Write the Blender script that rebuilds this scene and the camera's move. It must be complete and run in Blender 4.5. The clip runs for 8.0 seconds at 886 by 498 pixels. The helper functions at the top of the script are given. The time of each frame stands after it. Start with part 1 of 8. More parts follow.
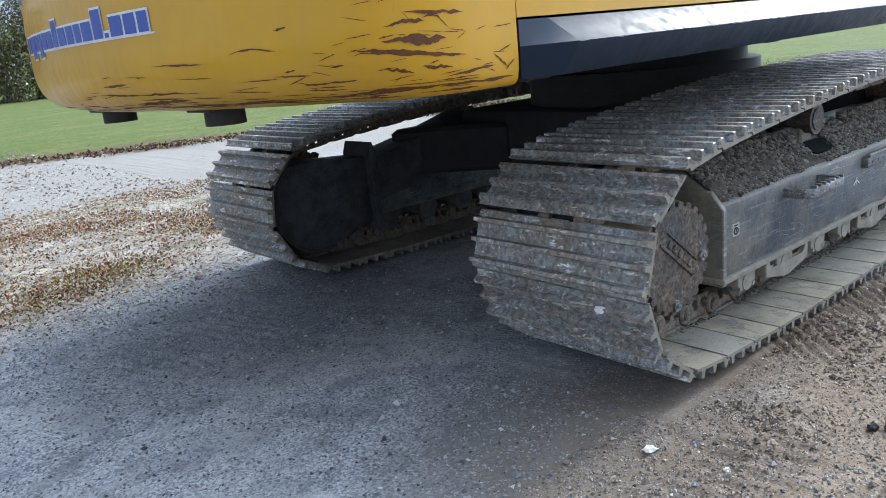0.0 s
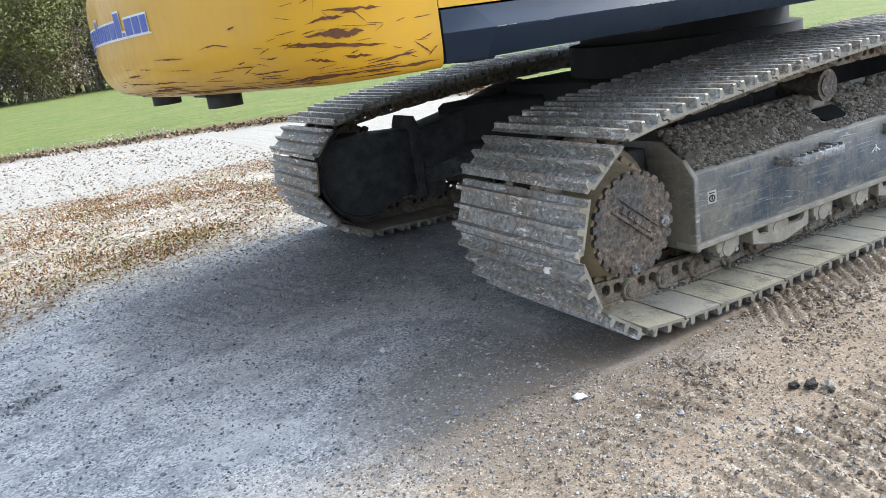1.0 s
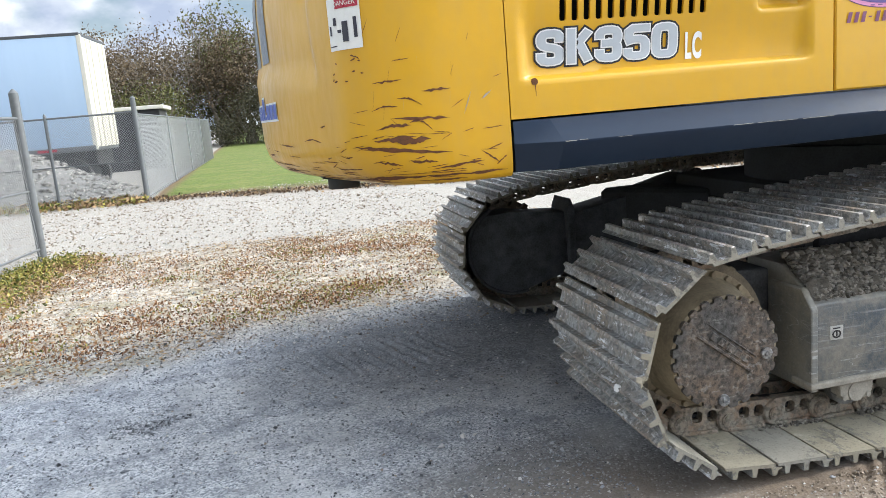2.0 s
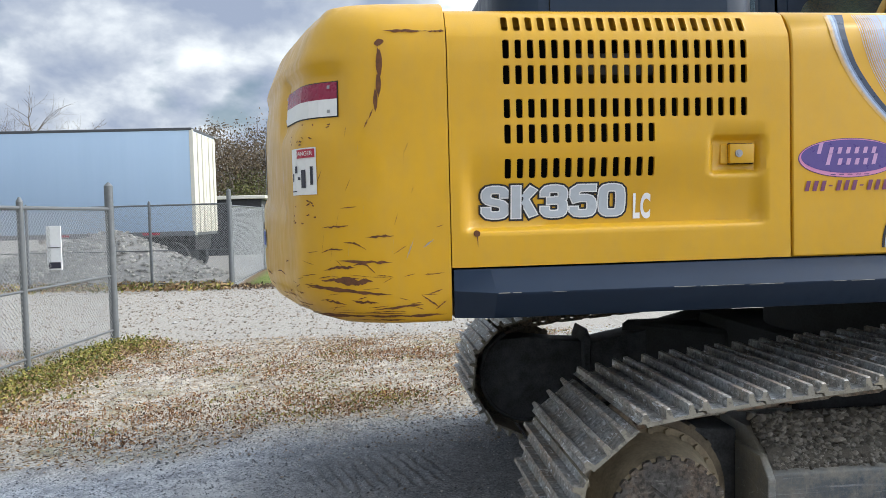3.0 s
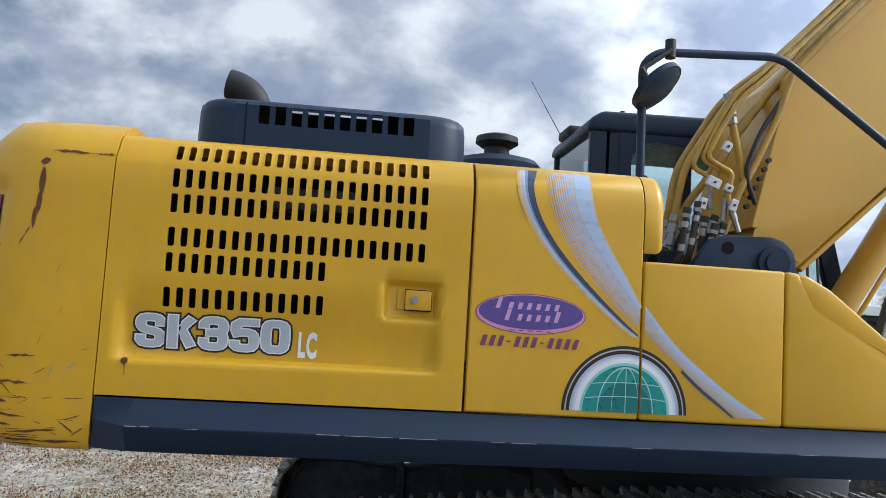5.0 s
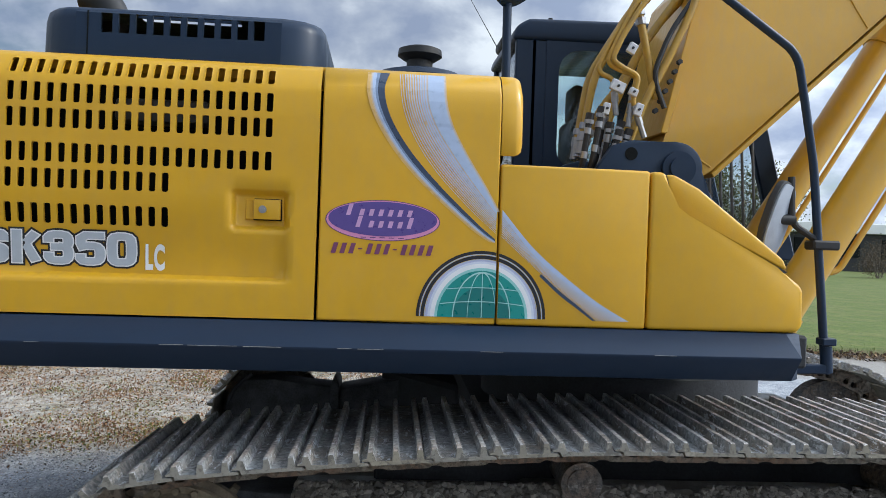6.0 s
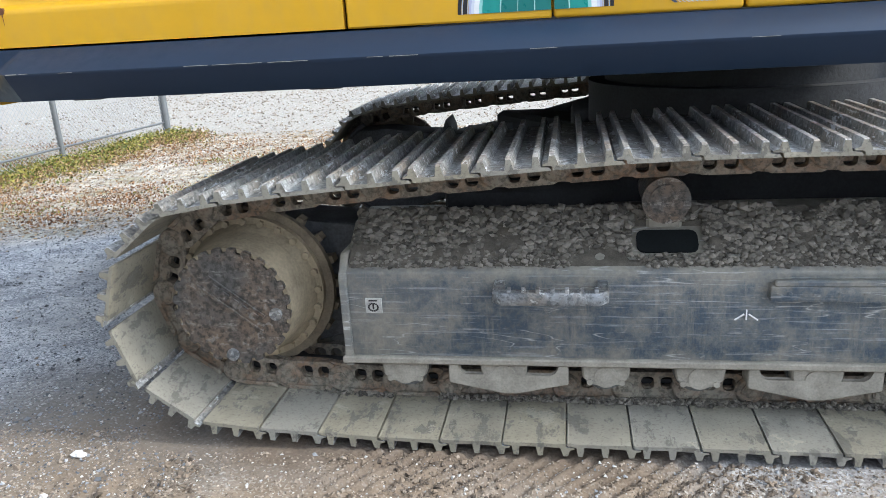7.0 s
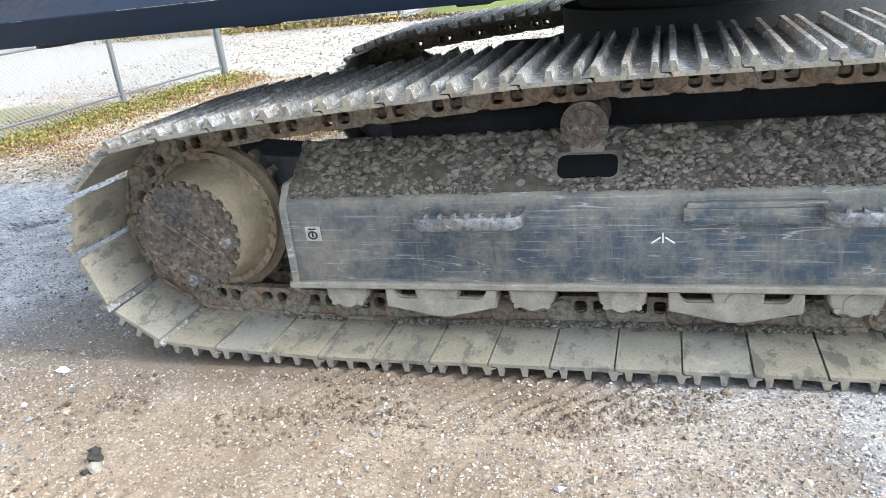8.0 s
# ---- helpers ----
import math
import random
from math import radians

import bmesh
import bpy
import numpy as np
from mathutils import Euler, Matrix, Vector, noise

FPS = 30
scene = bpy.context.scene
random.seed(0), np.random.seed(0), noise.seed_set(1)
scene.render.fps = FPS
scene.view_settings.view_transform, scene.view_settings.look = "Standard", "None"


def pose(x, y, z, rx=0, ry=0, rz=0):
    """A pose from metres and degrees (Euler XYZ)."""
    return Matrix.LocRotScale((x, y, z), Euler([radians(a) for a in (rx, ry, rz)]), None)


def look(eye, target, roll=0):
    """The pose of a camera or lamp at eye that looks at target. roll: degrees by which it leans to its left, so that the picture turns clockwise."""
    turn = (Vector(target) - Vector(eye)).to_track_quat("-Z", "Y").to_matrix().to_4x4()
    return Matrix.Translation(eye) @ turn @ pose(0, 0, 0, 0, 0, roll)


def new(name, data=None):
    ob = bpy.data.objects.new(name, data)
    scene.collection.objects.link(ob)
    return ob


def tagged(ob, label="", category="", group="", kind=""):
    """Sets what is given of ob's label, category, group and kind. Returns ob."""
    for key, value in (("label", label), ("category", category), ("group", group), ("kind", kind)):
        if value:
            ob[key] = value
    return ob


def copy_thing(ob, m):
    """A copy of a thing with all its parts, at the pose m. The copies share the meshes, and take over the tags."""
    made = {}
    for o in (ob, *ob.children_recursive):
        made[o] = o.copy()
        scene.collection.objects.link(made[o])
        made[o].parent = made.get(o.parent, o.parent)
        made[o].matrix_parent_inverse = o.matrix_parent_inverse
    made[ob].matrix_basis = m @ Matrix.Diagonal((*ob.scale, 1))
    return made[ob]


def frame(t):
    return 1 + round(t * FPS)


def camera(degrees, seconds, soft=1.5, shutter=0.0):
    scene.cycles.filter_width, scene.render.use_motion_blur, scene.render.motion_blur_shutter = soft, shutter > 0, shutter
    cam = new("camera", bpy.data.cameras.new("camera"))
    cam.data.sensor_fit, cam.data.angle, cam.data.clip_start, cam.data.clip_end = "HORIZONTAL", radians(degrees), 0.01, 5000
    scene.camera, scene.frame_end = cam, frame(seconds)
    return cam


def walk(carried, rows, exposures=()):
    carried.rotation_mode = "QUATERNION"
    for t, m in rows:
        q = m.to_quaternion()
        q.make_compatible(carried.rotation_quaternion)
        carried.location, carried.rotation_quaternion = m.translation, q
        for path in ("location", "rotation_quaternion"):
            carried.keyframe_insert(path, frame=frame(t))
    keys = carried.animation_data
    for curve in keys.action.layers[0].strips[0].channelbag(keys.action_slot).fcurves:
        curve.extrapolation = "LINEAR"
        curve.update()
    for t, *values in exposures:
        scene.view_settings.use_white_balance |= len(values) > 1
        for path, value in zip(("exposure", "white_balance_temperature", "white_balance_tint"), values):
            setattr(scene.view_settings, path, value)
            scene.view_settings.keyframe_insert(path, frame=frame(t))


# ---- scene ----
import itertools

cam = camera(60.1, 8.0, soft=0.62)
PATH = [
    (0, (0.0, 0.002, 1.377), (1.268, 1.459, 0.857), -5.7),
    (0.5, (0.152, -0.38, 1.34), (1.27, 1.166, 0.74), -8.5),
    (1, (0.32, -0.66, 1.369), (1.292, 0.998, 0.813), -8.1),
    (1.5, (0.615, -0.773, 1.418), (1.334, 1.036, 0.958), -6.3),
    (1.7, (0.724, -0.818, 1.449), (1.323, 1.044, 1.03), -5.7),
    (2.8, (1.307, -1.127, 1.567), (1.552, 0.852, 1.415), -2.5),
    (3, (1.406, -1.121, 1.618), (1.633, 0.864, 1.527), -1.5),
    (3.5, (1.638, -1.125, 1.675), (1.82, 0.866, 1.695), 1.0),
    (4, (2.024, -1.213, 1.761), (2.186, 0.778, 1.858), 2.9),
    (4.5, (2.31, -1.238, 1.784), (2.483, 0.749, 1.933), 3.7),
    (4.7, (2.425, -1.198, 1.78), (2.618, 0.786, 1.946), 3.9),
    (5.8, (3.165, -1.218, 1.776), (3.384, 0.768, 1.855), 2.3),
    (6, (3.248, -1.202, 1.72), (3.418, 0.791, 1.702), 2.0),
    (6.5, (3.485, -1.048, 1.55), (3.432, 0.928, 1.246), -0.1),
    (7, (3.689, -0.91, 1.455), (3.396, 0.979, 0.868), -3.4),
    (7.5, (4.003, -0.881, 1.397), (3.509, 0.905, 0.643), -6.3),
    (8, (4.273, -0.906, 1.403), (3.744, 0.884, 0.685), -6.7),
]
walk(cam, [(t, look(eye, target, roll)) for t, eye, target, roll in PATH],
     [(0.0, 0.38, 5750, 7), (0.5, 0.68, 6000, 7), (1.0, 0.85, 6200, 7), (1.7, 0.82, 6500, 7), (2.8, 0.36, 6450, 7), (3.5, 0.06, 6250, 7), (4.5, -0.13, 6050, 7), (5.8, -0.1, 6000, 7), (6.4, 0.10, 5980, 7), (7.0, 0.7, 6150, 7), (7.5, 0.95, 6250, 7), (8.0, 1.06, 6250, 7)])

# ---- light: hazy sun ahead of the machine, broken cloud ----
SUN_AZ, SUN_EL = -4.0, 36.0


def light_the_place():
    world = bpy.data.worlds.new("sky")
    scene.world = world
    world.use_nodes = True
    nt = world.node_tree
    nt.nodes.clear()
    out = nt.nodes.new("ShaderNodeOutputWorld")
    back = nt.nodes.new("ShaderNodeBackground")
    back.inputs["Strength"].default_value = 0.10
    sky = nt.nodes.new("ShaderNodeTexSky")
    sky.sky_type = "NISHITA"
    sky.sun_disc = False
    sky.sun_elevation = radians(SUN_EL)
    sky.sun_rotation = radians(90 - SUN_AZ)
    co = nt.nodes.new("ShaderNodeTexCoord")
    sep = nt.nodes.new("ShaderNodeSeparateXYZ")
    nt.links.new(co.outputs["Generated"], sep.inputs[0])
    # clouds lie on a flat layer: x and y over height
    low = nt.nodes.new("ShaderNodeMath")
    low.operation = "MAXIMUM"
    low.inputs[1].default_value = 0.0
    nt.links.new(sep.outputs[2], low.inputs[0])
    lift = nt.nodes.new("ShaderNodeMath")
    lift.operation = "ADD"
    lift.inputs[1].default_value = 0.62
    nt.links.new(low.outputs[0], lift.inputs[0])
    flat = nt.nodes.new("ShaderNodeVectorMath")
    flat.operation = "DIVIDE"
    pile = nt.nodes.new("ShaderNodeCombineXYZ")
    for k in range(3):
        nt.links.new(lift.outputs[0], pile.inputs[k])
    nt.links.new(co.outputs["Generated"], flat.inputs[0])
    nt.links.new(pile.outputs[0], flat.inputs[1])
    big = nt.nodes.new("ShaderNodeTexNoise")
    big.inputs["Scale"].default_value = 5.6
    big.inputs["Detail"].default_value = 9
    big.inputs["Roughness"].default_value = 0.52
    big.inputs["Distortion"].default_value = 0.12
    nt.links.new(flat.outputs[0], big.inputs["Vector"])
    tone = nt.nodes.new("ShaderNodeValToRGB")
    el = tone.color_ramp.elements
    el[0].position, el[0].color = 0.37, (4.3, 5.0, 6.7, 1)
    el[1].position, el[1].color = 0.60, (11.6, 12.0, 12.5, 1)
    mid = el.new(0.46)
    mid.color = (6.2, 6.8, 8.1, 1)
    nt.links.new(big.outputs["Fac"], tone.inputs[0])
    hole = nt.nodes.new("ShaderNodeTexNoise")
    hole.inputs["Scale"].default_value = 4.2
    hole.inputs["Detail"].default_value = 6
    nt.links.new(flat.outputs[0], hole.inputs["Vector"])
    gap = nt.nodes.new("ShaderNodeValToRGB")
    gap.color_ramp.elements[0].position, gap.color_ramp.elements[0].color = 0.36, (0.25, 0.25, 0.25, 1)
    gap.color_ramp.elements[1].position, gap.color_ramp.elements[1].color = 0.44, (1, 1, 1, 1)
    nt.links.new(hole.outputs["Fac"], gap.inputs[0])
    mix = nt.nodes.new("ShaderNodeMix")
    mix.data_type = "RGBA"
    nt.links.new(gap.outputs[0], mix.inputs[0])
    nt.links.new(sky.outputs[0], mix.inputs[6])
    nt.links.new(tone.outputs[0], mix.inputs[7])
    # haze glows round the sun
    a, e = radians(SUN_AZ), radians(SUN_EL)
    toward = nt.nodes.new("ShaderNodeVectorMath")
    toward.operation = "DOT_PRODUCT"
    toward.inputs[1].default_value = (math.cos(a) * math.cos(e), math.sin(a) * math.cos(e), math.sin(e))
    nt.links.new(co.outputs["Generated"], toward.inputs[0])
    near = nt.nodes.new("ShaderNodeMath")
    near.operation = "MAXIMUM"
    near.inputs[1].default_value = 0.0
    nt.links.new(toward.outputs["Value"], near.inputs[0])
    curve = nt.nodes.new("ShaderNodeMath")
    curve.operation = "POWER"
    curve.inputs[1].default_value = 2.5
    nt.links.new(near.outputs[0], curve.inputs[0])
    gain = nt.nodes.new("ShaderNodeMath")
    gain.operation = "MULTIPLY_ADD"
    gain.inputs[1].default_value = 2.6
    gain.inputs[2].default_value = 0.75
    nt.links.new(curve.outputs[0], gain.inputs[0])
    glow = nt.nodes.new("ShaderNodeVectorMath")
    glow.operation = "SCALE"
    nt.links.new(mix.outputs[2], glow.inputs[0])
    nt.links.new(gain.outputs[0], glow.inputs["Scale"])
    nt.links.new(glow.outputs[0], back.inputs["Color"])
    nt.links.new(back.outputs[0], out.inputs[0])

    lamp = bpy.data.lights.new("sun", "SUN")
    lamp.energy = 2.3
    lamp.angle = radians(12.0)
    lamp.color = (1.0, 0.93, 0.82)
    a, e = radians(SUN_AZ), radians(SUN_EL)
    d = Vector((math.cos(a) * math.cos(e), math.sin(a) * math.cos(e), math.sin(e)))
    ob = new("sun", lamp)
    ob.matrix_world = look(d * 60, (0, 0, 0))


light_the_place()


# ---- materials ----
def shade(name, rough=0.6, metal=0.0):
    m = bpy.data.materials.new(name)
    m.use_nodes = True
    nt = m.node_tree
    b = nt.nodes["Principled BSDF"]
    b.inputs["Roughness"].default_value = rough
    b.inputs["Metallic"].default_value = metal
    return m, nt, b


def place_of(nt):
    g = nt.nodes.new("ShaderNodeNewGeometry")
    return g.outputs["Position"]


def grain(nt, vec, scale, detail=4.0, rough=0.55, stretch=None):
    n = nt.nodes.new("ShaderNodeTexNoise")
    n.inputs["Scale"].default_value = scale
    n.inputs["Detail"].default_value = detail
    n.inputs["Roughness"].default_value = rough
    if stretch:
        mp = nt.nodes.new("ShaderNodeMapping")
        mp.inputs["Scale"].default_value = stretch
        nt.links.new(vec, mp.inputs["Vector"])
        vec = mp.outputs[0]
    nt.links.new(vec, n.inputs["Vector"])
    return n.outputs["Fac"]


def ramp(nt, fac, stops):
    r = nt.nodes.new("ShaderNodeValToRGB")
    el = r.color_ramp.elements
    while len(el) < len(stops):
        el.new(0.5)
    for e, (p, c) in zip(el, stops):
        e.position = p
        e.color = (c, c, c, 1) if isinstance(c, (int, float)) else (*c, 1)
    nt.links.new(fac, r.inputs[0])
    return r.outputs[0]


def blend(nt, fac, a, b, how="MIX"):
    m = nt.nodes.new("ShaderNodeMix")
    m.data_type, m.blend_type = "RGBA", how
    for sock, v in ((m.inputs[0], fac), (m.inputs[6], a), (m.inputs[7], b)):
        if isinstance(v, (int, float)):
            sock.default_value = v
        elif isinstance(v, tuple):
            sock.default_value = (*v, 1)
        else:
            nt.links.new(v, sock)
    return m.outputs[2]


def calc(nt, how, a, b=0.0):
    m = nt.nodes.new("ShaderNodeMath")
    m.operation = how
    for sock, v in ((m.inputs[0], a), (m.inputs[1], b)):
        if isinstance(v, (int, float)):
            sock.default_value = v
        else:
            nt.links.new(v, sock)
    return m.outputs[0]


def relief(nt, b, fac, strength, depth):
    n = nt.nodes.new("ShaderNodeBump")
    n.inputs["Strength"].default_value = strength
    n.inputs["Distance"].default_value = depth
    nt.links.new(fac, n.inputs["Height"])
    nt.links.new(n.outputs[0], b.inputs["Normal"])


def plain(name, col, rough=0.6, metal=0.0, vary=0.25, scale=18.0, bump=0.0):
    """A quiet surface: two scales of tone, grain and a little relief."""
    m, nt, b = shade(name, rough, metal)
    p = place_of(nt)
    n1 = grain(nt, p, scale, 5)
    n2 = grain(nt, p, scale * 9, 3)
    f = calc(nt, "ADD", calc(nt, "MULTIPLY", n1, 0.65), calc(nt, "MULTIPLY", n2, 0.35))
    lo = tuple(max(0.0, c * (1 - vary)) for c in col)
    hi = tuple(min(1.0, c * (1 + vary)) for c in col)
    nt.links.new(ramp(nt, f, [(0.32, lo), (0.68, hi)]), b.inputs["Base Color"])
    nt.links.new(ramp(nt, n1, [(0.3, max(0.05, rough - 0.12)), (0.7, min(1.0, rough + 0.12))]), b.inputs["Roughness"])
    if bump:
        relief(nt, b, f, bump, 0.01)
    return m


def paint(name, col, dust=(0.36, 0.30, 0.2), amount=0.3, rough=0.32, coat=0.35):
    """Machine enamel with dust, fine scuffs and orange peel."""
    m, nt, b = shade(name, rough)
    p = place_of(nt)
    n1 = grain(nt, p, 3.1, 6, 0.6)
    n2 = grain(nt, p, 26, 5, 0.6, (1.0, 1.0, 0.35))
    n3 = grain(nt, p, 190, 2)
    tone = blend(nt, ramp(nt, n1, [(0.3, 0.0), (0.75, 1.0)]), tuple(c * 0.93 for c in col), tuple(min(1, c * 1.05) for c in col))
    f = calc(nt, "MULTIPLY", ramp(nt, n2, [(0.42, 0.0), (0.78, 1.0)]), amount)
    tone = blend(nt, f, tone, dust)
    nt.links.new(tone, b.inputs["Base Color"])
    nt.links.new(ramp(nt, n2, [(0.35, rough), (0.8, min(1, rough + 0.3))]), b.inputs["Roughness"])
    b.inputs["Coat Weight"].default_value = coat
    b.inputs["Coat Roughness"].default_value = 0.12
    relief(nt, b, calc(nt, "ADD", n3, calc(nt, "MULTIPLY", n1, 3.0)), 0.06, 0.004)
    return m


def worn_steel(name, base, rust, bright, edge=0.5, wet=0.2, rough=0.68, metal=0.10):
    """Bare track steel: mud, rust and polished rub marks, different from piece to piece."""
    m, nt, b = shade(name, 0.55, 0.25)
    p = place_of(nt)
    oi = nt.nodes.new("ShaderNodeObjectInfo")
    n1 = grain(nt, p, 7, 6, 0.62)
    n2 = grain(nt, p, 48, 5, 0.65)
    n3 = grain(nt, p, 9, 4, 0.6, (1, 6, 6))
    tone = blend(nt, ramp(nt, n1, [(0.40, 0.0), (0.60, 1.0)]), base, rust)
    own = calc(nt, "MULTIPLY", oi.outputs["Random"], 0.3)
    tone = blend(nt, own, tone, tuple(c * 1.5 for c in base))
    tone = blend(nt, ramp(nt, n2, [(0.40, 0.8), (0.54, 0.0)]), tone, tuple(c * 0.38 for c in base))
    rub = calc(nt, "MULTIPLY", ramp(nt, n3, [(0.56, 0.0), (0.68, 1.0)]), ramp(nt, n2, [(0.45, 0.0), (0.62, 1.0)]))
    rub = calc(nt, "MULTIPLY", rub, edge)
    tone = blend(nt, rub, tone, bright)
    # damp streaks across the pad, glints put into the colour; clots of dark mud
    n4 = grain(nt, p, 34, 7, 0.72, (1.0, 0.28, 1.1))
    tone = blend(nt, ramp(nt, n4, [(0.32, 0.9), (0.42, 0.0)]), tone, tuple(c * 0.28 for c in base))
    glint = calc(nt, "MULTIPLY", ramp(nt, n4, [(0.555, 0.0), (0.605, 1.0)]), wet)
    glint = calc(nt, "MULTIPLY", glint, ramp(nt, n1, [(0.42, 0.15), (0.58, 1.0)]))
    tone = blend(nt, glint, tone, bright)
    rub = calc(nt, "MAXIMUM", rub, glint)
    nt.links.new(tone, b.inputs["Base Color"])
    nt.links.new(ramp(nt, rub, [(0.0, rough), (1.0, 0.28)]), b.inputs["Roughness"])
    nt.links.new(ramp(nt, rub, [(0.0, metal), (1.0, 0.7)]), b.inputs["Metallic"])
    relief(nt, b, calc(nt, "ADD", n1, calc(nt, "MULTIPLY", n2, 0.6)), 0.6, 0.012)
    return m


def caked_plate(name, base, damp, flake):
    """Plate under a film of dried mud: damp patches with hard edges, pale flakes, pits."""
    m, nt, b = shade(name, 0.8)
    p = place_of(nt)
    oi = nt.nodes.new("ShaderNodeObjectInfo")
    n1 = grain(nt, p, 6.5, 9, 0.68)
    n2 = grain(nt, p, 15, 8, 0.72, (1.0, 0.45, 1.0))
    n3 = grain(nt, p, 90, 4, 0.65)
    tone = blend(nt, ramp(nt, n1, [(0.38, 0.0), (0.62, 1.0)]), tuple(c * 0.86 for c in base), tuple(c * 1.12 for c in base))
    tone = blend(nt, calc(nt, "MULTIPLY", oi.outputs["Random"], 0.45), tone, (0.235, 0.24, 0.24))
    wet = ramp(nt, n2, [(0.425, 1.0), (0.455, 0.0)])
    tone = blend(nt, calc(nt, "MULTIPLY", wet, 0.8), tone, damp)
    dry = ramp(nt, n1, [(0.60, 0.0), (0.625, 1.0)])
    tone = blend(nt, calc(nt, "MULTIPLY", dry, 0.7), tone, flake)
    tone = blend(nt, ramp(nt, n3, [(0.33, 0.6), (0.46, 0.0)]), tone, tuple(c * 0.45 for c in base))
    nt.links.new(tone, b.inputs["Base Color"])
    nt.links.new(ramp(nt, n2, [(0.36, 0.45), (0.5, 0.85)]), b.inputs["Roughness"])
    h = calc(nt, "ADD", calc(nt, "MULTIPLY", dry, 0.5), calc(nt, "ADD", n3, calc(nt, "MULTIPLY", wet, -0.6)))
    relief(nt, b, h, 0.45, 0.006)
    return m


def dusty_paint(name, col, dust, lo=0.35, hi=0.7, rough=0.5):
    """Slate enamel under a coat of dried mud, with runs, long scuffs and fine curved scratches."""
    m, nt, b = shade(name, rough)
    p = place_of(nt)
    n1 = grain(nt, p, 8.0, 9, 0.78)
    n2 = grain(nt, p, 70, 4, 0.6)
    n3 = grain(nt, p, 26, 6, 0.75, (0.10, 1, 3.4))
    n4 = grain(nt, p, 30, 6, 0.7, (1.0, 1.0, 0.14))
    tone = blend(nt, ramp(nt, n1, [(lo, 0.0), (hi, 0.9)]), col, dust)
    tone = blend(nt, calc(nt, "MULTIPLY", ramp(nt, n4, [(0.54, 0.0), (0.66, 1.0)]), 0.4), tone, tuple(c * 0.8 for c in dust))
    tone = blend(nt, calc(nt, "MULTIPLY", ramp(nt, n3, [(0.57, 0.0), (0.62, 1.0)]), 0.5), tone, (0.36, 0.39, 0.42))
    tone = blend(nt, ramp(nt, n2, [(0.3, 0.45), (0.5, 0.0)]), tone, tuple(c * 0.4 for c in dust))
    # dust lies thick at the rear end and along the upper and lower edges
    sep = nt.nodes.new("ShaderNodeSeparateXYZ")
    nt.links.new(p, sep.inputs[0])
    wob = calc(nt, "MULTIPLY", calc(nt, "SUBTRACT", n1, 0.5), 1.3)
    rear = ramp(nt, calc(nt, "ADD", calc(nt, "MULTIPLY", calc(nt, "SUBTRACT", 3.45, sep.outputs[0]), 1.2), wob), [(0.0, 0.0), (0.8, 0.75)])
    away = calc(nt, "ABSOLUTE", calc(nt, "SUBTRACT", sep.outputs[2], 0.43))
    rim = ramp(nt, calc(nt, "ADD", calc(nt, "MULTIPLY", calc(nt, "SUBTRACT", away, 0.10), 6.0), wob), [(0.0, 0.0), (0.75, 0.85)])
    tone = blend(nt, calc(nt, "MAXIMUM", rear, rim), tone, blend(nt, n2, tuple(c * 0.55 for c in dust), tuple(c * 1.1 for c in dust)))
    # scratches down to bright metal
    lines = None
    for scale, stretch, thin in ((6.0, (0.16, 1.0, 3.2), 0.006), (5.0, (0.35, 1.0, 3.0), 0.004)):
        n = grain(nt, p, scale, 2, 0.4, stretch)
        one = ramp(nt, calc(nt, "ABSOLUTE", calc(nt, "SUBTRACT", n, 0.5)), [(0.0, 1.0), (thin, 0.0)])
        lines = one if lines is None else calc(nt, "MAXIMUM", lines, one)
    lines = calc(nt, "MULTIPLY", lines, ramp(nt, grain(nt, p, 6.0, 5, 0.7), [(0.47, 0.0), (0.58, 0.8)]))
    tone = blend(nt, lines, tone, (0.50, 0.51, 0.50))
    nt.links.new(tone, b.inputs["Base Color"])
    nt.links.new(ramp(nt, n1, [(lo, rough), (hi, 0.9)]), b.inputs["Roughness"])
    relief(nt, b, calc(nt, "ADD", n1, n2), 0.3, 0.006)
    return m


def leaf_material(name, a, b_col):
    m, nt, b = shade(name, 0.7)
    g = nt.nodes.new("ShaderNodeNewGeometry")
    nt.links.new(ramp(nt, g.outputs["Random Per Island"], [(0.0, a), (1.0, b_col)]), b.inputs["Base Color"])
    return m


YELLOW_C = (0.645, 0.358, 0.010)
M = {}
M["yellow"] = paint("yellow_enamel", YELLOW_C, amount=0.10, rough=0.30, coat=0.22)
M["yellow"].node_tree.nodes["Principled BSDF"].inputs["Specular IOR Level"].default_value = 0.4
M["boom"] = paint("yellow_boom_enamel", (0.61, 0.335, 0.017), amount=0.2, rough=0.36)
M["slate"] = paint("slate_enamel", (0.012, 0.026, 0.055), dust=(0.05, 0.075, 0.11), amount=0.06, rough=0.30, coat=0.0)
M["slate"].node_tree.nodes["Principled BSDF"].inputs["Specular IOR Level"].default_value = 0.28
M["frame_paint"] = dusty_paint("muddy_slate_enamel", (0.048, 0.074, 0.104), (0.34, 0.315, 0.26), 0.42, 0.78, 0.28)
M["under"] = plain("muddy_underside", (0.032, 0.033, 0.036), 0.85, 0, 0.55, 9, 0.4)
M["shoe"] = caked_plate("track_shoe_steel", (0.27, 0.245, 0.185), (0.12, 0.115, 0.10), (0.37, 0.34, 0.27))
M["shoe_outer"] = worn_steel("muddy_outer_steel", (0.33, 0.34, 0.345), (0.26, 0.215, 0.165), (0.90, 0.93, 0.97), 1.0, 1.0, 0.46, 0.15)
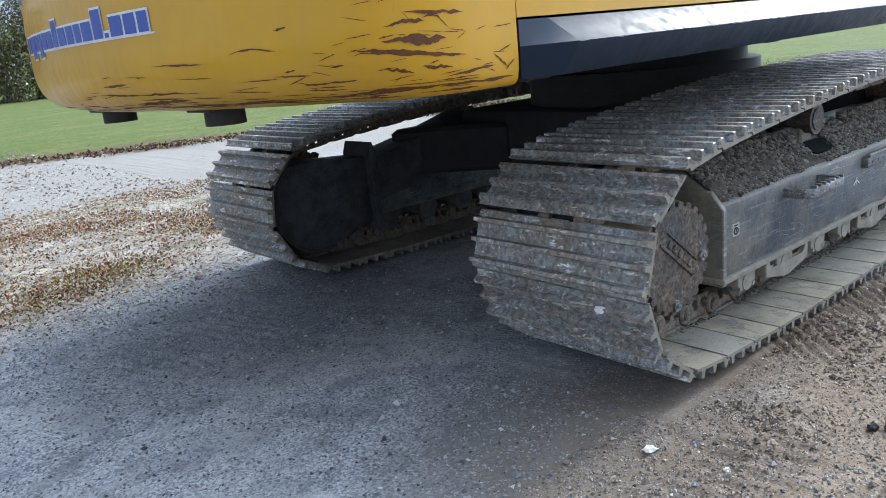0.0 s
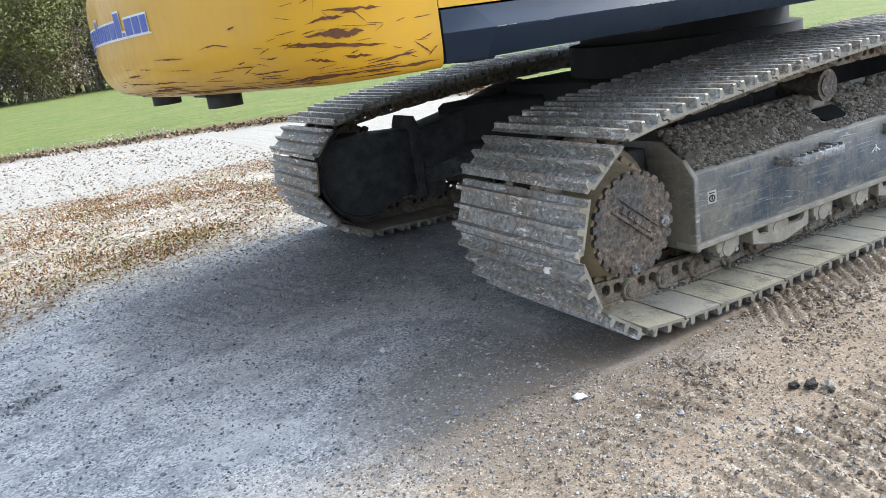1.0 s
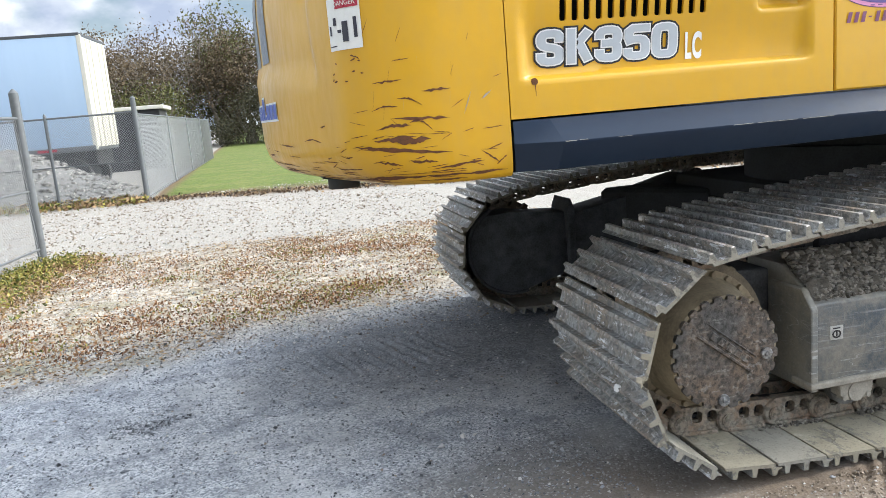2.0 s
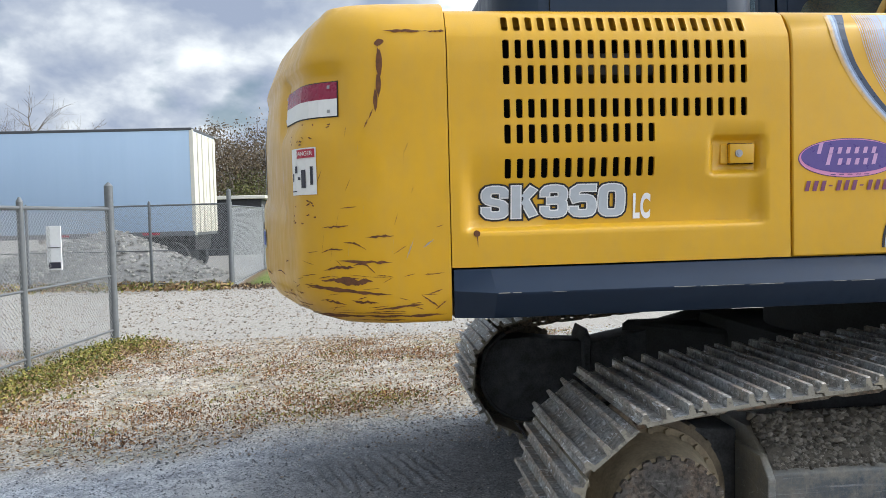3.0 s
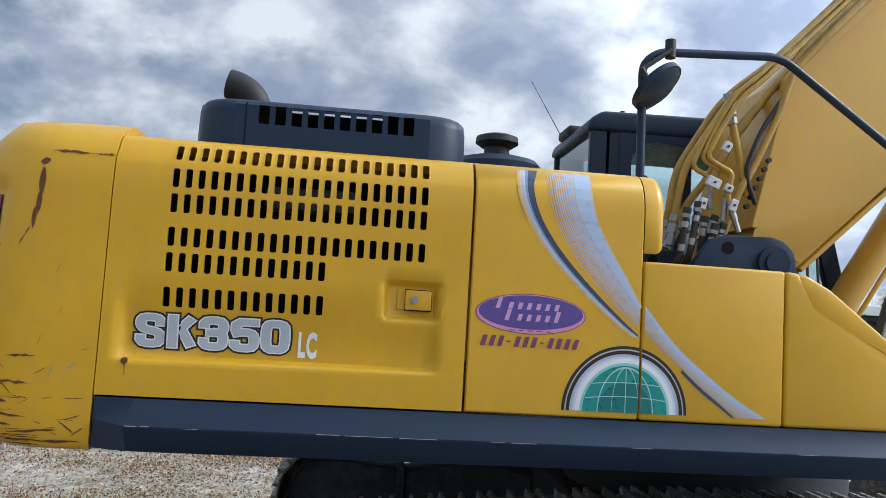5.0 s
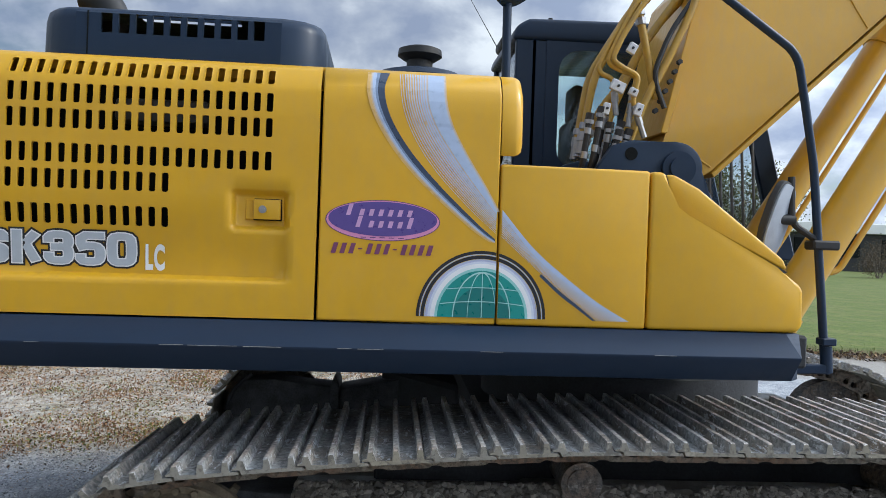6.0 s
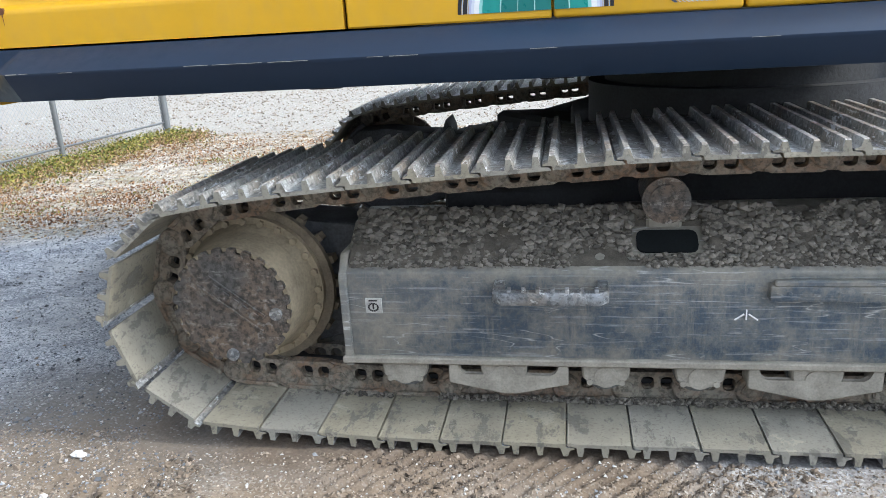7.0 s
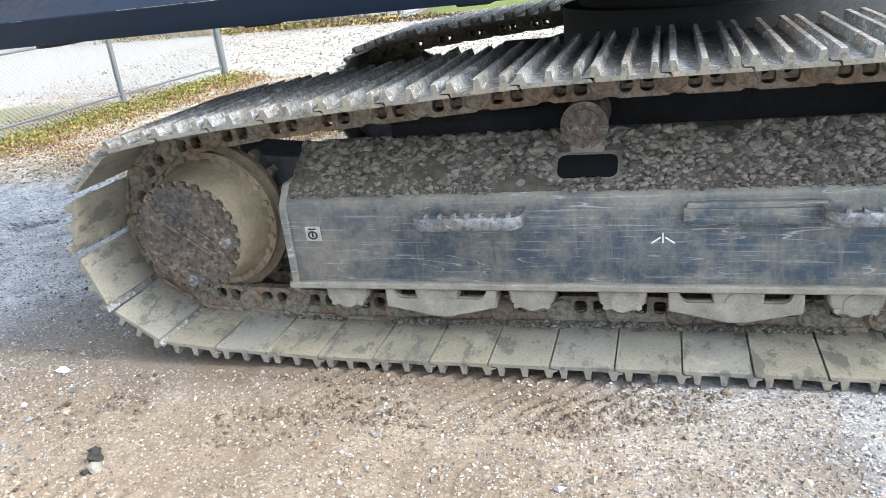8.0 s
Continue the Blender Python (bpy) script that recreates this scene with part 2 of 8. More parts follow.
# darker mud tone: the shade between the tracks is put into this colour
M["inner_shade"] = plain("shade_coloured_mud", (0.066, 0.070, 0.076), 0.8, 0, 0.7, 11, 0.5)
# dark roller steel: the shade in the gaps behind the chain is in its colour
M["roller_gap_shade"] = plain("gap_shade_steel", (0.115, 0.115, 0.11), 0.85, 0, 0.65, 11, 0.5)
M["link"] = worn_steel("track_link_steel", (0.245, 0.225, 0.185), (0.22, 0.135, 0.082), (0.42, 0.40, 0.38), 0.3)
M["hub"] = worn_steel("hub_steel", (0.085, 0.083, 0.080), (0.165, 0.118, 0.082), (0.52, 0.52, 0.50), 0.4, 0.25, 0.55, 0.25)
M["sprocket_mud"] = plain("damp_mud", (0.17, 0.14, 0.10), 0.9, 0, 0.4, 12, 0.5)
M["hubmud"] = plain("dried_mud", (0.29, 0.24, 0.165), 0.95, 0, 0.35, 9, 0.4)
M["mudstone"] = leaf_material("mud_crumbs", (0.055, 0.050, 0.042), (0.26, 0.238, 0.205))
# packed mud, darkened to carry the shade in the gaps between the crumbs
M["mudbed"] = plain("packed_mud", (0.095, 0.085, 0.070), 0.95, 0, 0.5, 24, 0.7)
M["dark"] = plain("dark_rubber", (0.018, 0.018, 0.019), 0.6, 0, 0.3, 25)
# near-black for holes, gaps and the engine bay: shade put in as colour
M["void"] = plain("dark_hollow", (0.010, 0.012, 0.013), 0.8, 0, 0.3, 12)
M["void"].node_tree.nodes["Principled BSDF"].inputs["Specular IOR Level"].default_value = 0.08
M["clamp"] = plain("bare_zinc", (0.55, 0.56, 0.58), 0.5, 0.3, 0.2, 50)
M["chrome"] = plain("zinc_fitting", (0.34, 0.34, 0.35), 0.4, 0.8, 0.15, 60)
M["silver"] = plain("silver_foil", (0.47, 0.52, 0.58), 0.4, 0.1, 0.06, 30)
M["white"] = plain("white_vinyl", (0.78, 0.79, 0.80), 0.45, 0, 0.05, 30)
M["oldwhite"] = plain("dirty_white_vinyl", (0.42, 0.42, 0.40), 0.6, 0, 0.35, 40)
M["black"] = plain("black_vinyl", (0.012, 0.013, 0.016), 0.45, 0, 0.2, 30)
M["rust"] = plain("rust_scrape", (0.14, 0.058, 0.026), 0.85, 0.1, 0.5, 40, 0.3)
M["scrape"] = plain("bare_scrape", (0.34, 0.33, 0.31), 0.6, 0.2, 0.3, 60)
M["mesh_wire"] = plain("zinc_wire", (0.27, 0.28, 0.29), 0.45, 0.2, 0.15, 20)
M["pale_wire"] = plain("pale_zinc_wire", (0.52, 0.54, 0.56), 0.5, 0.0, 0.15, 20)
M["galv"] = plain("galvanised_steel", (0.15, 0.16, 0.168), 0.55, 0.3, 0.2, 20)
# dusty yellow, darkened so its colour carries the shade between the pipes
M["pipe"] = paint("shade_dimmed_pipe_enamel", (0.45, 0.265, 0.022), dust=(0.16, 0.12, 0.07), amount=0.55, rough=0.45)
M["capsteel"] = worn_steel("scuffed_steel", (0.23, 0.25, 0.27), (0.21, 0.19, 0.165), (0.68, 0.70, 0.72), 0.9, 0.6, 0.5, 0.3)
M["grouser"] = worn_steel("polished_grouser_steel", (0.35, 0.345, 0.335), (0.35, 0.265, 0.195), (0.86, 0.87, 0.88), 0.8, 0.8, 0.48, 0.15)
M["dustgrey"] = plain("dusty_casting", (0.28, 0.26, 0.22), 0.9, 0, 0.35, 14, 0.4)


# ---- mesh tools ----
HOME = {}


def thing(name, at, label, category, group="", kind=""):
    ob = new(name)
    ob.empty_display_size = 0.2
    ob.location = at
    HOME[ob] = Vector(at)
    return tagged(ob, label, category, group, kind)


def link_mesh(name, me, parent=None, label=""):
    ob = new(name, me)
    if parent is not None:
        ob.parent = parent
        HOME[ob] = HOME[parent]
    else:
        HOME[ob] = Vector((0, 0, 0))
    if label:
        ob["label"] = label
    return ob


def part(name, bm, material, parent=None, label="", smooth=True, angle=35):
    """One mesh object under a thing or a part; the bmesh is in world metres."""
    if parent is not None:
        bmesh.ops.translate(bm, verts=bm.verts, vec=-HOME[parent])
    bmesh.ops.recalc_face_normals(bm, faces=bm.faces)
    me = bpy.data.meshes.new(name)
    bm.to_mesh(me)
    bm.free()
    mats = material if isinstance(material, (list, tuple)) else [material]
    for m in mats:
        me.materials.append(m)
    if smooth:
        me.polygons.foreach_set("use_smooth", [True] * len(me.polygons))
        me.set_sharp_from_angle(angle=radians(angle))
    return link_mesh(name, me, parent, label)


def piece(name, me, parent, m, label=""):
    """An object on a shared mesh, posed by the world matrix m, under parent."""
    ob = link_mesh(name, me, parent, label)
    ob.matrix_local = Matrix.Translation(-HOME[parent]) @ m
    return ob


def raw(name, verts, faces, material, parent=None, label="", smooth=False, kind=""):
    me = bpy.data.meshes.new(name)
    v = np.asarray(verts, dtype=float)
    if parent is not None:
        v = v - np.array(HOME[parent])
    me.from_pydata(v.tolist(), [], faces if isinstance(faces, list) else np.asarray(faces).tolist())
    for m in material if isinstance(material, (list, tuple)) else [material]:
        me.materials.append(m)
    if smooth:
        me.polygons.foreach_set("use_smooth", [True] * len(me.polygons))
    me.update()
    ob = link_mesh(name, me, parent, label)
    if kind:
        ob["kind"] = kind
    return ob


def soften(bm, geom_edges, w, seg=2):
    if w > 0:
        bmesh.ops.bevel(bm, geom=geom_edges, offset=w, segments=seg, affect="EDGES", profile=0.5, clamp_overlap=True)


def box(bm, x0, x1, y0, y1, z0, z1, bev=0.0, seg=2, m=None, mat=0):
    r = bmesh.ops.create_cube(bm, size=1.0)
    vs = r["verts"]
    for v in vs:
        v.co = Vector((x0 + (v.co.x + 0.5) * (x1 - x0), y0 + (v.co.y + 0.5) * (y1 - y0), z0 + (v.co.z + 0.5) * (z1 - z0)))
        if m is not None:
            v.co = m @ v.co
    es = list({e for v in vs for e in v.link_edges})
    for f in {f for v in vs for f in v.link_faces}:
        f.material_index = mat
    soften(bm, es, bev, seg)


def prism(bm, outline, axis, lo, hi, bev=0.0, seg=2, m=None, mat=0):
    """A flat outline drawn along an axis: 'y' takes (x, z), 'x' takes (y, z), 'z' takes (x, y)."""

    def at(p, d):
        a, b = p
        v = {"x": (d, a, b), "y": (a, d, b), "z": (a, b, d)}[axis]
        return m @ Vector(v) if m is not None else Vector(v)

    a = [bm.verts.new(at(p, lo)) for p in outline]
    b = [bm.verts.new(at(p, hi)) for p in outline]
    fs = [bm.faces.new(a), bm.faces.new(b)]
    n = len(outline)
    for k in range(n):
        fs.append(bm.faces.new((a[k], a[(k + 1) % n], b[(k + 1) % n], b[k])))
    for f in fs:
        f.material_index = mat
    es = list({e for f in fs for e in f.edges})
    soften(bm, es, bev, seg)


def rod(bm, p, q, r, seg=16, r2=None, caps=True, mat=0):
    p, q = Vector(p), Vector(q)
    d = q - p
    t = d.to_track_quat("Z", "Y").to_matrix().to_4x4()
    res = bmesh.ops.create_cone(bm, cap_ends=caps, segments=seg, radius1=r, radius2=r if r2 is None else r2, depth=d.length, matrix=Matrix.Translation((p + q) / 2) @ t)
    for f in {f for v in res["verts"] for f in v.link_faces}:
        f.material_index = mat


def rounded(pts, r, n=5):
    """A polyline with its corners rounded off."""
    pts = [Vector(p) for p in pts]
    out = [pts[0]]
    for a, b, c in zip(pts, pts[1:], pts[2:]):
        u, v = (a - b), (c - b)
        k = min(r, u.length * 0.48, v.length * 0.48)
        s, e = b + u.normalized() * k, b + v.normalized() * k
        for i in range(n + 1):
            w = i / n
            out.append((1 - w) ** 2 * s + 2 * w * (1 - w) * b + w * w * e)
    out.append(pts[-1])
    return out


def pipe(bm, pts, r, seg=10, mat=0):
    pts = [Vector(p) for p in pts]
    rings = []
    up = Vector((0.13, 0.31, 0.94)).normalized()
    for k, p in enumerate(pts):
        d = (pts[min(k + 1, len(pts) - 1)] - pts[max(k - 1, 0)]).normalized()
        a = d.cross(up)
        if a.length < 1e-4:
            a = d.cross(Vector((1, 0, 0)))
        a.normalize()
        b = d.cross(a).normalized()
        rings.append([bm.verts.new(p + r * (math.cos(2 * math.pi * i / seg) * a + math.sin(2 * math.pi * i / seg) * b)) for i in range(seg)])
    for s, t in zip(rings, rings[1:]):
        for i in range(seg):
            bm.faces.new((s[i], s[(i + 1) % seg], t[(i + 1) % seg], t[i])).material_index = mat
    bm.faces.new(rings[0]).material_index = mat
    bm.faces.new(rings[-1]).material_index = mat


def smoothstep(a, b, x):
    t = np.clip((np.asarray(x, dtype=float) - a) / (b - a), 0, 1)
    return t * t * (3 - 2 * t)


def hash_noise(x, y, seed=0):
    """Smooth value noise on a plane, for whole arrays."""
    x, y = np.asarray(x, dtype=float), np.asarray(y, dtype=float)
    xi, yi = np.floor(x).astype(np.int64), np.floor(y).astype(np.int64)
    fx, fy = x - xi, y - yi
    fx, fy = fx * fx * (3 - 2 * fx), fy * fy * (3 - 2 * fy)

    def h(i, j):
        n = (i * 374761393 + j * 668265263 + seed * 974711) & 0x7FFFFFFF
        n = ((n ^ (n >> 13)) * 1274126177) & 0x7FFFFFFF
        return ((n ^ (n >> 16)) & 0xFFFF) / 65535.0

    return (h(xi, yi) * (1 - fx) + h(xi + 1, yi) * fx) * (1 - fy) + (h(xi, yi + 1) * (1 - fx) + h(xi + 1, yi + 1) * fx) * fy - 0.5


# ---- the ground: one sheet to the horizon ----
def lawn_edge(x):
    return 16.6 - 0.5 * np.asarray(x, dtype=float)


def print_marks(x, y):
    """Ridges that the grousers pressed into the dirt."""
    x, y = np.asarray(x, dtype=float), np.asarray(y, dtype=float)
    out = np.zeros(np.broadcast(x, y).shape)
    # (x0, x1, y0, y1, pitch, skew, height)
    for x0, x1, y0, y1, pitch, skew, h in (
        (2.85, 4.45, 1.10, 1.43, 0.072, -0.9, 0.034),
        (1.75, 3.1, 0.15, 0.70, 0.075, -0.15, 0.024),
        (0.95, 2.1, 3.35, 4.05, 0.082, 0.3, 0.034),
        (1.6, 2.5, 0.80, 1.2, 0.08, 0.2, 0.020),
    ):
        w = smoothstep(x0, x0 + 0.2, x) * (1 - smoothstep(x1 - 0.35, x1, x)) * smoothstep(y0, y0 + 0.12, y) * (1 - smoothstep(y1 - 0.06, y1, y))
        u = x + skew * (y - y0) + 0.03 * hash_noise(x * 9, y * 9, 5)
        wave = np.abs(((u / pitch) % 1.0) - 0.5) * 2
        out += w * h * (wave - 0.4) * (0.9 + 0.6 * hash_noise(x * 8, y * 8, 8))
    return out


def ground_height(x, y):
    x, y = np.asarray(x, dtype=float), np.asarray(y, dtype=float)
    near = 1 - smoothstep(10, 30, np.hypot(x - 2, y - 3))
    z = 0.020 * hash_noise(x * 1.3, y * 1.3, 1) + 0.014 * hash_noise(x * 4.1, y * 4.1, 2) + 0.010 * hash_noise(x * 13, y * 13, 3) + 0.008 * hash_noise(x * 31, y * 31, 6)
    verge = smoothstep(4.6, 5.4, y - 0.35 * x + 0.6) * (1 - smoothstep(8.3, 9.1, y))
    z = z + verge * (0.03 + 0.035 * hash_noise(x * 6, y * 6, 4))
    z = z * near + print_marks(x, y) * near
    lawn = smoothstep(0, 0.8, y - lawn_edge(x) + 0.8 * hash_noise(x * 0.8, y * 0.8, 7))
    z = z + lawn * 0.07
    # flat under the tracks
    flat = smoothstep(2.2, 2.7, x) * (1 - smoothstep(6.6, 7.0, x)) * smoothstep(1.36, 1.46, y) * (1 - smoothstep(4.7, 4.85, y))
    return z * (1 - flat)


def axis_steps(lo, hi, fine, far):
    mid = np.arange(lo, hi + 1e-6, fine)
    step, a, left, right = fine, lo, [], []
    while a > -far:
        step *= 1.05 if step < 0.2 else 1.16
        a -= step
        left.append(a)
    step, a = fine, hi
    while a < far:
        step *= 1.05 if step < 0.2 else 1.16
        a += step
        right.append(a)
    return np.concatenate([left[::-1], mid, right])


def ground_material():
    m, nt, b = shade("gravel_yard_ground", 0.95)
    p = place_of(nt)
    sep = nt.nodes.new("ShaderNodeSeparateXYZ")
    nt.links.new(p, sep.inputs[0])
    X, Y = sep.outputs[0], sep.outputs[1]
    wob = calc(nt, "MULTIPLY", calc(nt, "SUBTRACT", grain(nt, p, 0.9, 6, 0.65), 0.5), 2.4)
    n_big = grain(nt, p, 0.55, 4)
    n_mid = grain(nt, p, 4.5, 6, 0.65)
    n_fine = grain(nt, p, 55, 6, 0.7)
    vo = nt.nodes.new("ShaderNodeTexVoronoi")
    vo.inputs["Scale"].default_value = 120
    nt.links.new(p, vo.inputs["Vector"])
    stones = vo.outputs["Color"]
    grey = nt.nodes.new("ShaderNodeSeparateColor")
    nt.links.new(stones, grey.inputs[0])
    rnd = grey.outputs[0]
    # yard: tan dirt patches in crushed stone, whose blue-grey partly carries the machine's shade
    stone = blend(nt, ramp(nt, rnd, [(0.1, 0.0), (0.95, 1.0)]), (0.17, 0.188, 0.215), (0.54, 0.56, 0.59))
    stone = blend(nt, ramp(nt, n_mid, [(0.36, 0.7), (0.54, 0.0)]), stone, (0.155, 0.17, 0.195))
    stone = blend(nt, ramp(nt, grain(nt, p, 1.6, 7, 0.7), [(0.48, 0.0), (0.66, 0.65)]), stone, (0.50, 0.51, 0.52))
    dirt = blend(nt, ramp(nt, n_mid, [(0.34, 0.0), (0.66, 1.0)]), (0.19, 0.145, 0.102), (0.385, 0.312, 0.238))
    dirt = blend(nt, ramp(nt, n_fine, [(0.36, 0.75), (0.56, 0.0)]), dirt, (0.15, 0.12, 0.095))
    dirt = blend(nt, ramp(nt, rnd, [(0.84, 0.0), (0.88, 0.8)]), dirt, (0.44, 0.40, 0.345))
    soil = blend(nt, n_fine, (0.075, 0.068, 0.06), (0.20, 0.18, 0.155))
    soil = blend(nt, ramp(nt, rnd, [(0.93, 0.0), (0.95, 0.7)]), soil, (0.38, 0.37, 0.35))
    # tan dirt lies along the outer side of the track, grey stone elsewhere
    d1 = calc(nt, "ADD", calc(nt, "SUBTRACT", 1.55, Y), calc(nt, "MULTIPLY", wob, 0.45))
    tan = ramp(nt, calc(nt, "ADD", calc(nt, "MULTIPLY", d1, 0.9), 0.35), [(0.1, 0.0), (0.75, 1.0)])
    d3 = calc(nt, "ADD", calc(nt, "SUBTRACT", 4.75, X), calc(nt, "MULTIPLY", wob, 0.5))
    tan = calc(nt, "MULTIPLY", tan, ramp(nt, calc(nt, "ADD", calc(nt, "MULTIPLY", d3, 0.7), 0.3), [(0.0, 0.25), (0.8, 1.0)]))
    # dark broken stone round the far belt's rear, with the shadow put into its colour
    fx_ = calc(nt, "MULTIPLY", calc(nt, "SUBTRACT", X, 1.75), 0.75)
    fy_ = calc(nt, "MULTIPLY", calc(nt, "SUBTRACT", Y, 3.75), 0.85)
    far_shade = calc(nt, "ADD", calc(nt, "ADD", calc(nt, "MULTIPLY", fx_, fx_), calc(nt, "MULTIPLY", fy_, fy_)), calc(nt, "MULTIPLY", wob, 0.45))
    stone = blend(nt, ramp(nt, far_shade, [(0.15, 0.72), (0.85, 0.0)]), stone, blend(nt, rnd, (0.045, 0.05, 0.06), (0.17, 0.18, 0.20)))
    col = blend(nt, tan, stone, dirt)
    # fine dark soil behind the near belt, its colour also carrying the shade there
    gx_ = calc(nt, "MULTIPLY", calc(nt, "SUBTRACT", X, 1.95), 1.1)
    gy_ = calc(nt, "MULTIPLY", calc(nt, "SUBTRACT", Y, 1.55), 1.3)
    near_shade = calc(nt, "ADD", calc(nt, "ADD", calc(nt, "MULTIPLY", gx_, gx_), calc(nt, "MULTIPLY", gy_, gy_)), calc(nt, "MULTIPLY", wob, 0.4))
    col = blend(nt, ramp(nt, near_shade, [(0.15, 0.8), (0.95, 0.0)]), col, soil)
    # verge: pale dirt with dead leaves
    leafy = blend(nt, ramp(nt, n_mid, [(0.35, 0.0), (0.65, 1.0)]), (0.26, 0.23, 0.18), (0.53, 0.485, 0.41))
    leafy = blend(nt, ramp(nt, rnd, [(0.72, 0.0), (0.78, 0.8)]), leafy, (0.62, 0.59, 0.53))
    leafy = blend(nt, ramp(nt, grain(nt, p, 3.3, 6, 0.7), [(0.56, 0.0), (0.66, 0.5)]), leafy, (0.34, 0.24, 0.13))
    leafy = blend(nt, ramp(nt, grain(nt, p, 21, 5, 0.7), [(0.52, 0.0), (0.62, 0.55)]), leafy, (0.17, 0.11, 0.06))
    leafy = blend(nt, ramp(nt, grain(nt, p, 2.2, 5, 0.6), [(0.52, 0.0), (0.66, 0.6)]), leafy, (0.17, 0.17, 0.06))
    leafy = blend(nt, ramp(nt, grain(nt, p, 7, 6, 0.7), [(0.50, 0.0), (0.60, 0.6)]), leafy, (0.15, 0.105, 0.07))
    v = calc(nt, "ADD", calc(nt, "SUBTRACT", Y, calc(nt, "MULTIPLY", X, 0.35)), calc(nt, "MULTIPLY", wob, 0.5))
    fv = ramp(nt, calc(nt, "MULTIPLY", calc(nt, "SUBTRACT", v, 3.9), 0.8), [(0.0, 0.0), (0.6, 1.0)])
    fx = ramp(nt, calc(nt, "MULTIPLY", calc(nt, "SUBTRACT", 5.4, calc(nt, "ADD", X, wob)), 0.5), [(0.0, 0.0), (1.0, 1.0)])
    col = blend(nt, calc(nt, "MULTIPLY", fv, fx), col, leafy)
    # white gravel drive
    drive = blend(nt, rnd, (0.22, 0.205, 0.182), (0.41, 0.385, 0.345))
    drive = blend(nt, ramp(nt, n_mid, [(0.36, 0.5), (0.52, 0.0)]), drive, (0.36, 0.34, 0.31))
    drive = blend(nt, ramp(nt, n_fine, [(0.3, 0.5), (0.5, 0.0)]), drive, (0.30, 0.28, 0.26))
    fd = ramp(nt, calc(nt, "SUBTRACT", calc(nt, "ADD", Y, calc(nt, "MULTIPLY", wob, 0.35)), 8.4), [(0.1, 0.0), (0.9, 1.0)])
    col = blend(nt, fd, col, drive)
    # damp brown earth near the belt, and the grass beyond the fence
    damp = calc(nt, "MULTIPLY", ramp(nt, grain(nt, p, 1.1, 5, 0.6), [(0.42, 0.0), (0.58, 0.75)]), tan)
    col = blend(nt, damp, col, blend(nt, n_fine, (0.12, 0.088, 0.060), (0.27, 0.20, 0.14)))
    churn = calc(nt, "SUBTRACT", 0.34, calc(nt, "ABSOLUTE", calc(nt, "SUBTRACT", Y, 1.36)))
    churn = ramp(nt, calc(nt, "ADD", calc(nt, "MULTIPLY", churn, 2.6), calc(nt, "MULTIPLY", wob, 0.55)), [(0.25, 0.0), (0.8, 0.85)])
    reach = ramp(nt, calc(nt, "ADD", calc(nt, "SUBTRACT", 1.15, calc(nt, "ABSOLUTE", calc(nt, "SUBTRACT", X, 3.2))), calc(nt, "MULTIPLY", wob, 0.6)), [(0.0, 0.0), (0.7, 1.0)])
    col = blend(nt, calc(nt, "MULTIPLY", churn, reach), col, blend(nt, n_fine, (0.065, 0.047, 0.032), (0.21, 0.155, 0.11)))
    line = calc(nt, "ADD", calc(nt, "MULTIPLY", calc(nt, "SUBTRACT", 9.42, Y), -0.1245), -1.85)
    past = calc(nt, "ADD", calc(nt, "SUBTRACT", line, X), calc(nt, "MULTIPLY", wob, 0.12))
    sward = calc(nt, "MULTIPLY", ramp(nt, past, [(0.0, 0.0), (0.25, 0.9)]), ramp(nt, calc(nt, "ADD", calc(nt, "SUBTRACT", 8.1, Y), wob), [(0.0, 0.0), (0.5, 1.0)]))
    col = blend(nt, sward, col, blend(nt, n_mid, (0.085, 0.11, 0.025), (0.22, 0.23, 0.08)))
    # lawn
    n_l = grain(nt, p, 3.0, 6, 0.7)
    lawn = blend(nt, n_l, (0.066, 0.105, 0.012), (0.15, 0.195, 0.026))
    lawn = blend(nt, ramp(nt, n_big, [(0.5, 0.0), (0.7, 0.5)]), lawn, (0.17, 0.17, 0.045))
    lawn = blend(nt, ramp(nt, grain(nt, p, 0.8, 7, 0.7), [(0.46, 0.0), (0.62, 0.6)]), lawn, (0.19, 0.19, 0.05))
    lawn = blend(nt, ramp(nt, grain(nt, p, 9, 5, 0.7), [(0.40, 0.6), (0.52, 0.0)]), lawn, (0.05, 0.075, 0.014))
    e = calc(nt, "ADD", calc(nt, "ADD", Y, calc(nt, "MULTIPLY", X, 0.5)), calc(nt, "MULTIPLY", wob, 0.6))
    e = calc(nt, "SUBTRACT", e, 16.3)
    e = calc(nt, "MINIMUM", e, calc(nt, "MULTIPLY", calc(nt, "ADD", X, 1.5), 4.0))
    edge = blend(nt, n_fine, (0.07, 0.045, 0.022), (0.20, 0.13, 0.07))
    col = blend(nt, ramp(nt, e, [(0.0, 0.0), (0.5, 1.0)]), col, edge)
    col = blend(nt, ramp(nt, calc(nt, "MULTIPLY", e, 0.5), [(0.35, 0.0), (0.9, 1.0)]), col, lawn)
    nt.links.new(col, b.inputs["Base Color"])
    h = calc(nt, "ADD", calc(nt, "MULTIPLY", vo.outputs["Distance"], -1.0), n_fine)
    relief(nt, b, h, 0.4, 0.006)
    return m


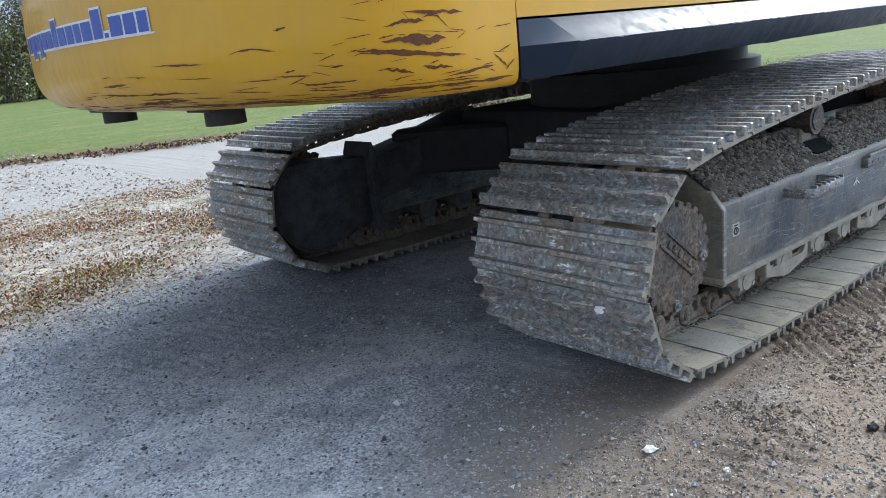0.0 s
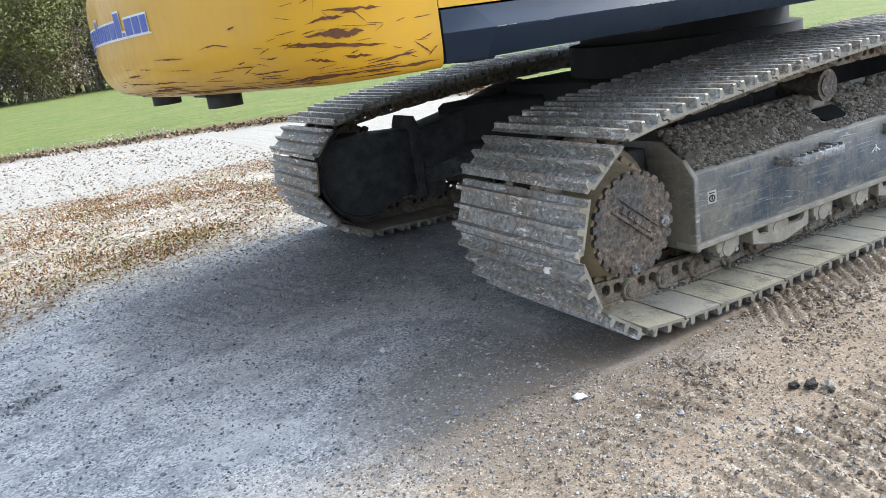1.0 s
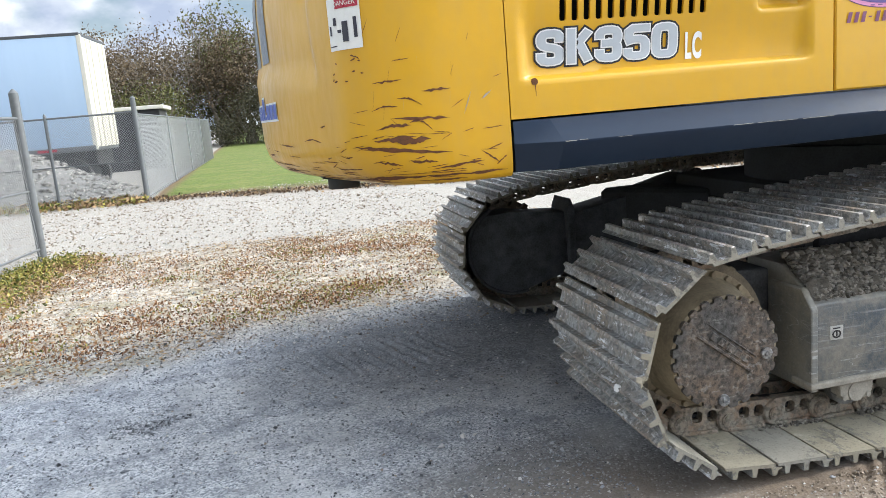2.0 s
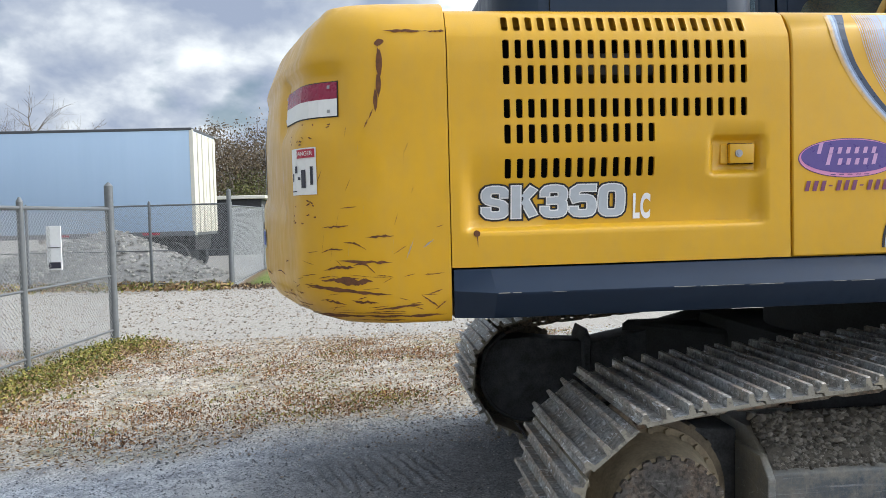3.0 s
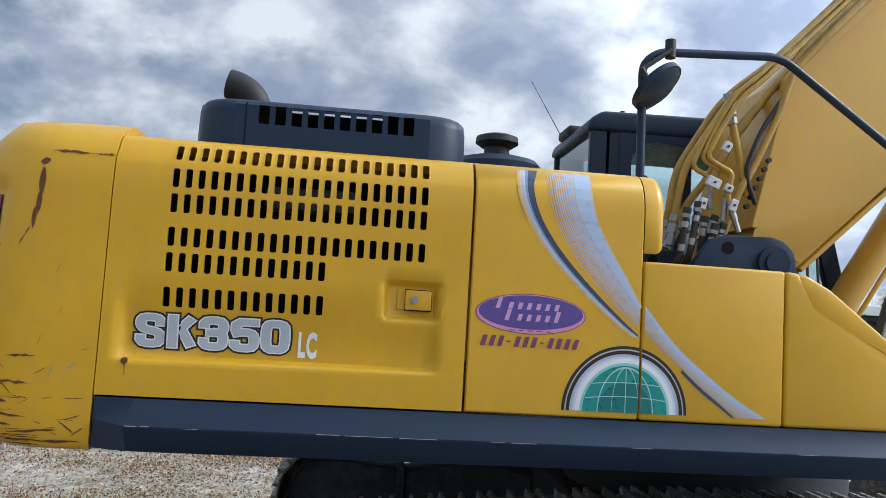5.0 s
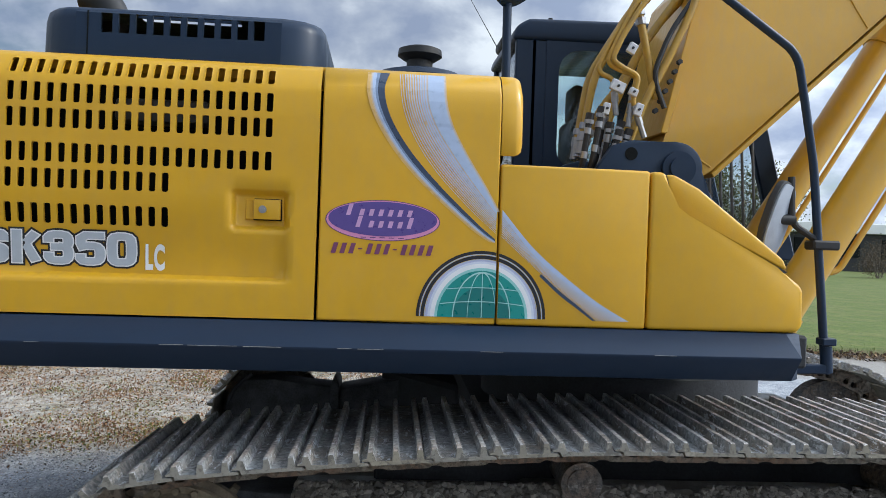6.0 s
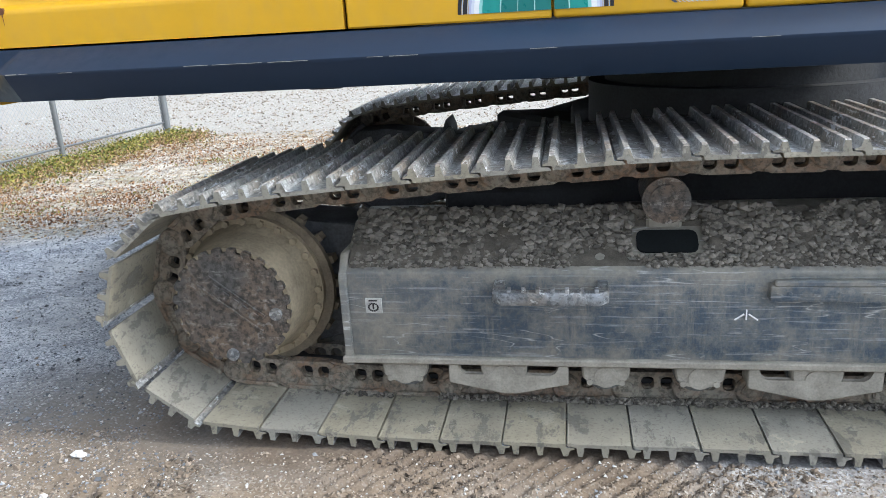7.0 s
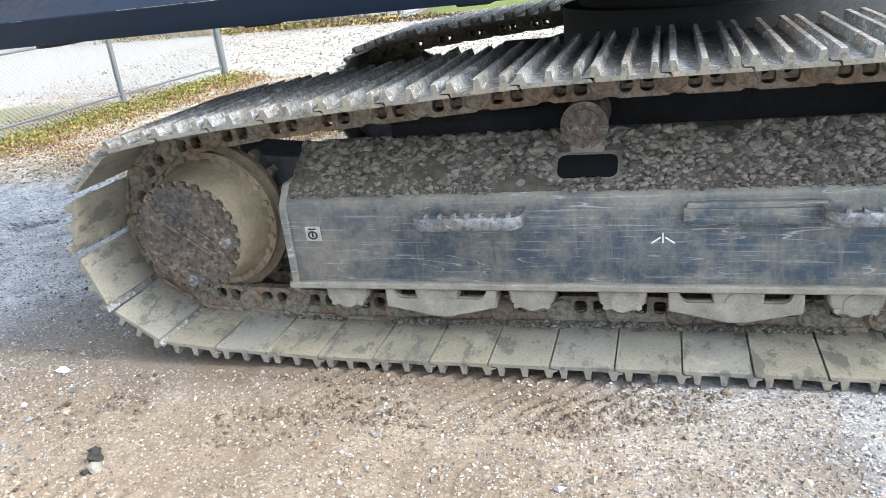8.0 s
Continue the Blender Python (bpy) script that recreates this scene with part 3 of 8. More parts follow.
def build_ground():
    xs = axis_steps(-0.6, 5.4, 0.0165, 900.0)
    ys = axis_steps(-0.4, 4.6, 0.0165, 900.0)
    gx, gy = np.meshgrid(xs, ys)
    z = ground_height(gx, gy)
    v = np.stack([gx.ravel(), gy.ravel(), z.ravel()], 1)
    nx, ny = len(xs), len(ys)
    i = np.arange(nx * ny).reshape(ny, nx)
    f = np.stack([i[:-1, :-1], i[:-1, 1:], i[1:, 1:], i[1:, :-1]], -1).reshape(-1, 4)
    ob = raw("ground", v, f, ground_material(), smooth=True)
    tagged(ob, "gravel yard with tan dirt, leafy verge, white gravel drive and lawn", "ground", kind="structure")


build_ground()


# ---- the excavator ----
CX, CY = 4.62, 3.07
EX = thing("excavator", (CX, CY, 0), "yellow crawler excavator with slate-grey deck and muddy steel tracks", "excavator")
TURN_U = pose(CX, CY, 0, 0, 0, -1.2)  # the undercarriage stands a little askew under the house
PITCH, GAUGE, SHOE_W = 0.216, 2.59, 0.85
SPX, SPZ, SPR = 2.556 - CX, 0.485, 0.349  # drive sprocket: place and pin radius


def pin_path(ix):
    """The closed line of the chain's pins, in the undercarriage's x and z, idler at ix."""
    pts = []
    bz = 0.110
    for a in np.linspace(100, 262, 40):
        pts.append((SPX + SPR * math.cos(radians(a)), SPZ + SPR * math.sin(radians(a))))
    for k in np.linspace(0, 1, 40)[1:-1]:
        x = SPX + 0.05 + k * (ix - SPX - 0.05)
        pts.append((x, bz + 0.022 * (1 - smoothstep(0, 0.16, k)) + 0.03 * smoothstep(0.9, 1.0, k)))
    for a in np.linspace(-82, 84, 40):
        pts.append((ix + SPR * math.cos(radians(a)), 0.49 + SPR * math.sin(radians(a))))
    for k in np.linspace(0, 1, 40)[1:-1]:
        x = ix + k * (SPX - ix)
        u = x + CX
        pts.append((x, float(np.interp(u, (2.55, 2.83, 3.27, 3.9, 4.2, 4.7, 5.3, 5.7, 6.3, 6.7), (0.836, 0.868, 0.905, 0.948, 0.957, 0.957, 0.965, 0.955, 0.90, 0.845)))))
    return np.array(pts)


def resample(pts, n):
    loop = np.vstack([pts, pts[:1]])
    seg = np.hypot(*np.diff(loop, axis=0).T)
    s = np.concatenate([[0], np.cumsum(seg)])
    return s[-1], lambda d: np.array([np.interp(d % s[-1], s, loop[:, 0]), np.interp(d % s[-1], s, loop[:, 1])])


def solve_chain(n):
    lo, hi = 1.5, 2.6
    for _ in range(40):
        mid = (lo + hi) / 2
        lo, hi = (mid, hi) if resample(pin_path(mid), 0)[0] < n * PITCH else (lo, mid)
    return lo


N_SHOE = 48
IDX = solve_chain(N_SHOE)
LENGTH, CHAIN = resample(pin_path(IDX), 0)


def chain_frames(phase):
    out = []
    for k in range(N_SHOE):
        a, b = CHAIN(phase + k * LENGTH / N_SHOE), CHAIN(phase + (k + 1) * LENGTH / N_SHOE)
        out.append((a, b))
    return out


def shoe_mesh():
    """Triple-grouser pad: s along the chain, h outward from the pins, w across."""
    top, th, gh = 0.052, 0.013, 0.049
    inner = [(-0.099, top), (0.107, top), (0.110, top + 0.013), (0.118, top + 0.0150), (0.136, top + 0.0150)]
    outer = [(0.138, top + 0.020), (0.122, top + 0.026), (0.116, top + gh), (0.100, top + gh), (0.090, top + th + 0.003)]
    for c in (0.022, -0.060):
        outer += [(c + 0.014, top + th), (c + 0.009, top + gh), (c - 0.007, top + gh), (c - 0.013, top + th)]
    outer += [(-0.099, top + th - 0.003)]
    prof = inner + outer
    bm = bmesh.new()
    ws = (-SHOE_W / 2, -SHOE_W / 2 + 0.005, SHOE_W / 2 - 0.005, SHOE_W / 2)
    rows = []
    for w in ws:
        worn = 0.90 if abs(w) > SHOE_W / 2 - 0.001 else 1.0
        rows.append([bm.verts.new((s, w, h if h < top + th + 0.01 else top + th + (h - top - th) * worn)) for s, h in prof])
    n = len(prof)
    for a, b in zip(rows, rows[1:]):
        for k in range(n):
            bm.faces.new((a[k], a[(k + 1) % n], b[(k + 1) % n], b[k]))
    bm.faces.new(rows[0])
    bm.faces.new(rows[-1])
    # bent rear lip that tucks under the next pad, with two mud notches left open
    lip = [(-0.097, top + th - 0.004), (-0.097, top + 0.001), (-0.1015, top - 0.002), (-0.1035, top + 0.003)]
    for wa, wb in ((-SHOE_W / 2 + 0.001, -0.088), (-0.042, 0.042), (0.088, SHOE_W / 2 - 0.001)):
        prism(bm, lip, "y", wa, wb)
    # four bolt heads on the inside
    for w in (-0.07, 0.07):
        for s in (-0.035, 0.05):
            rod(bm, (s, w, top - 0.012), (s, w, top + 0.002), 0.014, 6)
    for f in bm.faces:
        if all(v.co.z > top + 0.036 for v in f.verts):
            f.material_index = 1
        elif all(v.co.z > top + 0.0085 for v in f.verts):
            f.material_index = 2
    bmesh.ops.recalc_face_normals(bm, faces=bm.faces)
    me = bpy.data.meshes.new("track_shoe")
    bm.to_mesh(me)
    bm.free()
    me.materials.append(M["shoe"])
    me.materials.append(M["grouser"])
    me.materials.append(M["shoe_outer"])
    return me


def holed_plate(bm, outline, holes, lo, hi):
    """An upright plate from lo to hi along y, its outline and holes given in x and z."""
    rims = []
    for y in (lo, hi):
        es = []
        for loop in [outline] + holes:
            vs = [bm.verts.new((a, y, c)) for a, c in loop]
            es += [bm.edges.new((vs[k], vs[(k + 1) % len(vs)])) for k in range(len(vs))]
            rims.append(vs)
        bmesh.ops.triangle_fill(bm, edges=es, use_beauty=True)
    half = len(rims) // 2
    for a, b in zip(rims[:half], rims[half:]):
        for k in range(len(a)):
            j = (k + 1) % len(a)
            bm.faces.new((a[k], a[j], b[j], b[k]))


def round_hole(cx, cz, w, h, r, n=3):
    out = []
    for sx, sz, a0 in ((1, 1, 0), (-1, 1, 90), (-1, -1, 180), (1, -1, 270)):
        for q in range(n + 1):
            a = radians(a0 + 90 * q / n)
            out.append((cx + sx * (w / 2 - r) + r * math.cos(a), cz + sz * (h / 2 - r) + r * math.sin(a)))
    return out


def link_mesh_data(side):
    """One forged chain link: bossed tail, two windows under the rail, stepped nose."""
    bm = bmesh.new()
    a, b = sorted((side * 0.064, side * 0.106))
    body = [(-0.118, -0.050), (-0.095, -0.061), (0.060, -0.061), (0.080, -0.052), (0.086, -0.02), (0.080, 0.03), (0.066, 0.052), (-0.085, 0.052), (-0.112, 0.044)]
    holes = [round_hole(-0.030, -0.018, 0.047, 0.050, 0.017), round_hole(0.038, -0.018, 0.045, 0.050, 0.017)]
    holed_plate(bm, body, holes, a, b)
    c, d = sorted((side * 0.064, side * 0.097))
    nose = [(0.06, -0.059), (0.112, -0.055), (0.140, -0.038), (0.152, -0.008), (0.146, 0.022), (0.128, 0.042), (0.06, 0.050)]
    prism(bm, nose, "y", c, d, 0.003, 1)
    rod(bm, (-0.108, side * 0.060, 0), (-0.108, side * 0.112, 0), 0.052, 20)
    rod(bm, (-0.108, side * 0.112, 0), (-0.108, side * 0.120, 0), 0.052, 20, 0.045)
    rod(bm, (-0.108, side * 0.119, 0), (-0.108, side * 0.126, 0), 0.031, 14)
    rod(bm, (-0.108, side * 0.124, 0), (-0.108, side * 0.129, 0), 0.024, 14)
    # nuts that stand in the windows, and the strip of packed mud against the pad
    for s in (-0.030, 0.036):
        rod(bm, (s, side * 0.085, 0.0), (s, side * 0.085, 0.03), 0.014, 6)
    prism(bm, [(-0.10, 0.034), (-0.02, 0.041), (0.05, 0.034), (0.07, 0.053), (-0.11, 0.053)], "y", *sorted((side * 0.10, side * 0.124)), 0.004, 1)
    bmesh.ops.recalc_face_normals(bm, faces=bm.faces)
    me = bpy.data.meshes.new("track_link")
    bm.to_mesh(me)
    bm.free()
    me.materials.append(M["link"])
    return me


def belt(side, phase, shoe, chain):
    """One crawler belt: a band of bushings, then 48 pads and 96 link plates of their own."""
    v0 = side * GAUGE / 2
    frames = chain_frames(phase)
    bm = bmesh.new()
    rings = []
    for a, c in frames:
        d = (c - a) / np.linalg.norm(c - a)
        for p, r in ((a - d * 0.03, 0.012), (a, 0.03), (a + d * 0.03, 0.012)):
            o = np.array((d[1], -d[0])) * r
            rings.append([bm.verts.new(TURN_U @ Vector((p[0] + o[0] * k, v0 + w, p[1] + o[1] * k))) for k, w in ((1, -0.06), (1, 0.06), (-1, 0.06), (-1, -0.06))])
    for a, b in zip(rings, rings[1:] + rings[:1]):
        for k in range(4):
            bm.faces.new((a[k], a[(k + 1) % 4], b[(k + 1) % 4], b[k]))
    # the band takes the underside's near-black, as colour for the shade behind the links
    b = part("crawler_belt", bm, M["under"], EX, "muddy steel crawler belt of triple-grouser pads")
    for a, c in frames:
        d = (c - a) / np.linalg.norm(c - a)
        mid = (a + c) / 2
        # the belt runs forward over the bottom: outward lies to the right of its way
        m = Matrix(((d[0], 0, d[1], mid[0]), (0, -1, 0, v0), (d[1], 0, -d[0], mid[1]), (0, 0, 0, 1)))
        piece("track_shoe", shoe, b, TURN_U @ m)
        for me in chain:
            piece("track_link", me, b, TURN_U @ m)


def sprocket(bm, v0, n=21, r=0.318, w=0.05):
    out = []
    for k in range(n):
        for da, rr in ((-0.30, r - 0.05), (-0.14, r + 0.012), (0.14, r + 0.012), (0.30, r - 0.05)):
            a = 2 * math.pi * (k + da) / n
            out.append((SPX + rr * math.cos(a), SPZ + rr * math.sin(a)))
    prism(bm, out, "y", v0 - w / 2, v0 + w / 2, 0, m=TURN_U)


def find_phase():
    """The belt stands so that a pad's lip lies 3.11 m along the yard."""
    ds = np.linspace(0, LENGTH, 6000)
    p = np.array([CHAIN(d) for d in ds])
    k = np.argmin(np.where(p[:, 1] < 0.2, np.abs(p[:, 0] - (3.098 - CX)), 9))
    return ds[k] % (LENGTH / N_SHOE)


def local(x, v, z):
    return TURN_U @ Vector((x - CX, v, z))


def undercarriage():
    shoe, chain = shoe_mesh(), (link_mesh_data(-1), link_mesh_data(1))
    ph = find_phase()
    for side in (-1, 1):
        belt(side, ph if side < 0 else ph + 0.06, shoe, chain)
    bm = bmesh.new()
    bmesh.ops.create_icosphere(bm, subdivisions=2, radius=1.0)
    for v in bm.verts:
        k = 1 + 0.5 * noise.noise(v.co * 1.4)
        v.co = Vector((2.098, 1.593, 0.402)) + Matrix.Rotation(radians(-57), 3, "Y") @ Vector((v.co.x * 0.016 * k, v.co.y * 0.022 * k, v.co.z * 0.006))
    part("lime_splash", bm, M["white"], EX, "white splash on a track pad")
    for side in (-1, 1):
        v0 = side * GAUGE / 2
        o = v0 + side * 0.235  # outer face of the side beam
        # side beam with its sloped top
        bm = bmesh.new()
        top = 0.735 if side < 0 else 0.66
        out = [(o, 0.27), (o, 0.60), (o - side * 0.20, top), (v0 - side * 0.20, top), (v0 - side * 0.20, 0.27)]
        prism(bm, out, "x", 2.975 - CX, 6.25 - CX, 0.008, 2, TURN_U)
        beam = part("track_frame", bm, M["frame_paint"], EX, "muddy slate side beam of the undercarriage")
        # rear end plate, bottom flange
        bm = bmesh.new()
        prism(bm, [(o + side * 0.012, 0.245), (o + side * 0.012, 0.585), (o - side * 0.05, 0.66), (o - side * 0.26, 0.66), (o - side * 0.26, 0.245)], "x", 2.955 - CX, 2.985 - CX, 0.004, 1, TURN_U)
        part("end_plate", bm, M["frame_paint"], beam)
        bm = bmesh.new()
        a, b = sorted((o + side * 0.022, o - side * 0.10))
        box(bm, 2.945 - CX, 6.25 - CX, a, b, 0.258, 0.284, 0.005, 1, TURN_U)
        part("bottom_flange", bm, M["dustgrey"], beam, "dusty bottom flange")
        # sprocket and final drive
        bm = bmesh.new()
        sprocket(bm, v0)
        rod(bm, local(SPX + CX, v0 + side * 0.03, SPZ), local(SPX + CX, v0 + side * 0.058, SPZ), 0.318, 40)
        part("sprocket", bm, M["sprocket_mud"], EX, "muddy toothed drive sprocket")
        bm = bmesh.new()
        rod(bm, local(SPX + CX, v0 + side * 0.02, SPZ), local(SPX + CX, v0 + side * 0.085, SPZ), 0.285, 40)
        rod(bm, local(SPX + CX, v0 + side * 0.08, SPZ), local(SPX + CX, v0 + side * 0.13, SPZ), 0.262, 40, 0.243)
        rod(bm, local(SPX + CX, v0 + side * 0.13, SPZ), local(SPX + CX, v0 + side * 0.268, SPZ), 0.243, 40, 0.222)
        for k in range(24):
            t = 2 * math.pi * k / 24
            c = (SPX + CX + 0.268 * math.cos(t), SPZ + 0.268 * math.sin(t))
            rod(bm, local(c[0], v0 + side * 0.08, c[1]), local(c[0], v0 + side * 0.102, c[1]), 0.014, 6)
        drive = part("final_drive", bm, M["hubmud"], EX, "mud-caked final drive hub")
        bm = bmesh.new()
        ring = []
        for k in range(24):
            for dt, rr in ((-0.34, 0.223), (-0.22, 0.221), (-0.15, 0.207), (0.15, 0.207), (0.22, 0.221), (0.34, 0.223)):
                t = 2 * math.pi * (k + dt) / 24
                ring.append((SPX + rr * math.cos(t), SPZ + rr * math.sin(t)))
        lo, hi = sorted((v0 + side * 0.262, v0 + side * 0.282))
        prism(bm, ring, "y", lo, hi, 0, m=TURN_U)
        cover = part("hub_cover", bm, M["hub"], drive, "round rusty hub cover with notched rim")
        face = v0 + side * 0.282
        bm = bmesh.new()
        rot = TURN_U @ Matrix.Translation((SPX, face, SPZ)) @ pose(0, 0, 0, 0, 38, 0)
        a, b = sorted((0.0, side * 0.006))
        box(bm, -0.145, 0.135, a, b, -0.012, 0.0, 0.002, 1, rot)
        box(bm, -0.13, 0.12, a, b, 0.05, 0.056, 0.002, 1, rot)
        for k in range(5):
            box(bm, -0.10 + k * 0.043, -0.07 + k * 0.043, a, b, 0.008, 0.04, 0.003, 1, rot)
        part("cast_marking", bm, M["hub"], drive)
        for ang, rr in ((-95, 0.185), (-8, 0.17)):
            bm = bmesh.new()
            c = (SPX + CX + rr * math.cos(radians(ang)), SPZ + rr * math.sin(radians(ang)))
            rod(bm, local(c[0], face, c[1]), local(c[0], face + side * 0.010, c[1]), 0.023, 18)
            rod(bm, local(c[0], face + side * 0.01, c[1]), local(c[0], face + side * 0.016, c[1]), 0.010, 6)
            part("drain_plug", bm, M["capsteel"], drive, "worn steel plug")
        # idler at the front
        bm = bmesh.new()
        rod(bm, local(IDX + CX, v0 - 0.055, 0.49), local(IDX + CX, v0 + 0.055, 0.49), 0.292, 40)
        rod(bm, local(IDX + CX, v0 - 0.16, 0.49), local(IDX + CX, v0 + 0.16, 0.49), 0.10, 24)
        part("idler_wheel", bm, M["hub"], EX)
        # carrier rollers
        for x in (4.085, 5.42):
            bm = bmesh.new()
            rod(bm, local(x, v0 - side * 0.12, 0.815), local(x, v0 + side * 0.118, 0.815), 0.074, 26)
            roller = part("carrier_roller", bm, M["hub"], EX, "worn steel carrier roller")
            bm = bmesh.new()
            rod(bm, local(x, v0 + side * 0.110, 0.815), local(x, v0 + side * 0.130, 0.815), 0.080, 30)
            rod(bm, local(x, v0 + side * 0.128, 0.815), local(x, v0 + side * 0.136, 0.815), 0.056, 30)
            part("end_cap", bm, M["hub"], roller, "scuffed steel end cap")
            bm = bmesh.new()
            box(bm, x - 0.06 - CX, x + 0.06 - CX, v0 - 0.08, v0 + 0.08, 0.70, 0.80, 0.01, 1, TURN_U)
            part("roller_bracket", bm, M["frame_paint"], roller)
            # black oval plate on the sloped top under the roller: the opening's shade as colour
            bm = bmesh.new()
            t = TURN_U @ Matrix.Translation((x + 0.005 - CX, o - side * 0.105, 0.672)) @ pose(0, 0, 0, side * -34.0, 0, 0)
            ol = []
            for cx, cz, a0 in ((0.075, 0.022, 0), (-0.075, 0.022, 90), (-0.075, -0.022, 180), (0.075, -0.022, 270)):
                for q in range(0, 91, 30):
                    ol.append((cx + 0.026 * math.cos(radians(a0 + q)), cz * 1.0 + 0.026 * math.sin(radians(a0 + q))))
            prism(bm, ol, "z", 0.0, 0.007, 0, m=t)
            part("frame_opening", bm, M["void"], beam, "black oval plate for the shade in a clean-out opening")
        # bottom rollers
        for x in (3.17, 3.53, 3.885, 4.20, 4.575, 4.93, 5.29, 5.65, 6.0):
            bm = bmesh.new()
            rod(bm, local(x, v0 - 0.15, 0.228), local(x, v0 + 0.15, 0.228), 0.068, 20)
            rod(bm, local(x, v0 - 0.19, 0.228), local(x, v0 - 0.15, 0.228), 0.085, 20)
            rod(bm, local(x, v0 + 0.15, 0.228), local(x, v0 + 0.19, 0.228), 0.085, 20)
            roller = part("track_roller", bm, M["roller_gap_shade"], EX, "muddy bottom roller with gap shade in its colour")
            bm = bmesh.new()
            lo, hi = sorted((o - side * 0.075, o + side * 0.004))
            prism(bm, [(x - 0.085 - CX, 0.262), (x - 0.078 - CX, 0.205), (x - 0.045 - CX, 0.192), (x - 0.03 - CX, 0.178), (x + 0.03 - CX, 0.178), (x + 0.045 - CX, 0.192), (x + 0.078 - CX, 0.205), (x + 0.085 - CX, 0.262)], "y", lo, hi, 0.006, 1, TURN_U)
            for dx in (-0.055, 0.055):
                rod(bm, local(x + dx, o - side * 0.03, 0.195), local(x + dx, o + side * 0.008, 0.195), 0.012, 6)
            rod(bm, local(x, o - side * 0.03, 0.215), local(x, o + side * 0.0075, 0.215), 0.040, 16)
            part("roller_collar", bm, M["dustgrey"], roller, "dusty cast collar")
        # track guards
        for x in (3.545, 4.565, 5.66):
            bm = bmesh.new()
            lo, hi = sorted((o - side * 0.012, o + side * 0.012))
            w = 0.212
            prism(bm, [(x - w - CX, 0.262), (x - w - CX, 0.185), (x - 0.02 - CX, 0.145), (x + 0.03 - CX, 0.145), (x + w - CX, 0.185), (x + w - CX, 0.262), (x + w - 0.035 - CX, 0.262), (x + w - 0.04 - CX, 0.228), (x + w - 0.06 - CX, 0.215), (x - w + 0.06 - CX, 0.215), (x - w + 0.04 - CX, 0.228), (x - w + 0.035 - CX, 0.262)], "y", lo, hi, 0.004, 1, TURN_U)
            lo, hi = sorted((o - side * 0.08, o + side * 0.006))
            box(bm, x - w - CX, x - w + 0.03 - CX, lo, hi, 0.19, 0.262, 0.004, 1, TURN_U)
            box(bm, x + w - 0.03 - CX, x + w - CX, lo, hi, 0.19, 0.262, 0.004, 1, TURN_U)
            part("track_guard", bm, M["dustgrey"], EX, "dusty steel track guard")
        # steps on the outer face
        for x, wid in ((3.70, 0.19), (4.99, 0.19)):
            bm = bmesh.new()
            loop = [(x - wid - CX, o - side * 0.01), (x - wid - CX, o + side * 0.10), (x - wid + 0.03 - CX, o + side * 0.13), (x + wid - 0.03 - CX, o + side * 0.13), (x + wid - CX, o + side * 0.10), (x + wid - CX, o - side * 0.01)]
            inn = [(x + wid - 0.035 - CX, o - side * 0.01), (x + wid - 0.035 - CX, o + side * 0.085), (x + wid - 0.05 - CX, o + side * 0.10), (x - wid + 0.05 - CX, o + side * 0.10), (x - wid + 0.035 - CX, o + side * 0.085), (x - wid + 0.035 - CX, o - side * 0.01)]
            prism(bm, loop + inn, "z", 0.528, 0.572, 0.003, 1, TURN_U)
            for k in range(7):
                u = x - wid + 0.05 + k * 0.047
                lo, hi = sorted((o + side * 0.10, o + side * 0.13))
                box(bm, u - CX, u + 0.014 - CX, lo, hi, 0.57, 0.584, 0.002, 1, TURN_U)
            part("foot_step", bm, M["capsteel"], beam, "scuffed steel foot step with teeth")
        if side < 0:
            bm = bmesh.new()
            box(bm, 3.045 - CX, 3.105 - CX, o - 0.004, o + 0.001, 0.448, 0.505, 0.001, 1, TURN_U)
            st = part("frame_sticker", bm, M["oldwhite"], beam, "small white sticker with a black mark")
            bm = bmesh.new()
            for k in range(14):
                a = radians(k * 360 / 14)
                box(bm, 3.074 + 0.017 * math.cos(a) - 0.003 - CX, 3.074 + 0.017 * math.cos(a) + 0.003 - CX, o - 0.0062, o - 0.003, 0.472 + 0.014 * math.sin(a) - 0.003, 0.472 + 0.014 * math.sin(a) + 0.003, 0, 1, TURN_U)
            box(bm, 3.058 - CX, 3.090 - CX, o - 0.006, o - 0.003, 0.494, 0.499, 0, 1, TURN_U)
            box(bm, 3.071 - CX, 3.077 - CX, o - 0.006, o - 0.003, 0.464, 0.484, 0, 1, TURN_U)
            part("sticker_mark", bm, M["black"], st)
            bm = bmesh.new()
            for k, (dx, dz, a) in enumerate(((-0.022, 0.0, 35), (0.0, 0.008, 90), (0.022, 0.0, 145))):
                t = TURN_U @ Matrix.Translation((4.337 + dx - CX, o - 0.003, 0.443 + dz)) @ pose(0, 0, 0, 0, -a, 0)
                box(bm, -0.018, 0.018, -0.002, 0.002, -0.0022, 0.0022, 0, 1, t)
            part("lifting_mark", bm, M["white"], beam, "white painted lifting mark")
        bm = bmesh.new()
        lo, hi = sorted((o - side * 0.005, o + side * 0.035))
        box(bm, 4.40 - CX, 4.83 - CX, lo, hi, 0.508, 0.566, 0.006, 2, TURN_U)
        a, b = sorted((o + side * 0.018, o + side * 0.040))
        box(bm, 4.41 - CX, 4.82 - CX, a, b, 0.560, 0.582, 0.005, 1, TURN_U)
        for k in range(5):
            rod(bm, local(4.46 + 0.075 * k, o + side * 0.030, 0.535), local(4.46 + 0.075 * k, o + side * 0.038, 0.535), 0.007, 6)
        part("lug_plate", bm, M["frame_paint"], beam)
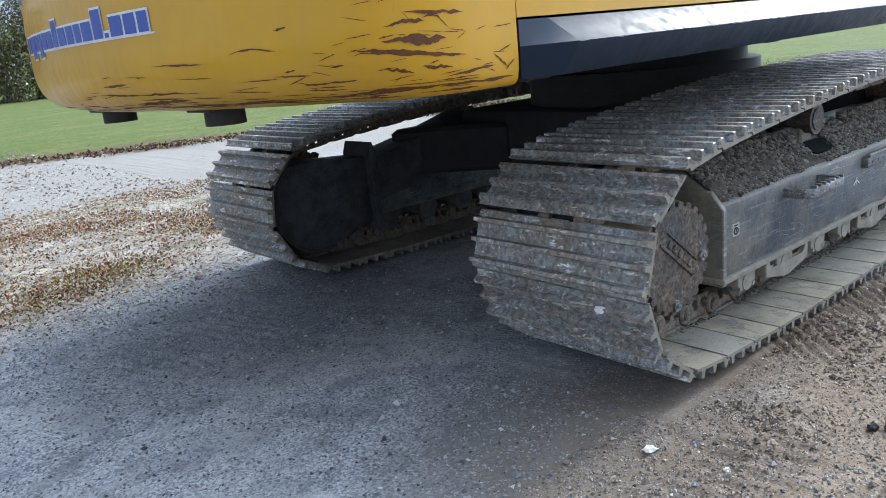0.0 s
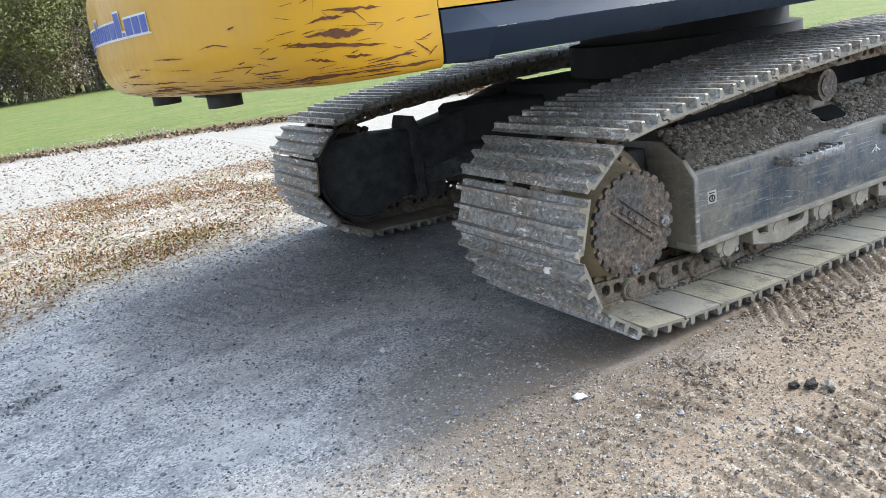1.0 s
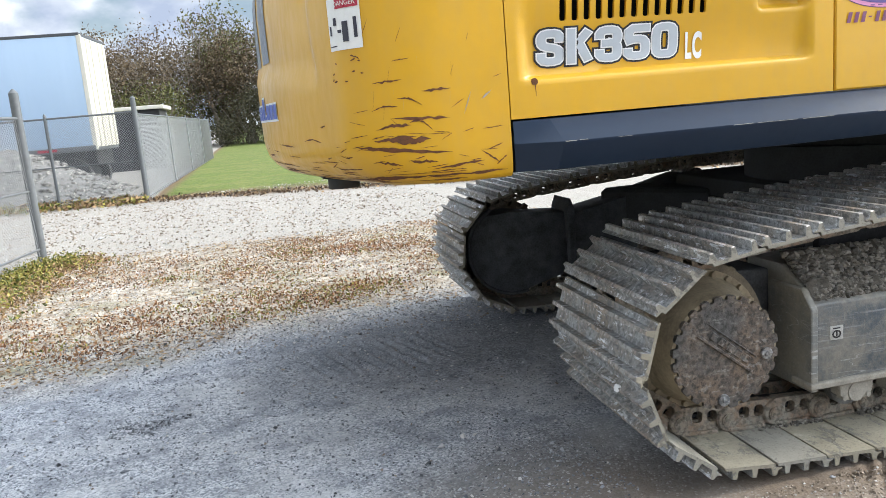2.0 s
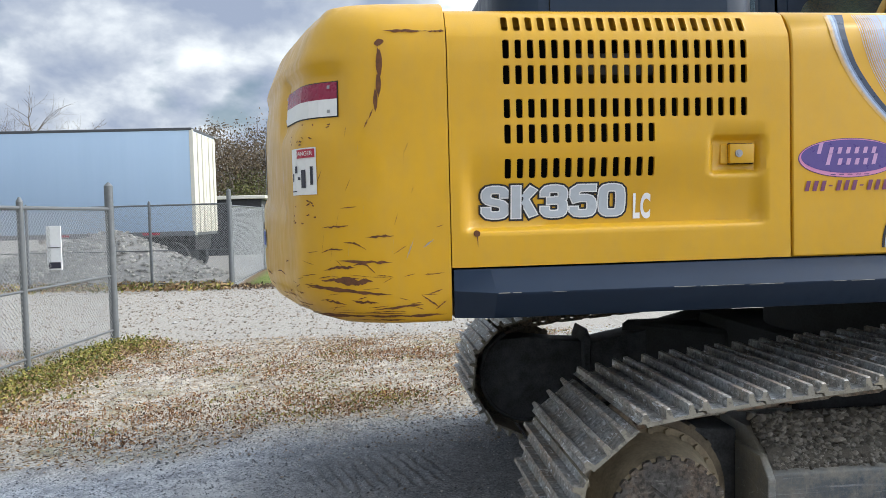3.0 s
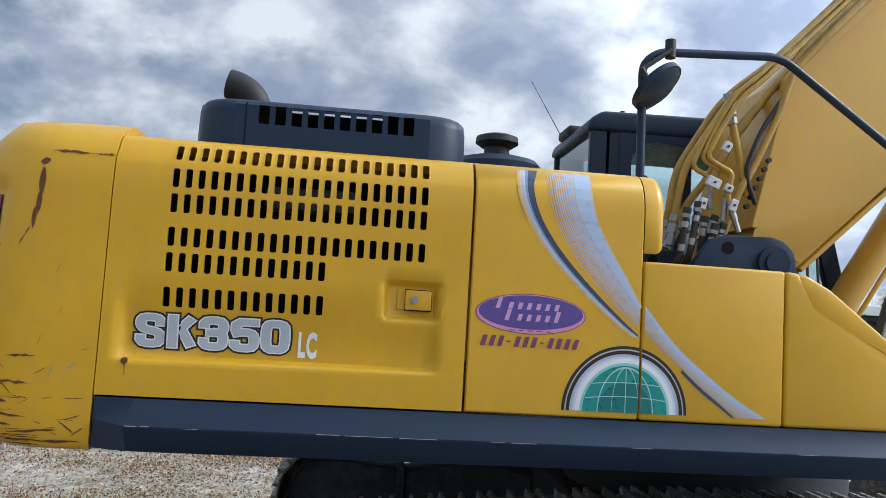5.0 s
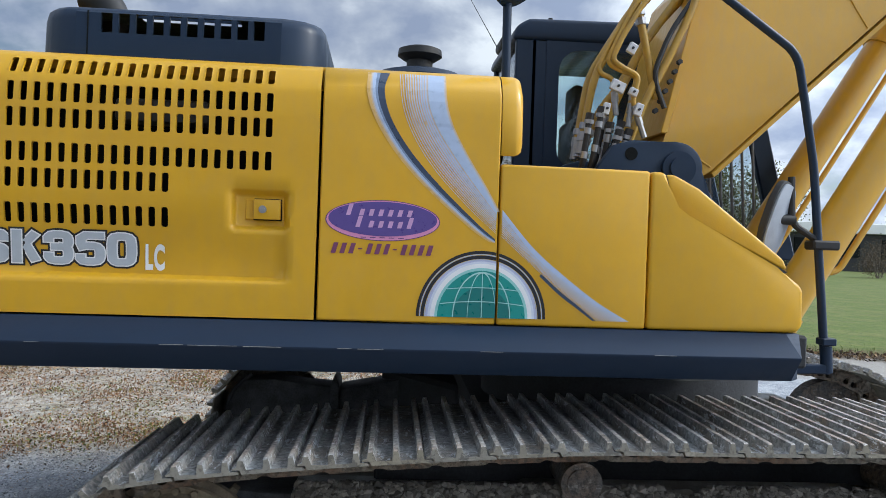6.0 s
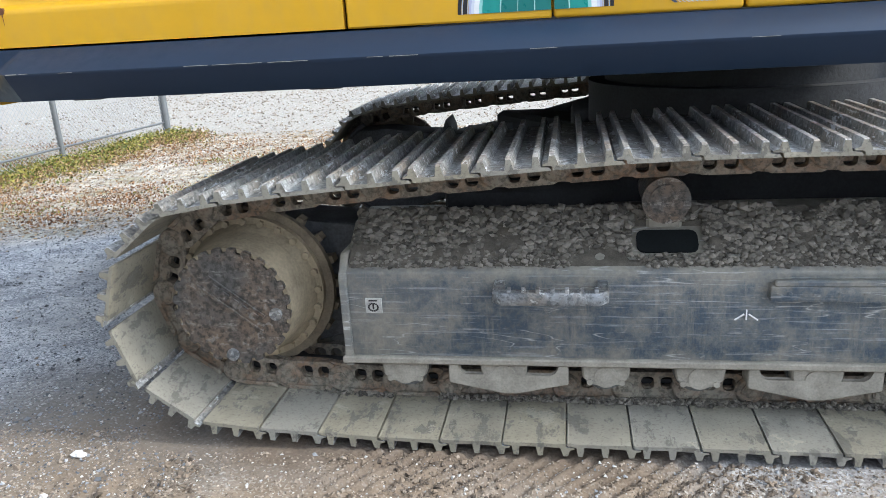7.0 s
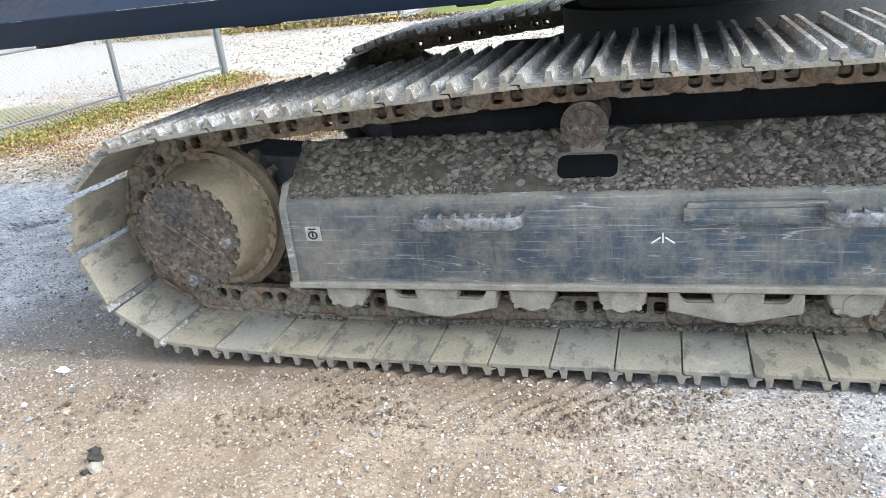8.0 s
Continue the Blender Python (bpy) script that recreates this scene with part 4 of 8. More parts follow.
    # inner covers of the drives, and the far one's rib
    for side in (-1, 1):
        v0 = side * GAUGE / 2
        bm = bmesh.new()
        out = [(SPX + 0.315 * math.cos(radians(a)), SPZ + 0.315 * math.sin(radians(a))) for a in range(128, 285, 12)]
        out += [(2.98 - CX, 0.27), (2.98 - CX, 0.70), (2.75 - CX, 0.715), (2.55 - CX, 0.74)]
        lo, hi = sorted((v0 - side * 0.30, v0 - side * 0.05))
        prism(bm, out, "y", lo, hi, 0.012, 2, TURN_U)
        part("drive_cover", bm, M["inner_shade"], EX, "muddy inner drive cover with shade in its colour")
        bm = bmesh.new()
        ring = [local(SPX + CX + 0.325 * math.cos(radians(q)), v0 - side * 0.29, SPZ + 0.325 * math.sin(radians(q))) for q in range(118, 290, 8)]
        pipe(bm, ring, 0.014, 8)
        part("cover_rim", bm, M["inner_shade"], EX)
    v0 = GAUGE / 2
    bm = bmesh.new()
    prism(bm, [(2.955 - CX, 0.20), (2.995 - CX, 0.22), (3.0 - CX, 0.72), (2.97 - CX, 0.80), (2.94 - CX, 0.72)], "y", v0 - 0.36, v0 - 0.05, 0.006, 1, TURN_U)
    part("rib", bm, M["inner_shade"], EX)
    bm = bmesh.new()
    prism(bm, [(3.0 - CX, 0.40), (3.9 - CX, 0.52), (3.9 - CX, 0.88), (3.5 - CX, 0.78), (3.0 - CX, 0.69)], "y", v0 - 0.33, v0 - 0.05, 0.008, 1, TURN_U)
    part("frame_web", bm, M["inner_shade"], EX)
    # centre carbody: ring seat and four legs
    bm = bmesh.new()
    box(bm, -0.85, 0.85, -0.95, 0.95, 0.50, 0.90, 0.05, 2, TURN_U)
    part("carbody", bm, M["under"], EX, "dark muddy centre frame between the tracks")
    for sx in (-1, 1):
        for sy in (-1, 1):
            bm = bmesh.new()
            prism(bm, [(sx * 0.35, sy * 0.75), (sx * 0.85, sy * 0.45), (sx * 1.35, sy * 1.15), (sx * 0.75, sy * 1.15)], "z", 0.50, 0.82, 0.03, 1, TURN_U)
            part("carbody_leg", bm, M["under"], EX)
    bm = bmesh.new()
    rod(bm, (CX, CY, 0.88), (CX, CY, 1.10), 0.76, 64)
    rod(bm, (CX, CY, 1.10), (CX, CY, 1.27), 0.68, 64)
    part("slew_ring", bm, M["under"], EX)
    # crumbs of mud on the sloped top of the near beam
    rng = np.random.default_rng(4)
    vs, fs = [], []
    o = -GAUGE / 2 - 0.235
    for k in range(22000):
        x = 3.0 + rng.random() * 2.6
        w = rng.random() ** 0.8
        if 3.97 < x < 4.21 and 0.2 < w < 0.75:
            continue
        if hash_noise(x * 3.1, w * 2.0, 3) < -0.30:
            continue
        v = o + 0.012 + w * 0.21
        z = 0.603 + min(w, 0.95) * 0.14 + 0.008 + 0.02 * w
        s = 0.0025 + 0.0185 * rng.random() ** 4.5 * (0.6 + 0.8 * w)
        add_stone(vs, fs, TURN_U @ Vector((x - CX, v, z + s * 0.15)), s, rng)
    # crumbs packed between the links and the pads of the lower run
    for k in range(3200):
        x, s = 2.75 + 2.9 * rng.random(), 0.003 + 0.010 * rng.random() ** 2.5
        if hash_noise(x * 6.0, 0.0, 9) < -0.18:
            continue
        add_stone(vs, fs, TURN_U @ Vector((x - CX, -GAUGE / 2 - 0.125 - 0.022 * rng.random() ** 2, 0.060 + 0.016 * rng.random() ** 2)), s, rng)
    gx, gw = np.meshgrid(np.arange(2.99, 5.7, 0.012), np.linspace(-0.02, 1.1, 20))
    gz = 0.600 + np.clip(gw, 0, 1) * 0.135 + 0.004 + np.clip(gw * 3, 0, 1) * (0.012 + 0.03 * hash_noise(gx * 9, gw * 4, 2) + 0.022 * hash_noise(gx * 38, gw * 11, 5)) - 0.012 * (gw < 0.05)
    hole = (np.abs(gx - 4.09) < 0.13) & (gw > 0.18) & (gw < 0.78) | (np.abs(gx - 5.425) < 0.13) & (gw > 0.18) & (gw < 0.78)
    gz = np.where(hole, 0.58, gz)
    bed = [tuple(TURN_U @ Vector((x - CX, o + 0.004 + w * 0.20, z))) for x, w, z in zip(gx.ravel(), gw.ravel(), gz.ravel())]
    idx = np.arange(gx.size).reshape(gx.shape)
    raw("mud_bed", bed, np.stack([idx[:-1, :-1], idx[:-1, 1:], idx[1:, 1:], idx[1:, :-1]], -1).reshape(-1, 4), M["mudbed"], EX, "bed of dry crumbly mud on the track frame", smooth=True)
    raw("mud_crust", vs, fs, M["mudstone"], EX, "crumbled dry mud lying on the track frame", kind="stuff")


OCTA = np.array([(1, 0, 0), (0, 1, 0), (-1, 0, 0), (0, -1, 0), (0, 0, 1), (0, 0, -1)], dtype=float)
OCTF = [(0, 1, 4), (1, 2, 4), (2, 3, 4), (3, 0, 4), (1, 0, 5), (2, 1, 5), (3, 2, 5), (0, 3, 5)]
GOLD = (1 + 5**0.5) / 2
ICO = np.array([p for a in (-1, 1) for b in (-GOLD, GOLD) for p in ((a, b, 0), (0, a, b), (b, 0, a))]) / math.hypot(1, GOLD)
ICOF = [(i, j, k) if np.dot(np.cross(ICO[j] - ICO[i], ICO[k] - ICO[i]), ICO[i]) > 0 else (i, k, j) for i, j, k in itertools.combinations(range(12), 3) if max(np.linalg.norm(ICO[i] - ICO[j]), np.linalg.norm(ICO[j] - ICO[k]), np.linalg.norm(ICO[i] - ICO[k])) < 1.2]


def add_stone(vs, fs, p, s, rng):
    """A lumpy crumb with twenty facets."""
    n = len(vs)
    a = rng.random() * 6.3
    c, d = math.cos(a), math.sin(a)
    q = ICO * (s * (0.72 + 0.5 * rng.random((12, 1)))) * (1.0, 0.72 + 0.3 * rng.random(), 0.55 + 0.25 * rng.random())
    x, y = q[:, 0] * c - q[:, 1] * d, q[:, 0] * d + q[:, 1] * c
    for k in range(12):
        vs.append((p[0] + x[k], p[1] + y[k], p[2] + q[k, 2]))
    fs.extend([(n + i, n + j, n + l) for i, j, l in ICOF])


undercarriage()


# ---- the house of the excavator ----
SIDE = 1.579  # the near side's plane
FAR = 2 * 3.08 - SIDE
PROFILE = [(1.425, 0.0), (2.18, 0.0), (2.23, 0.004), (2.27, 0.014), (2.305, 0.032), (2.335, 0.058), (2.352, 0.088), (2.362, 0.14)]


def lean(z):
    """How far the side curves in over its height."""
    return float(np.interp(z, [p[0] for p in PROFILE], [p[1] for p in PROFILE]))


def hollow_engine(x, z):
    """The pressed field of the engine door: deeper inside the border, with a pocket for the latch."""
    f = smoothstep(1.545, 1.570, z - 0.004 * (x - 1.85)) * smoothstep(1.795, 1.835, x + 0.06 * np.clip(z - 1.62, 0, 1)) * (1 - smoothstep(2.90, 2.935, x))
    f = f * (1 - smoothstep(1.60, 1.86, z) * 1.0)
    p = smoothstep(2.712, 2.742, x) * (1 - smoothstep(2.902, 2.932, x)) * smoothstep(1.733, 1.760, z) * (1 - smoothstep(1.862, 1.889, z))
    return 0.032 * f + 0.034 * p


def slot_panel():
    """Engine door with its punched air slots, every slot a real hole with depth."""
    pitch, w, h = 0.0445, 0.0240, 0.068
    rows = [(2.2915, 0.055, 21), (2.1975, h, 21), (2.107, h, 21), (1.9875, h, 21), (1.897, h, 13), (1.7745, 0.070, 13)]
    x0, x1 = 1.7470, 3.026
    first = 1.9575
    cells = [first + k * pitch for k in range(21)]
    xs = sorted({round(v, 4) for v in [x0, 1.760, 1.775, 1.795, 1.815, 1.835, 1.86, 1.9] + [first - pitch / 2 + k * pitch for k in range(22)] + [2.905, 2.917, 2.932, 2.95, 2.99, x1]} | {2.712, 2.722, 2.732, 2.742})
    zs = {1.425, 1.50, 1.53, 1.545, 1.553, 1.561, 1.570, 1.60, 1.64, 1.68, 1.70, 1.72, 1.733, 2.345, 2.352, 2.362, 2.24, 2.335}
    for c, hh, _ in rows:
        zs |= {c - hh / 2 - 0.007, c + hh / 2 + 0.007}
    zs |= {1.742, 1.75, 1.76, 1.862, 1.87, 1.88, 1.889}
    zs = sorted(round(z, 4) for z in zs)
    keep = [zs[0]]
    for z in zs[1:]:
        if z - keep[-1] > 0.004:
            keep.append(z)
    zs = keep
    bm = bmesh.new()
    made = {}

    def vert(x, z, deep=0.0):
        key = (round(x, 4), round(z, 4), deep)
        if key not in made:
            y = SIDE + lean(z) + float(hollow_engine(x, z)) + deep
            made[key] = bm.verts.new((x, y, z))
        return made[key]

    holes = {}
    for c, hh, n in rows:
        za = min(zs, key=lambda z: abs(z - (c - hh / 2 - 0.007)))
        zb = min(zs, key=lambda z: abs(z - (c + hh / 2 + 0.007)))
        for k in range(n):
            xa = min(xs, key=lambda x: abs(x - (cells[k] - pitch / 2)))
            xb = min(xs, key=lambda x: abs(x - (cells[k] + pitch / 2)))
            holes[(xa, za)] = (xb, zb, cells[k], c, hh)
    taken = set()
    for (xa, za), (xb, zb, cx, cz, hh) in holes.items():
        ia, ib = xs.index(xa), xs.index(xb)
        ja, jb = zs.index(za), zs.index(zb)
        for i in range(ia, ib):
            for j in range(ja, jb):
                taken.add((i, j))
        outer = [(x, za) for x in xs[ia : ib + 1]] + [(xb, z) for z in zs[ja + 1 : jb + 1]] + [(x, zb) for x in xs[ia:ib][::-1]] + [(xa, z) for z in zs[ja + 1 : jb][::-1]]
        ring = []
        r = 0.007
        for sx, sz, a0 in ((-1, -1, 180), (1, -1, 270), (1, 1, 0), (-1, 1, 90)):
            for q in (0, 45, 90):
                a = radians(a0 + q)
                ring.append((cx + sx * (w / 2 - r) + r * math.cos(a), cz + sz * (hh / 2 - r) + r * math.sin(a)))
        ov = [vert(*p) for p in outer]
        rv = [vert(*p) for p in ring]
        dv = [vert(p[0], p[1], 0.012) for p in ring]
        nr = len(ring)
        for k in range(nr):
            bm.faces.new((rv[k], rv[(k + 1) % nr], dv[(k + 1) % nr], dv[k]))
        es = [bm.edges.get((ov[k], ov[(k + 1) % len(ov)])) or bm.edges.new((ov[k], ov[(k + 1) % len(ov)])) for k in range(len(ov))]
        es += [bm.edges.get((rv[k], rv[(k + 1) % nr])) for k in range(nr)]
        bmesh.ops.triangle_fill(bm, edges=es, use_beauty=True)
    for i in range(len(xs) - 1):
        for j in range(len(zs) - 1):
            if (i, j) not in taken:
                try:
                    bm.faces.new((vert(xs[i], zs[j]), vert(xs[i + 1], zs[j]), vert(xs[i + 1], zs[j + 1]), vert(xs[i], zs[j + 1])))
                except ValueError:
                    pass
    # turned-in rim
    for a, b in zip(xs, xs[1:]):
        bm.faces.new((vert(a, zs[0]), vert(b, zs[0]), vert(b, zs[0], 0.03), vert(a, zs[0], 0.03)))
    for x in (xs[0], xs[-1]):
        for a, b in zip(zs, zs[1:]):
            bm.faces.new((vert(x, a), vert(x, b), vert(x, b, 0.03), vert(x, a, 0.03)))
    return part("engine_door", bm, M["yellow"], EX, "yellow engine door with rows of punched air slots", angle=50)


def side_panel(name, outline, depth, label, bev=0.012):
    bm = bmesh.new()
    prism(bm, outline, "y", SIDE, SIDE + depth, bev, 3)
    return part(name, bm, M["yellow"], EX, label)


def leaning_panel(name, x0, x1, z0, label):
    """A door that curves in at the top like the engine door."""
    bm = bmesh.new()
    sec = [(z0, 0.03)] + [(z0, 0.006), (z0 + 0.006, 0.0)] + [p for p in PROFILE[1:]] + [(2.362, 0.2)]
    rows = []
    for x, d in ((x0, 0.02), (x0, 0.005), (x0 + 0.005, 0.0), (x1 - 0.005, 0.0), (x1, 0.005), (x1, 0.02)):
        rows.append([bm.verts.new((x, SIDE + i + d, z)) for z, i in sec])
    for a, b in zip(rows, rows[1:]):
        for k in range(len(sec) - 1):
            bm.faces.new((a[k], b[k], b[k + 1], a[k + 1]))
    return part(name, bm, M["yellow"], EX, label, angle=40)


# counterweight: plan line round the tail, and how its wall leans over its height
def tail_plan():
    half = [(1.743, 1.579), (1.66, 1.579), (1.58, 1.5795), (1.50, 1.582), (1.43, 1.590), (1.37, 1.603), (1.315, 1.622), (1.27, 1.647), (1.23, 1.682), (1.20, 1.725), (1.178, 1.78), (1.158, 1.85)]
    for y in np.linspace(1.93, 3.08, 18):
        half.append((4.65 - math.sqrt(3.70**2 - (y - 3.08) ** 2), y))
    full = half + [(x, 6.16 - y) for x, y in half[-2::-1]]
    pts = np.array(full)
    s = np.concatenate([[0], np.cumsum(np.hypot(*np.diff(pts, axis=0).T))])
    fine = np.unique(np.concatenate([np.arange(0, s[-1], 0.028), [s[-1]]]))
    return fine, np.interp(fine, s, pts[:, 0]), np.interp(fine, s, pts[:, 1]), s[-1]


TS, TX, TY, TLEN = tail_plan()
TNX, TNY = np.gradient(TY, TS), -np.gradient(TX, TS)
_n = np.hypot(TNX, TNY)
TNX, TNY = -TNX / _n, -TNY / _n  # outward
if TNY[0] > 0:
    TNX, TNY = -TNX, -TNY
CW_Z = [1.232, 1.24, 1.255, 1.28, 1.32, 1.36, 1.40, 1.44, 1.48, 1.52, 1.56, 1.60, 1.64, 1.68, 1.72, 1.76, 1.80, 1.84, 1.88, 1.92, 1.95, 1.98, 2.01, 2.04, 2.07, 2.10, 2.13, 2.16, 2.19, 2.22, 2.25, 2.28, 2.31, 2.34, 2.365, 2.385, 2.40, 2.41]


def tail_point(s, z, off=0.0):
    """A place on the counterweight: s metres round from the door seam, at height z."""
    x, y = np.interp(s, TS, TX), np.interp(s, TS, TY)
    nx, ny = np.interp(s, TS, TNX), np.interp(s, TS, TNY)
    e = min(s, TLEN - s)
    back = float(smoothstep(0.12, 0.65, e))
    d_side = np.interp(z, [1.232, 1.24, 1.26, 1.30, 2.18, 2.27, 2.335, 2.365, 2.39, 2.41], [0.03, 0.014, 0.004, 0.0, 0.0, 0.012, 0.05, 0.09, 0.14, 0.21])
    d_back = np.interp(z, [1.232, 1.255, 1.28, 1.32, 1.38, 1.95, 2.07, 2.19, 2.31, 2.385, 2.40, 2.41], [0.17, 0.085, 0.048, 0.018, 0.0, 0.0, 0.009, 0.032, 0.082, 0.145, 0.19, 0.27])
    d = d_side * (1 - back) + d_back * back
    # hollow behind the lamp and the sunk field on the tail
    lamp = smoothstep(0.33, 0.42, e) * (1 - smoothstep(0.86, 0.95, e)) * smoothstep(1.90, 1.97, z) * (1 - smoothstep(2.13, 2.17, z))
    field = smoothstep(0.80, 0.86, e + 0.35 * max(0.0, 1.75 - z)) * smoothstep(1.60, 1.66, z - 0.08 * min(1.2, e - 0.8)) * (1 - smoothstep(2.14, 2.2, z))
    d = d + 0.026 * float(lamp) + 0.018 * float(field) - off
    return Vector((x - nx * d, y - ny * d, z))


def counterweight():
    bm = bmesh.new()
    ss = TS
    grid = [[bm.verts.new(tail_point(s, z)) for s in ss] for z in CW_Z]
    for a, b in zip(grid, grid[1:]):
        for k in range(len(ss) - 1):
            bm.faces.new((a[k], a[k + 1], b[k + 1], b[k]))
    bm.faces.new(grid[0])
    bm.faces.new(grid[-1])
    bm.faces.new([row[0] for row in grid] + [row[-1] for row in grid[::-1]])
    return part("counterweight", bm, M["yellow"], EX, "scraped yellow counterweight with rounded corners", angle=60)


def tail_patch(name, s0, s1, z0, z1, off, material, parent, label="", bow=None, n=10, m=3):
    """A thin film that follows the counterweight; bow(u) gives the lower and upper edge along it."""
    vs, fs = [], []
    for i in range(n + 1):
        u = i / n
        lo, hi = (z0, z1) if bow is None else bow(u)
        for j in range(m + 1):
            vs.append(tuple(tail_point(s0 + (s1 - s0) * u, lo + (hi - lo) * j / m, off)))
    for i in range(n):
        for j in range(m):
            k = i * (m + 1) + j
            fs.append((k, k + 1, k + m + 2, k + m + 1))
    return raw(name, vs, fs, material, parent, label)


def scrape(parent, s0, z0, s1, z1, w, material, rng, sag=0.0, name="paint_scrape"):
    """A gouge in the paint: a wandering line whose width swells and fades."""
    n = 30
    soft = np.array((0.1, 0.2, 0.4, 0.2, 0.1))
    lo_n, hi_n, wave = (np.convolve(rng.normal(0, 0.8, n + 5), soft, "valid") for _ in range(3))

    def edge(u):
        k = int(round(u * n))
        t = min(1.0, 5 * u, 3 * (1 - u)) + 0.04
        c = z0 + (z1 - z0) * u + sag * math.sin(math.pi * u) + 0.12 * w * wave[k]
        return c - w * 0.36 * t * max(0.06, 1 + lo_n[k]), c + w * 0.36 * t * max(0.06, 1 + hi_n[k]) + 0.0003

    return tail_patch(name, s0, s1, 0, 0, 0.0016, material, parent, bow=edge, n=n, m=1)


def house():
    cw = counterweight()
    rng = np.random.default_rng(11)
    # gouges on the corner, low down, and the old rust scars high up
    marks = [
        (0.28, 1.386, 0.47, 1.392, 0.030, 0), (0.21, 1.338, 0.53, 1.368, 0.011, 0), (0.36, 1.352, 0.55, 1.378, 0.014, 0), (0.21, 1.452, 0.41, 1.462, 0.010, 0), (0.34, 1.436, 0.46, 1.428, 0.012, 0.006),
        (0.20, 1.546, 0.30, 1.544, 0.009, 0), (0.36, 1.586, 0.46, 1.580, 0.007, 0), (0.30, 1.50, 0.38, 1.525, 0.008, 0.01), (0.27, 1.415, 0.35, 1.442, 0.007, 0.02), (0.38, 1.50, 0.47, 1.49, 0.006, 0.008),
        (0.10, 1.30, 0.28, 1.285, 0.009, 0), (0.26, 1.31, 0.36, 1.318, 0.012, 0), (0.38, 1.305, 0.47, 1.322, 0.010, 0), (0.02, 1.262, 0.3, 1.258, 0.010, 0), (0.3, 1.262, 0.62, 1.262, 0.012, 0),
        (0.05, 1.29, 0.11, 1.335, 0.008, 0), (0.02, 1.31, 0.06, 1.28, 0.006, 0), (0.0, 2.262, 0.08, 2.262, 0.008, 0), (0.08, 2.262, 0.22, 2.264, 0.010, 0), (0.30, 1.40, 0.37, 1.375, 0.004, 0),
        (0.6, 1.255, 1.1, 1.252, 0.010, 0), (0.55, 1.30, 0.75, 1.295, 0.005, 0), (1.25, 1.275, 1.6, 1.27, 0.012, 0), (1.25, 1.30, 1.5, 1.30, 0.007, 0), (1.1, 1.38, 1.35, 1.39, 0.006, 0), (1.55, 1.34, 1.75, 1.335, 0.007, 0), (1.5, 1.30, 1.8, 1.31, 0.006, 0), (0.8, 1.395, 0.98, 1.40, 0.005, 0.01), (0.75, 1.455, 0.80, 1.45, 0.006, 0),
    ]
    for a, za, b, zb, w, sag in marks:
        scrape(cw, a, za, b, zb, w, M["rust"], rng, sag)
    for k in range(46):
        a = abs(rng.normal(0.3, 0.22)) + 0.02
        z = 1.265 + abs(rng.normal(0, 0.14))
        scrape(cw, a, z, a + 0.02 + 0.06 * rng.random(), z + rng.normal(0, 0.012), 0.0016 + 0.0028 * rng.random() ** 2, M["rust"], rng)
    # worn lower edge of the tail, fine hairlines up the corner, small chips
    for k in range(90):
        a = 0.15 + rng.random() * 2.3
        z = 1.243 + abs(rng.normal(0, 0.016))
        scrape(cw, a, z, a + 0.06 + 0.22 * rng.random(), z + rng.normal(0, 0.003), 0.0016 + 0.004 * rng.random() ** 2, M["rust"], rng)
    for k in range(16):
        a, z = 0.12 + 0.36 * rng.random(), 1.50 + 0.42 * rng.random()
        scrape(cw, a, z, a + rng.normal(0.006, 0.008), z - 0.02 - 0.06 * rng.random(), 0.004, M["rust" if k % 3 else "scrape"], rng)
    for k in range(26):
        a, z = 0.42 + 0.22 * rng.random(), 1.88 + 0.11 * rng.random() if k % 2 else 1.58 + 0.1 * rng.random()
        scrape(cw, a, z, a + 0.008 + 0.012 * rng.random(), z + rng.normal(0, 0.004), 0.006, M["rust"], rng)
    for za, zb, sa, sb in ((1.99, 1.955, 0.262, 0.278), (1.955, 1.925, 0.280, 0.296), (1.93, 1.90, 0.36, 0.364)):
        scrape(cw, sa, za, sb, zb, 0.012, M["rust"], rng)
    for k in range(18):
        a = 0.6 + rng.random() * 1.6
        z = 1.262 + abs(rng.normal(0, 0.07))
        scrape(cw, a, z, a + 0.03 + 0.16 * rng.random(), z + rng.normal(0, 0.006), 0.0018 + 0.003 * rng.random() ** 2, M["rust"], rng)
    # the tall scar beside the lamp
    for z0, z1, s, w in ((2.10, 2.205, 0.236, 0.022), (2.035, 2.12, 0.240, 0.018), (1.985, 2.06, 0.252, 0.015), (2.212, 2.236, 0.235, 0.034)):
        ragged = 1 + rng.normal(0, 0.10, (13, 2))

        def lens(u, z0=z0, z1=z1, ragged=ragged):
            k = math.sin(math.pi * min(0.98, max(0.02, u))) ** 0.6
            a, b = ragged[int(round(u * 12))]
            mid, half = (z0 + z1) / 2 + 0.008 * (0.5 - u), (z1 - z0) / 2
            return mid - half * k * a, mid + half * k * b

        tail_patch("rust_scar", s - w / 2, s + w / 2, z0, z1, 0.0018, M["rust"], cw, bow=lens, n=12, m=8)
    scrape(cw, 0.13, 1.535, 0.16, 1.46, 0.010, M["scrape"], rng, 0.0, "bare_scratch")
    scrape(cw, 0.06, 1.53, 0.10, 1.50, 0.008, M["scrape"], rng, 0.0, "bare_scratch")
    # red and white reflector in the hollow
    tail_patch("reflector", 0.395, 0.83, 2.036, 2.095, 0.006, M["redgel"], cw, "red band of the reflector", n=16)
    tail_patch("reflector", 0.395, 0.83, 1.975, 2.036, 0.006, M["white"], cw, "white band of the reflector", n=16)
    tail_patch("reflector_back", 0.390, 0.835, 1.971, 2.099, 0.003, M["black"], cw, n=16)
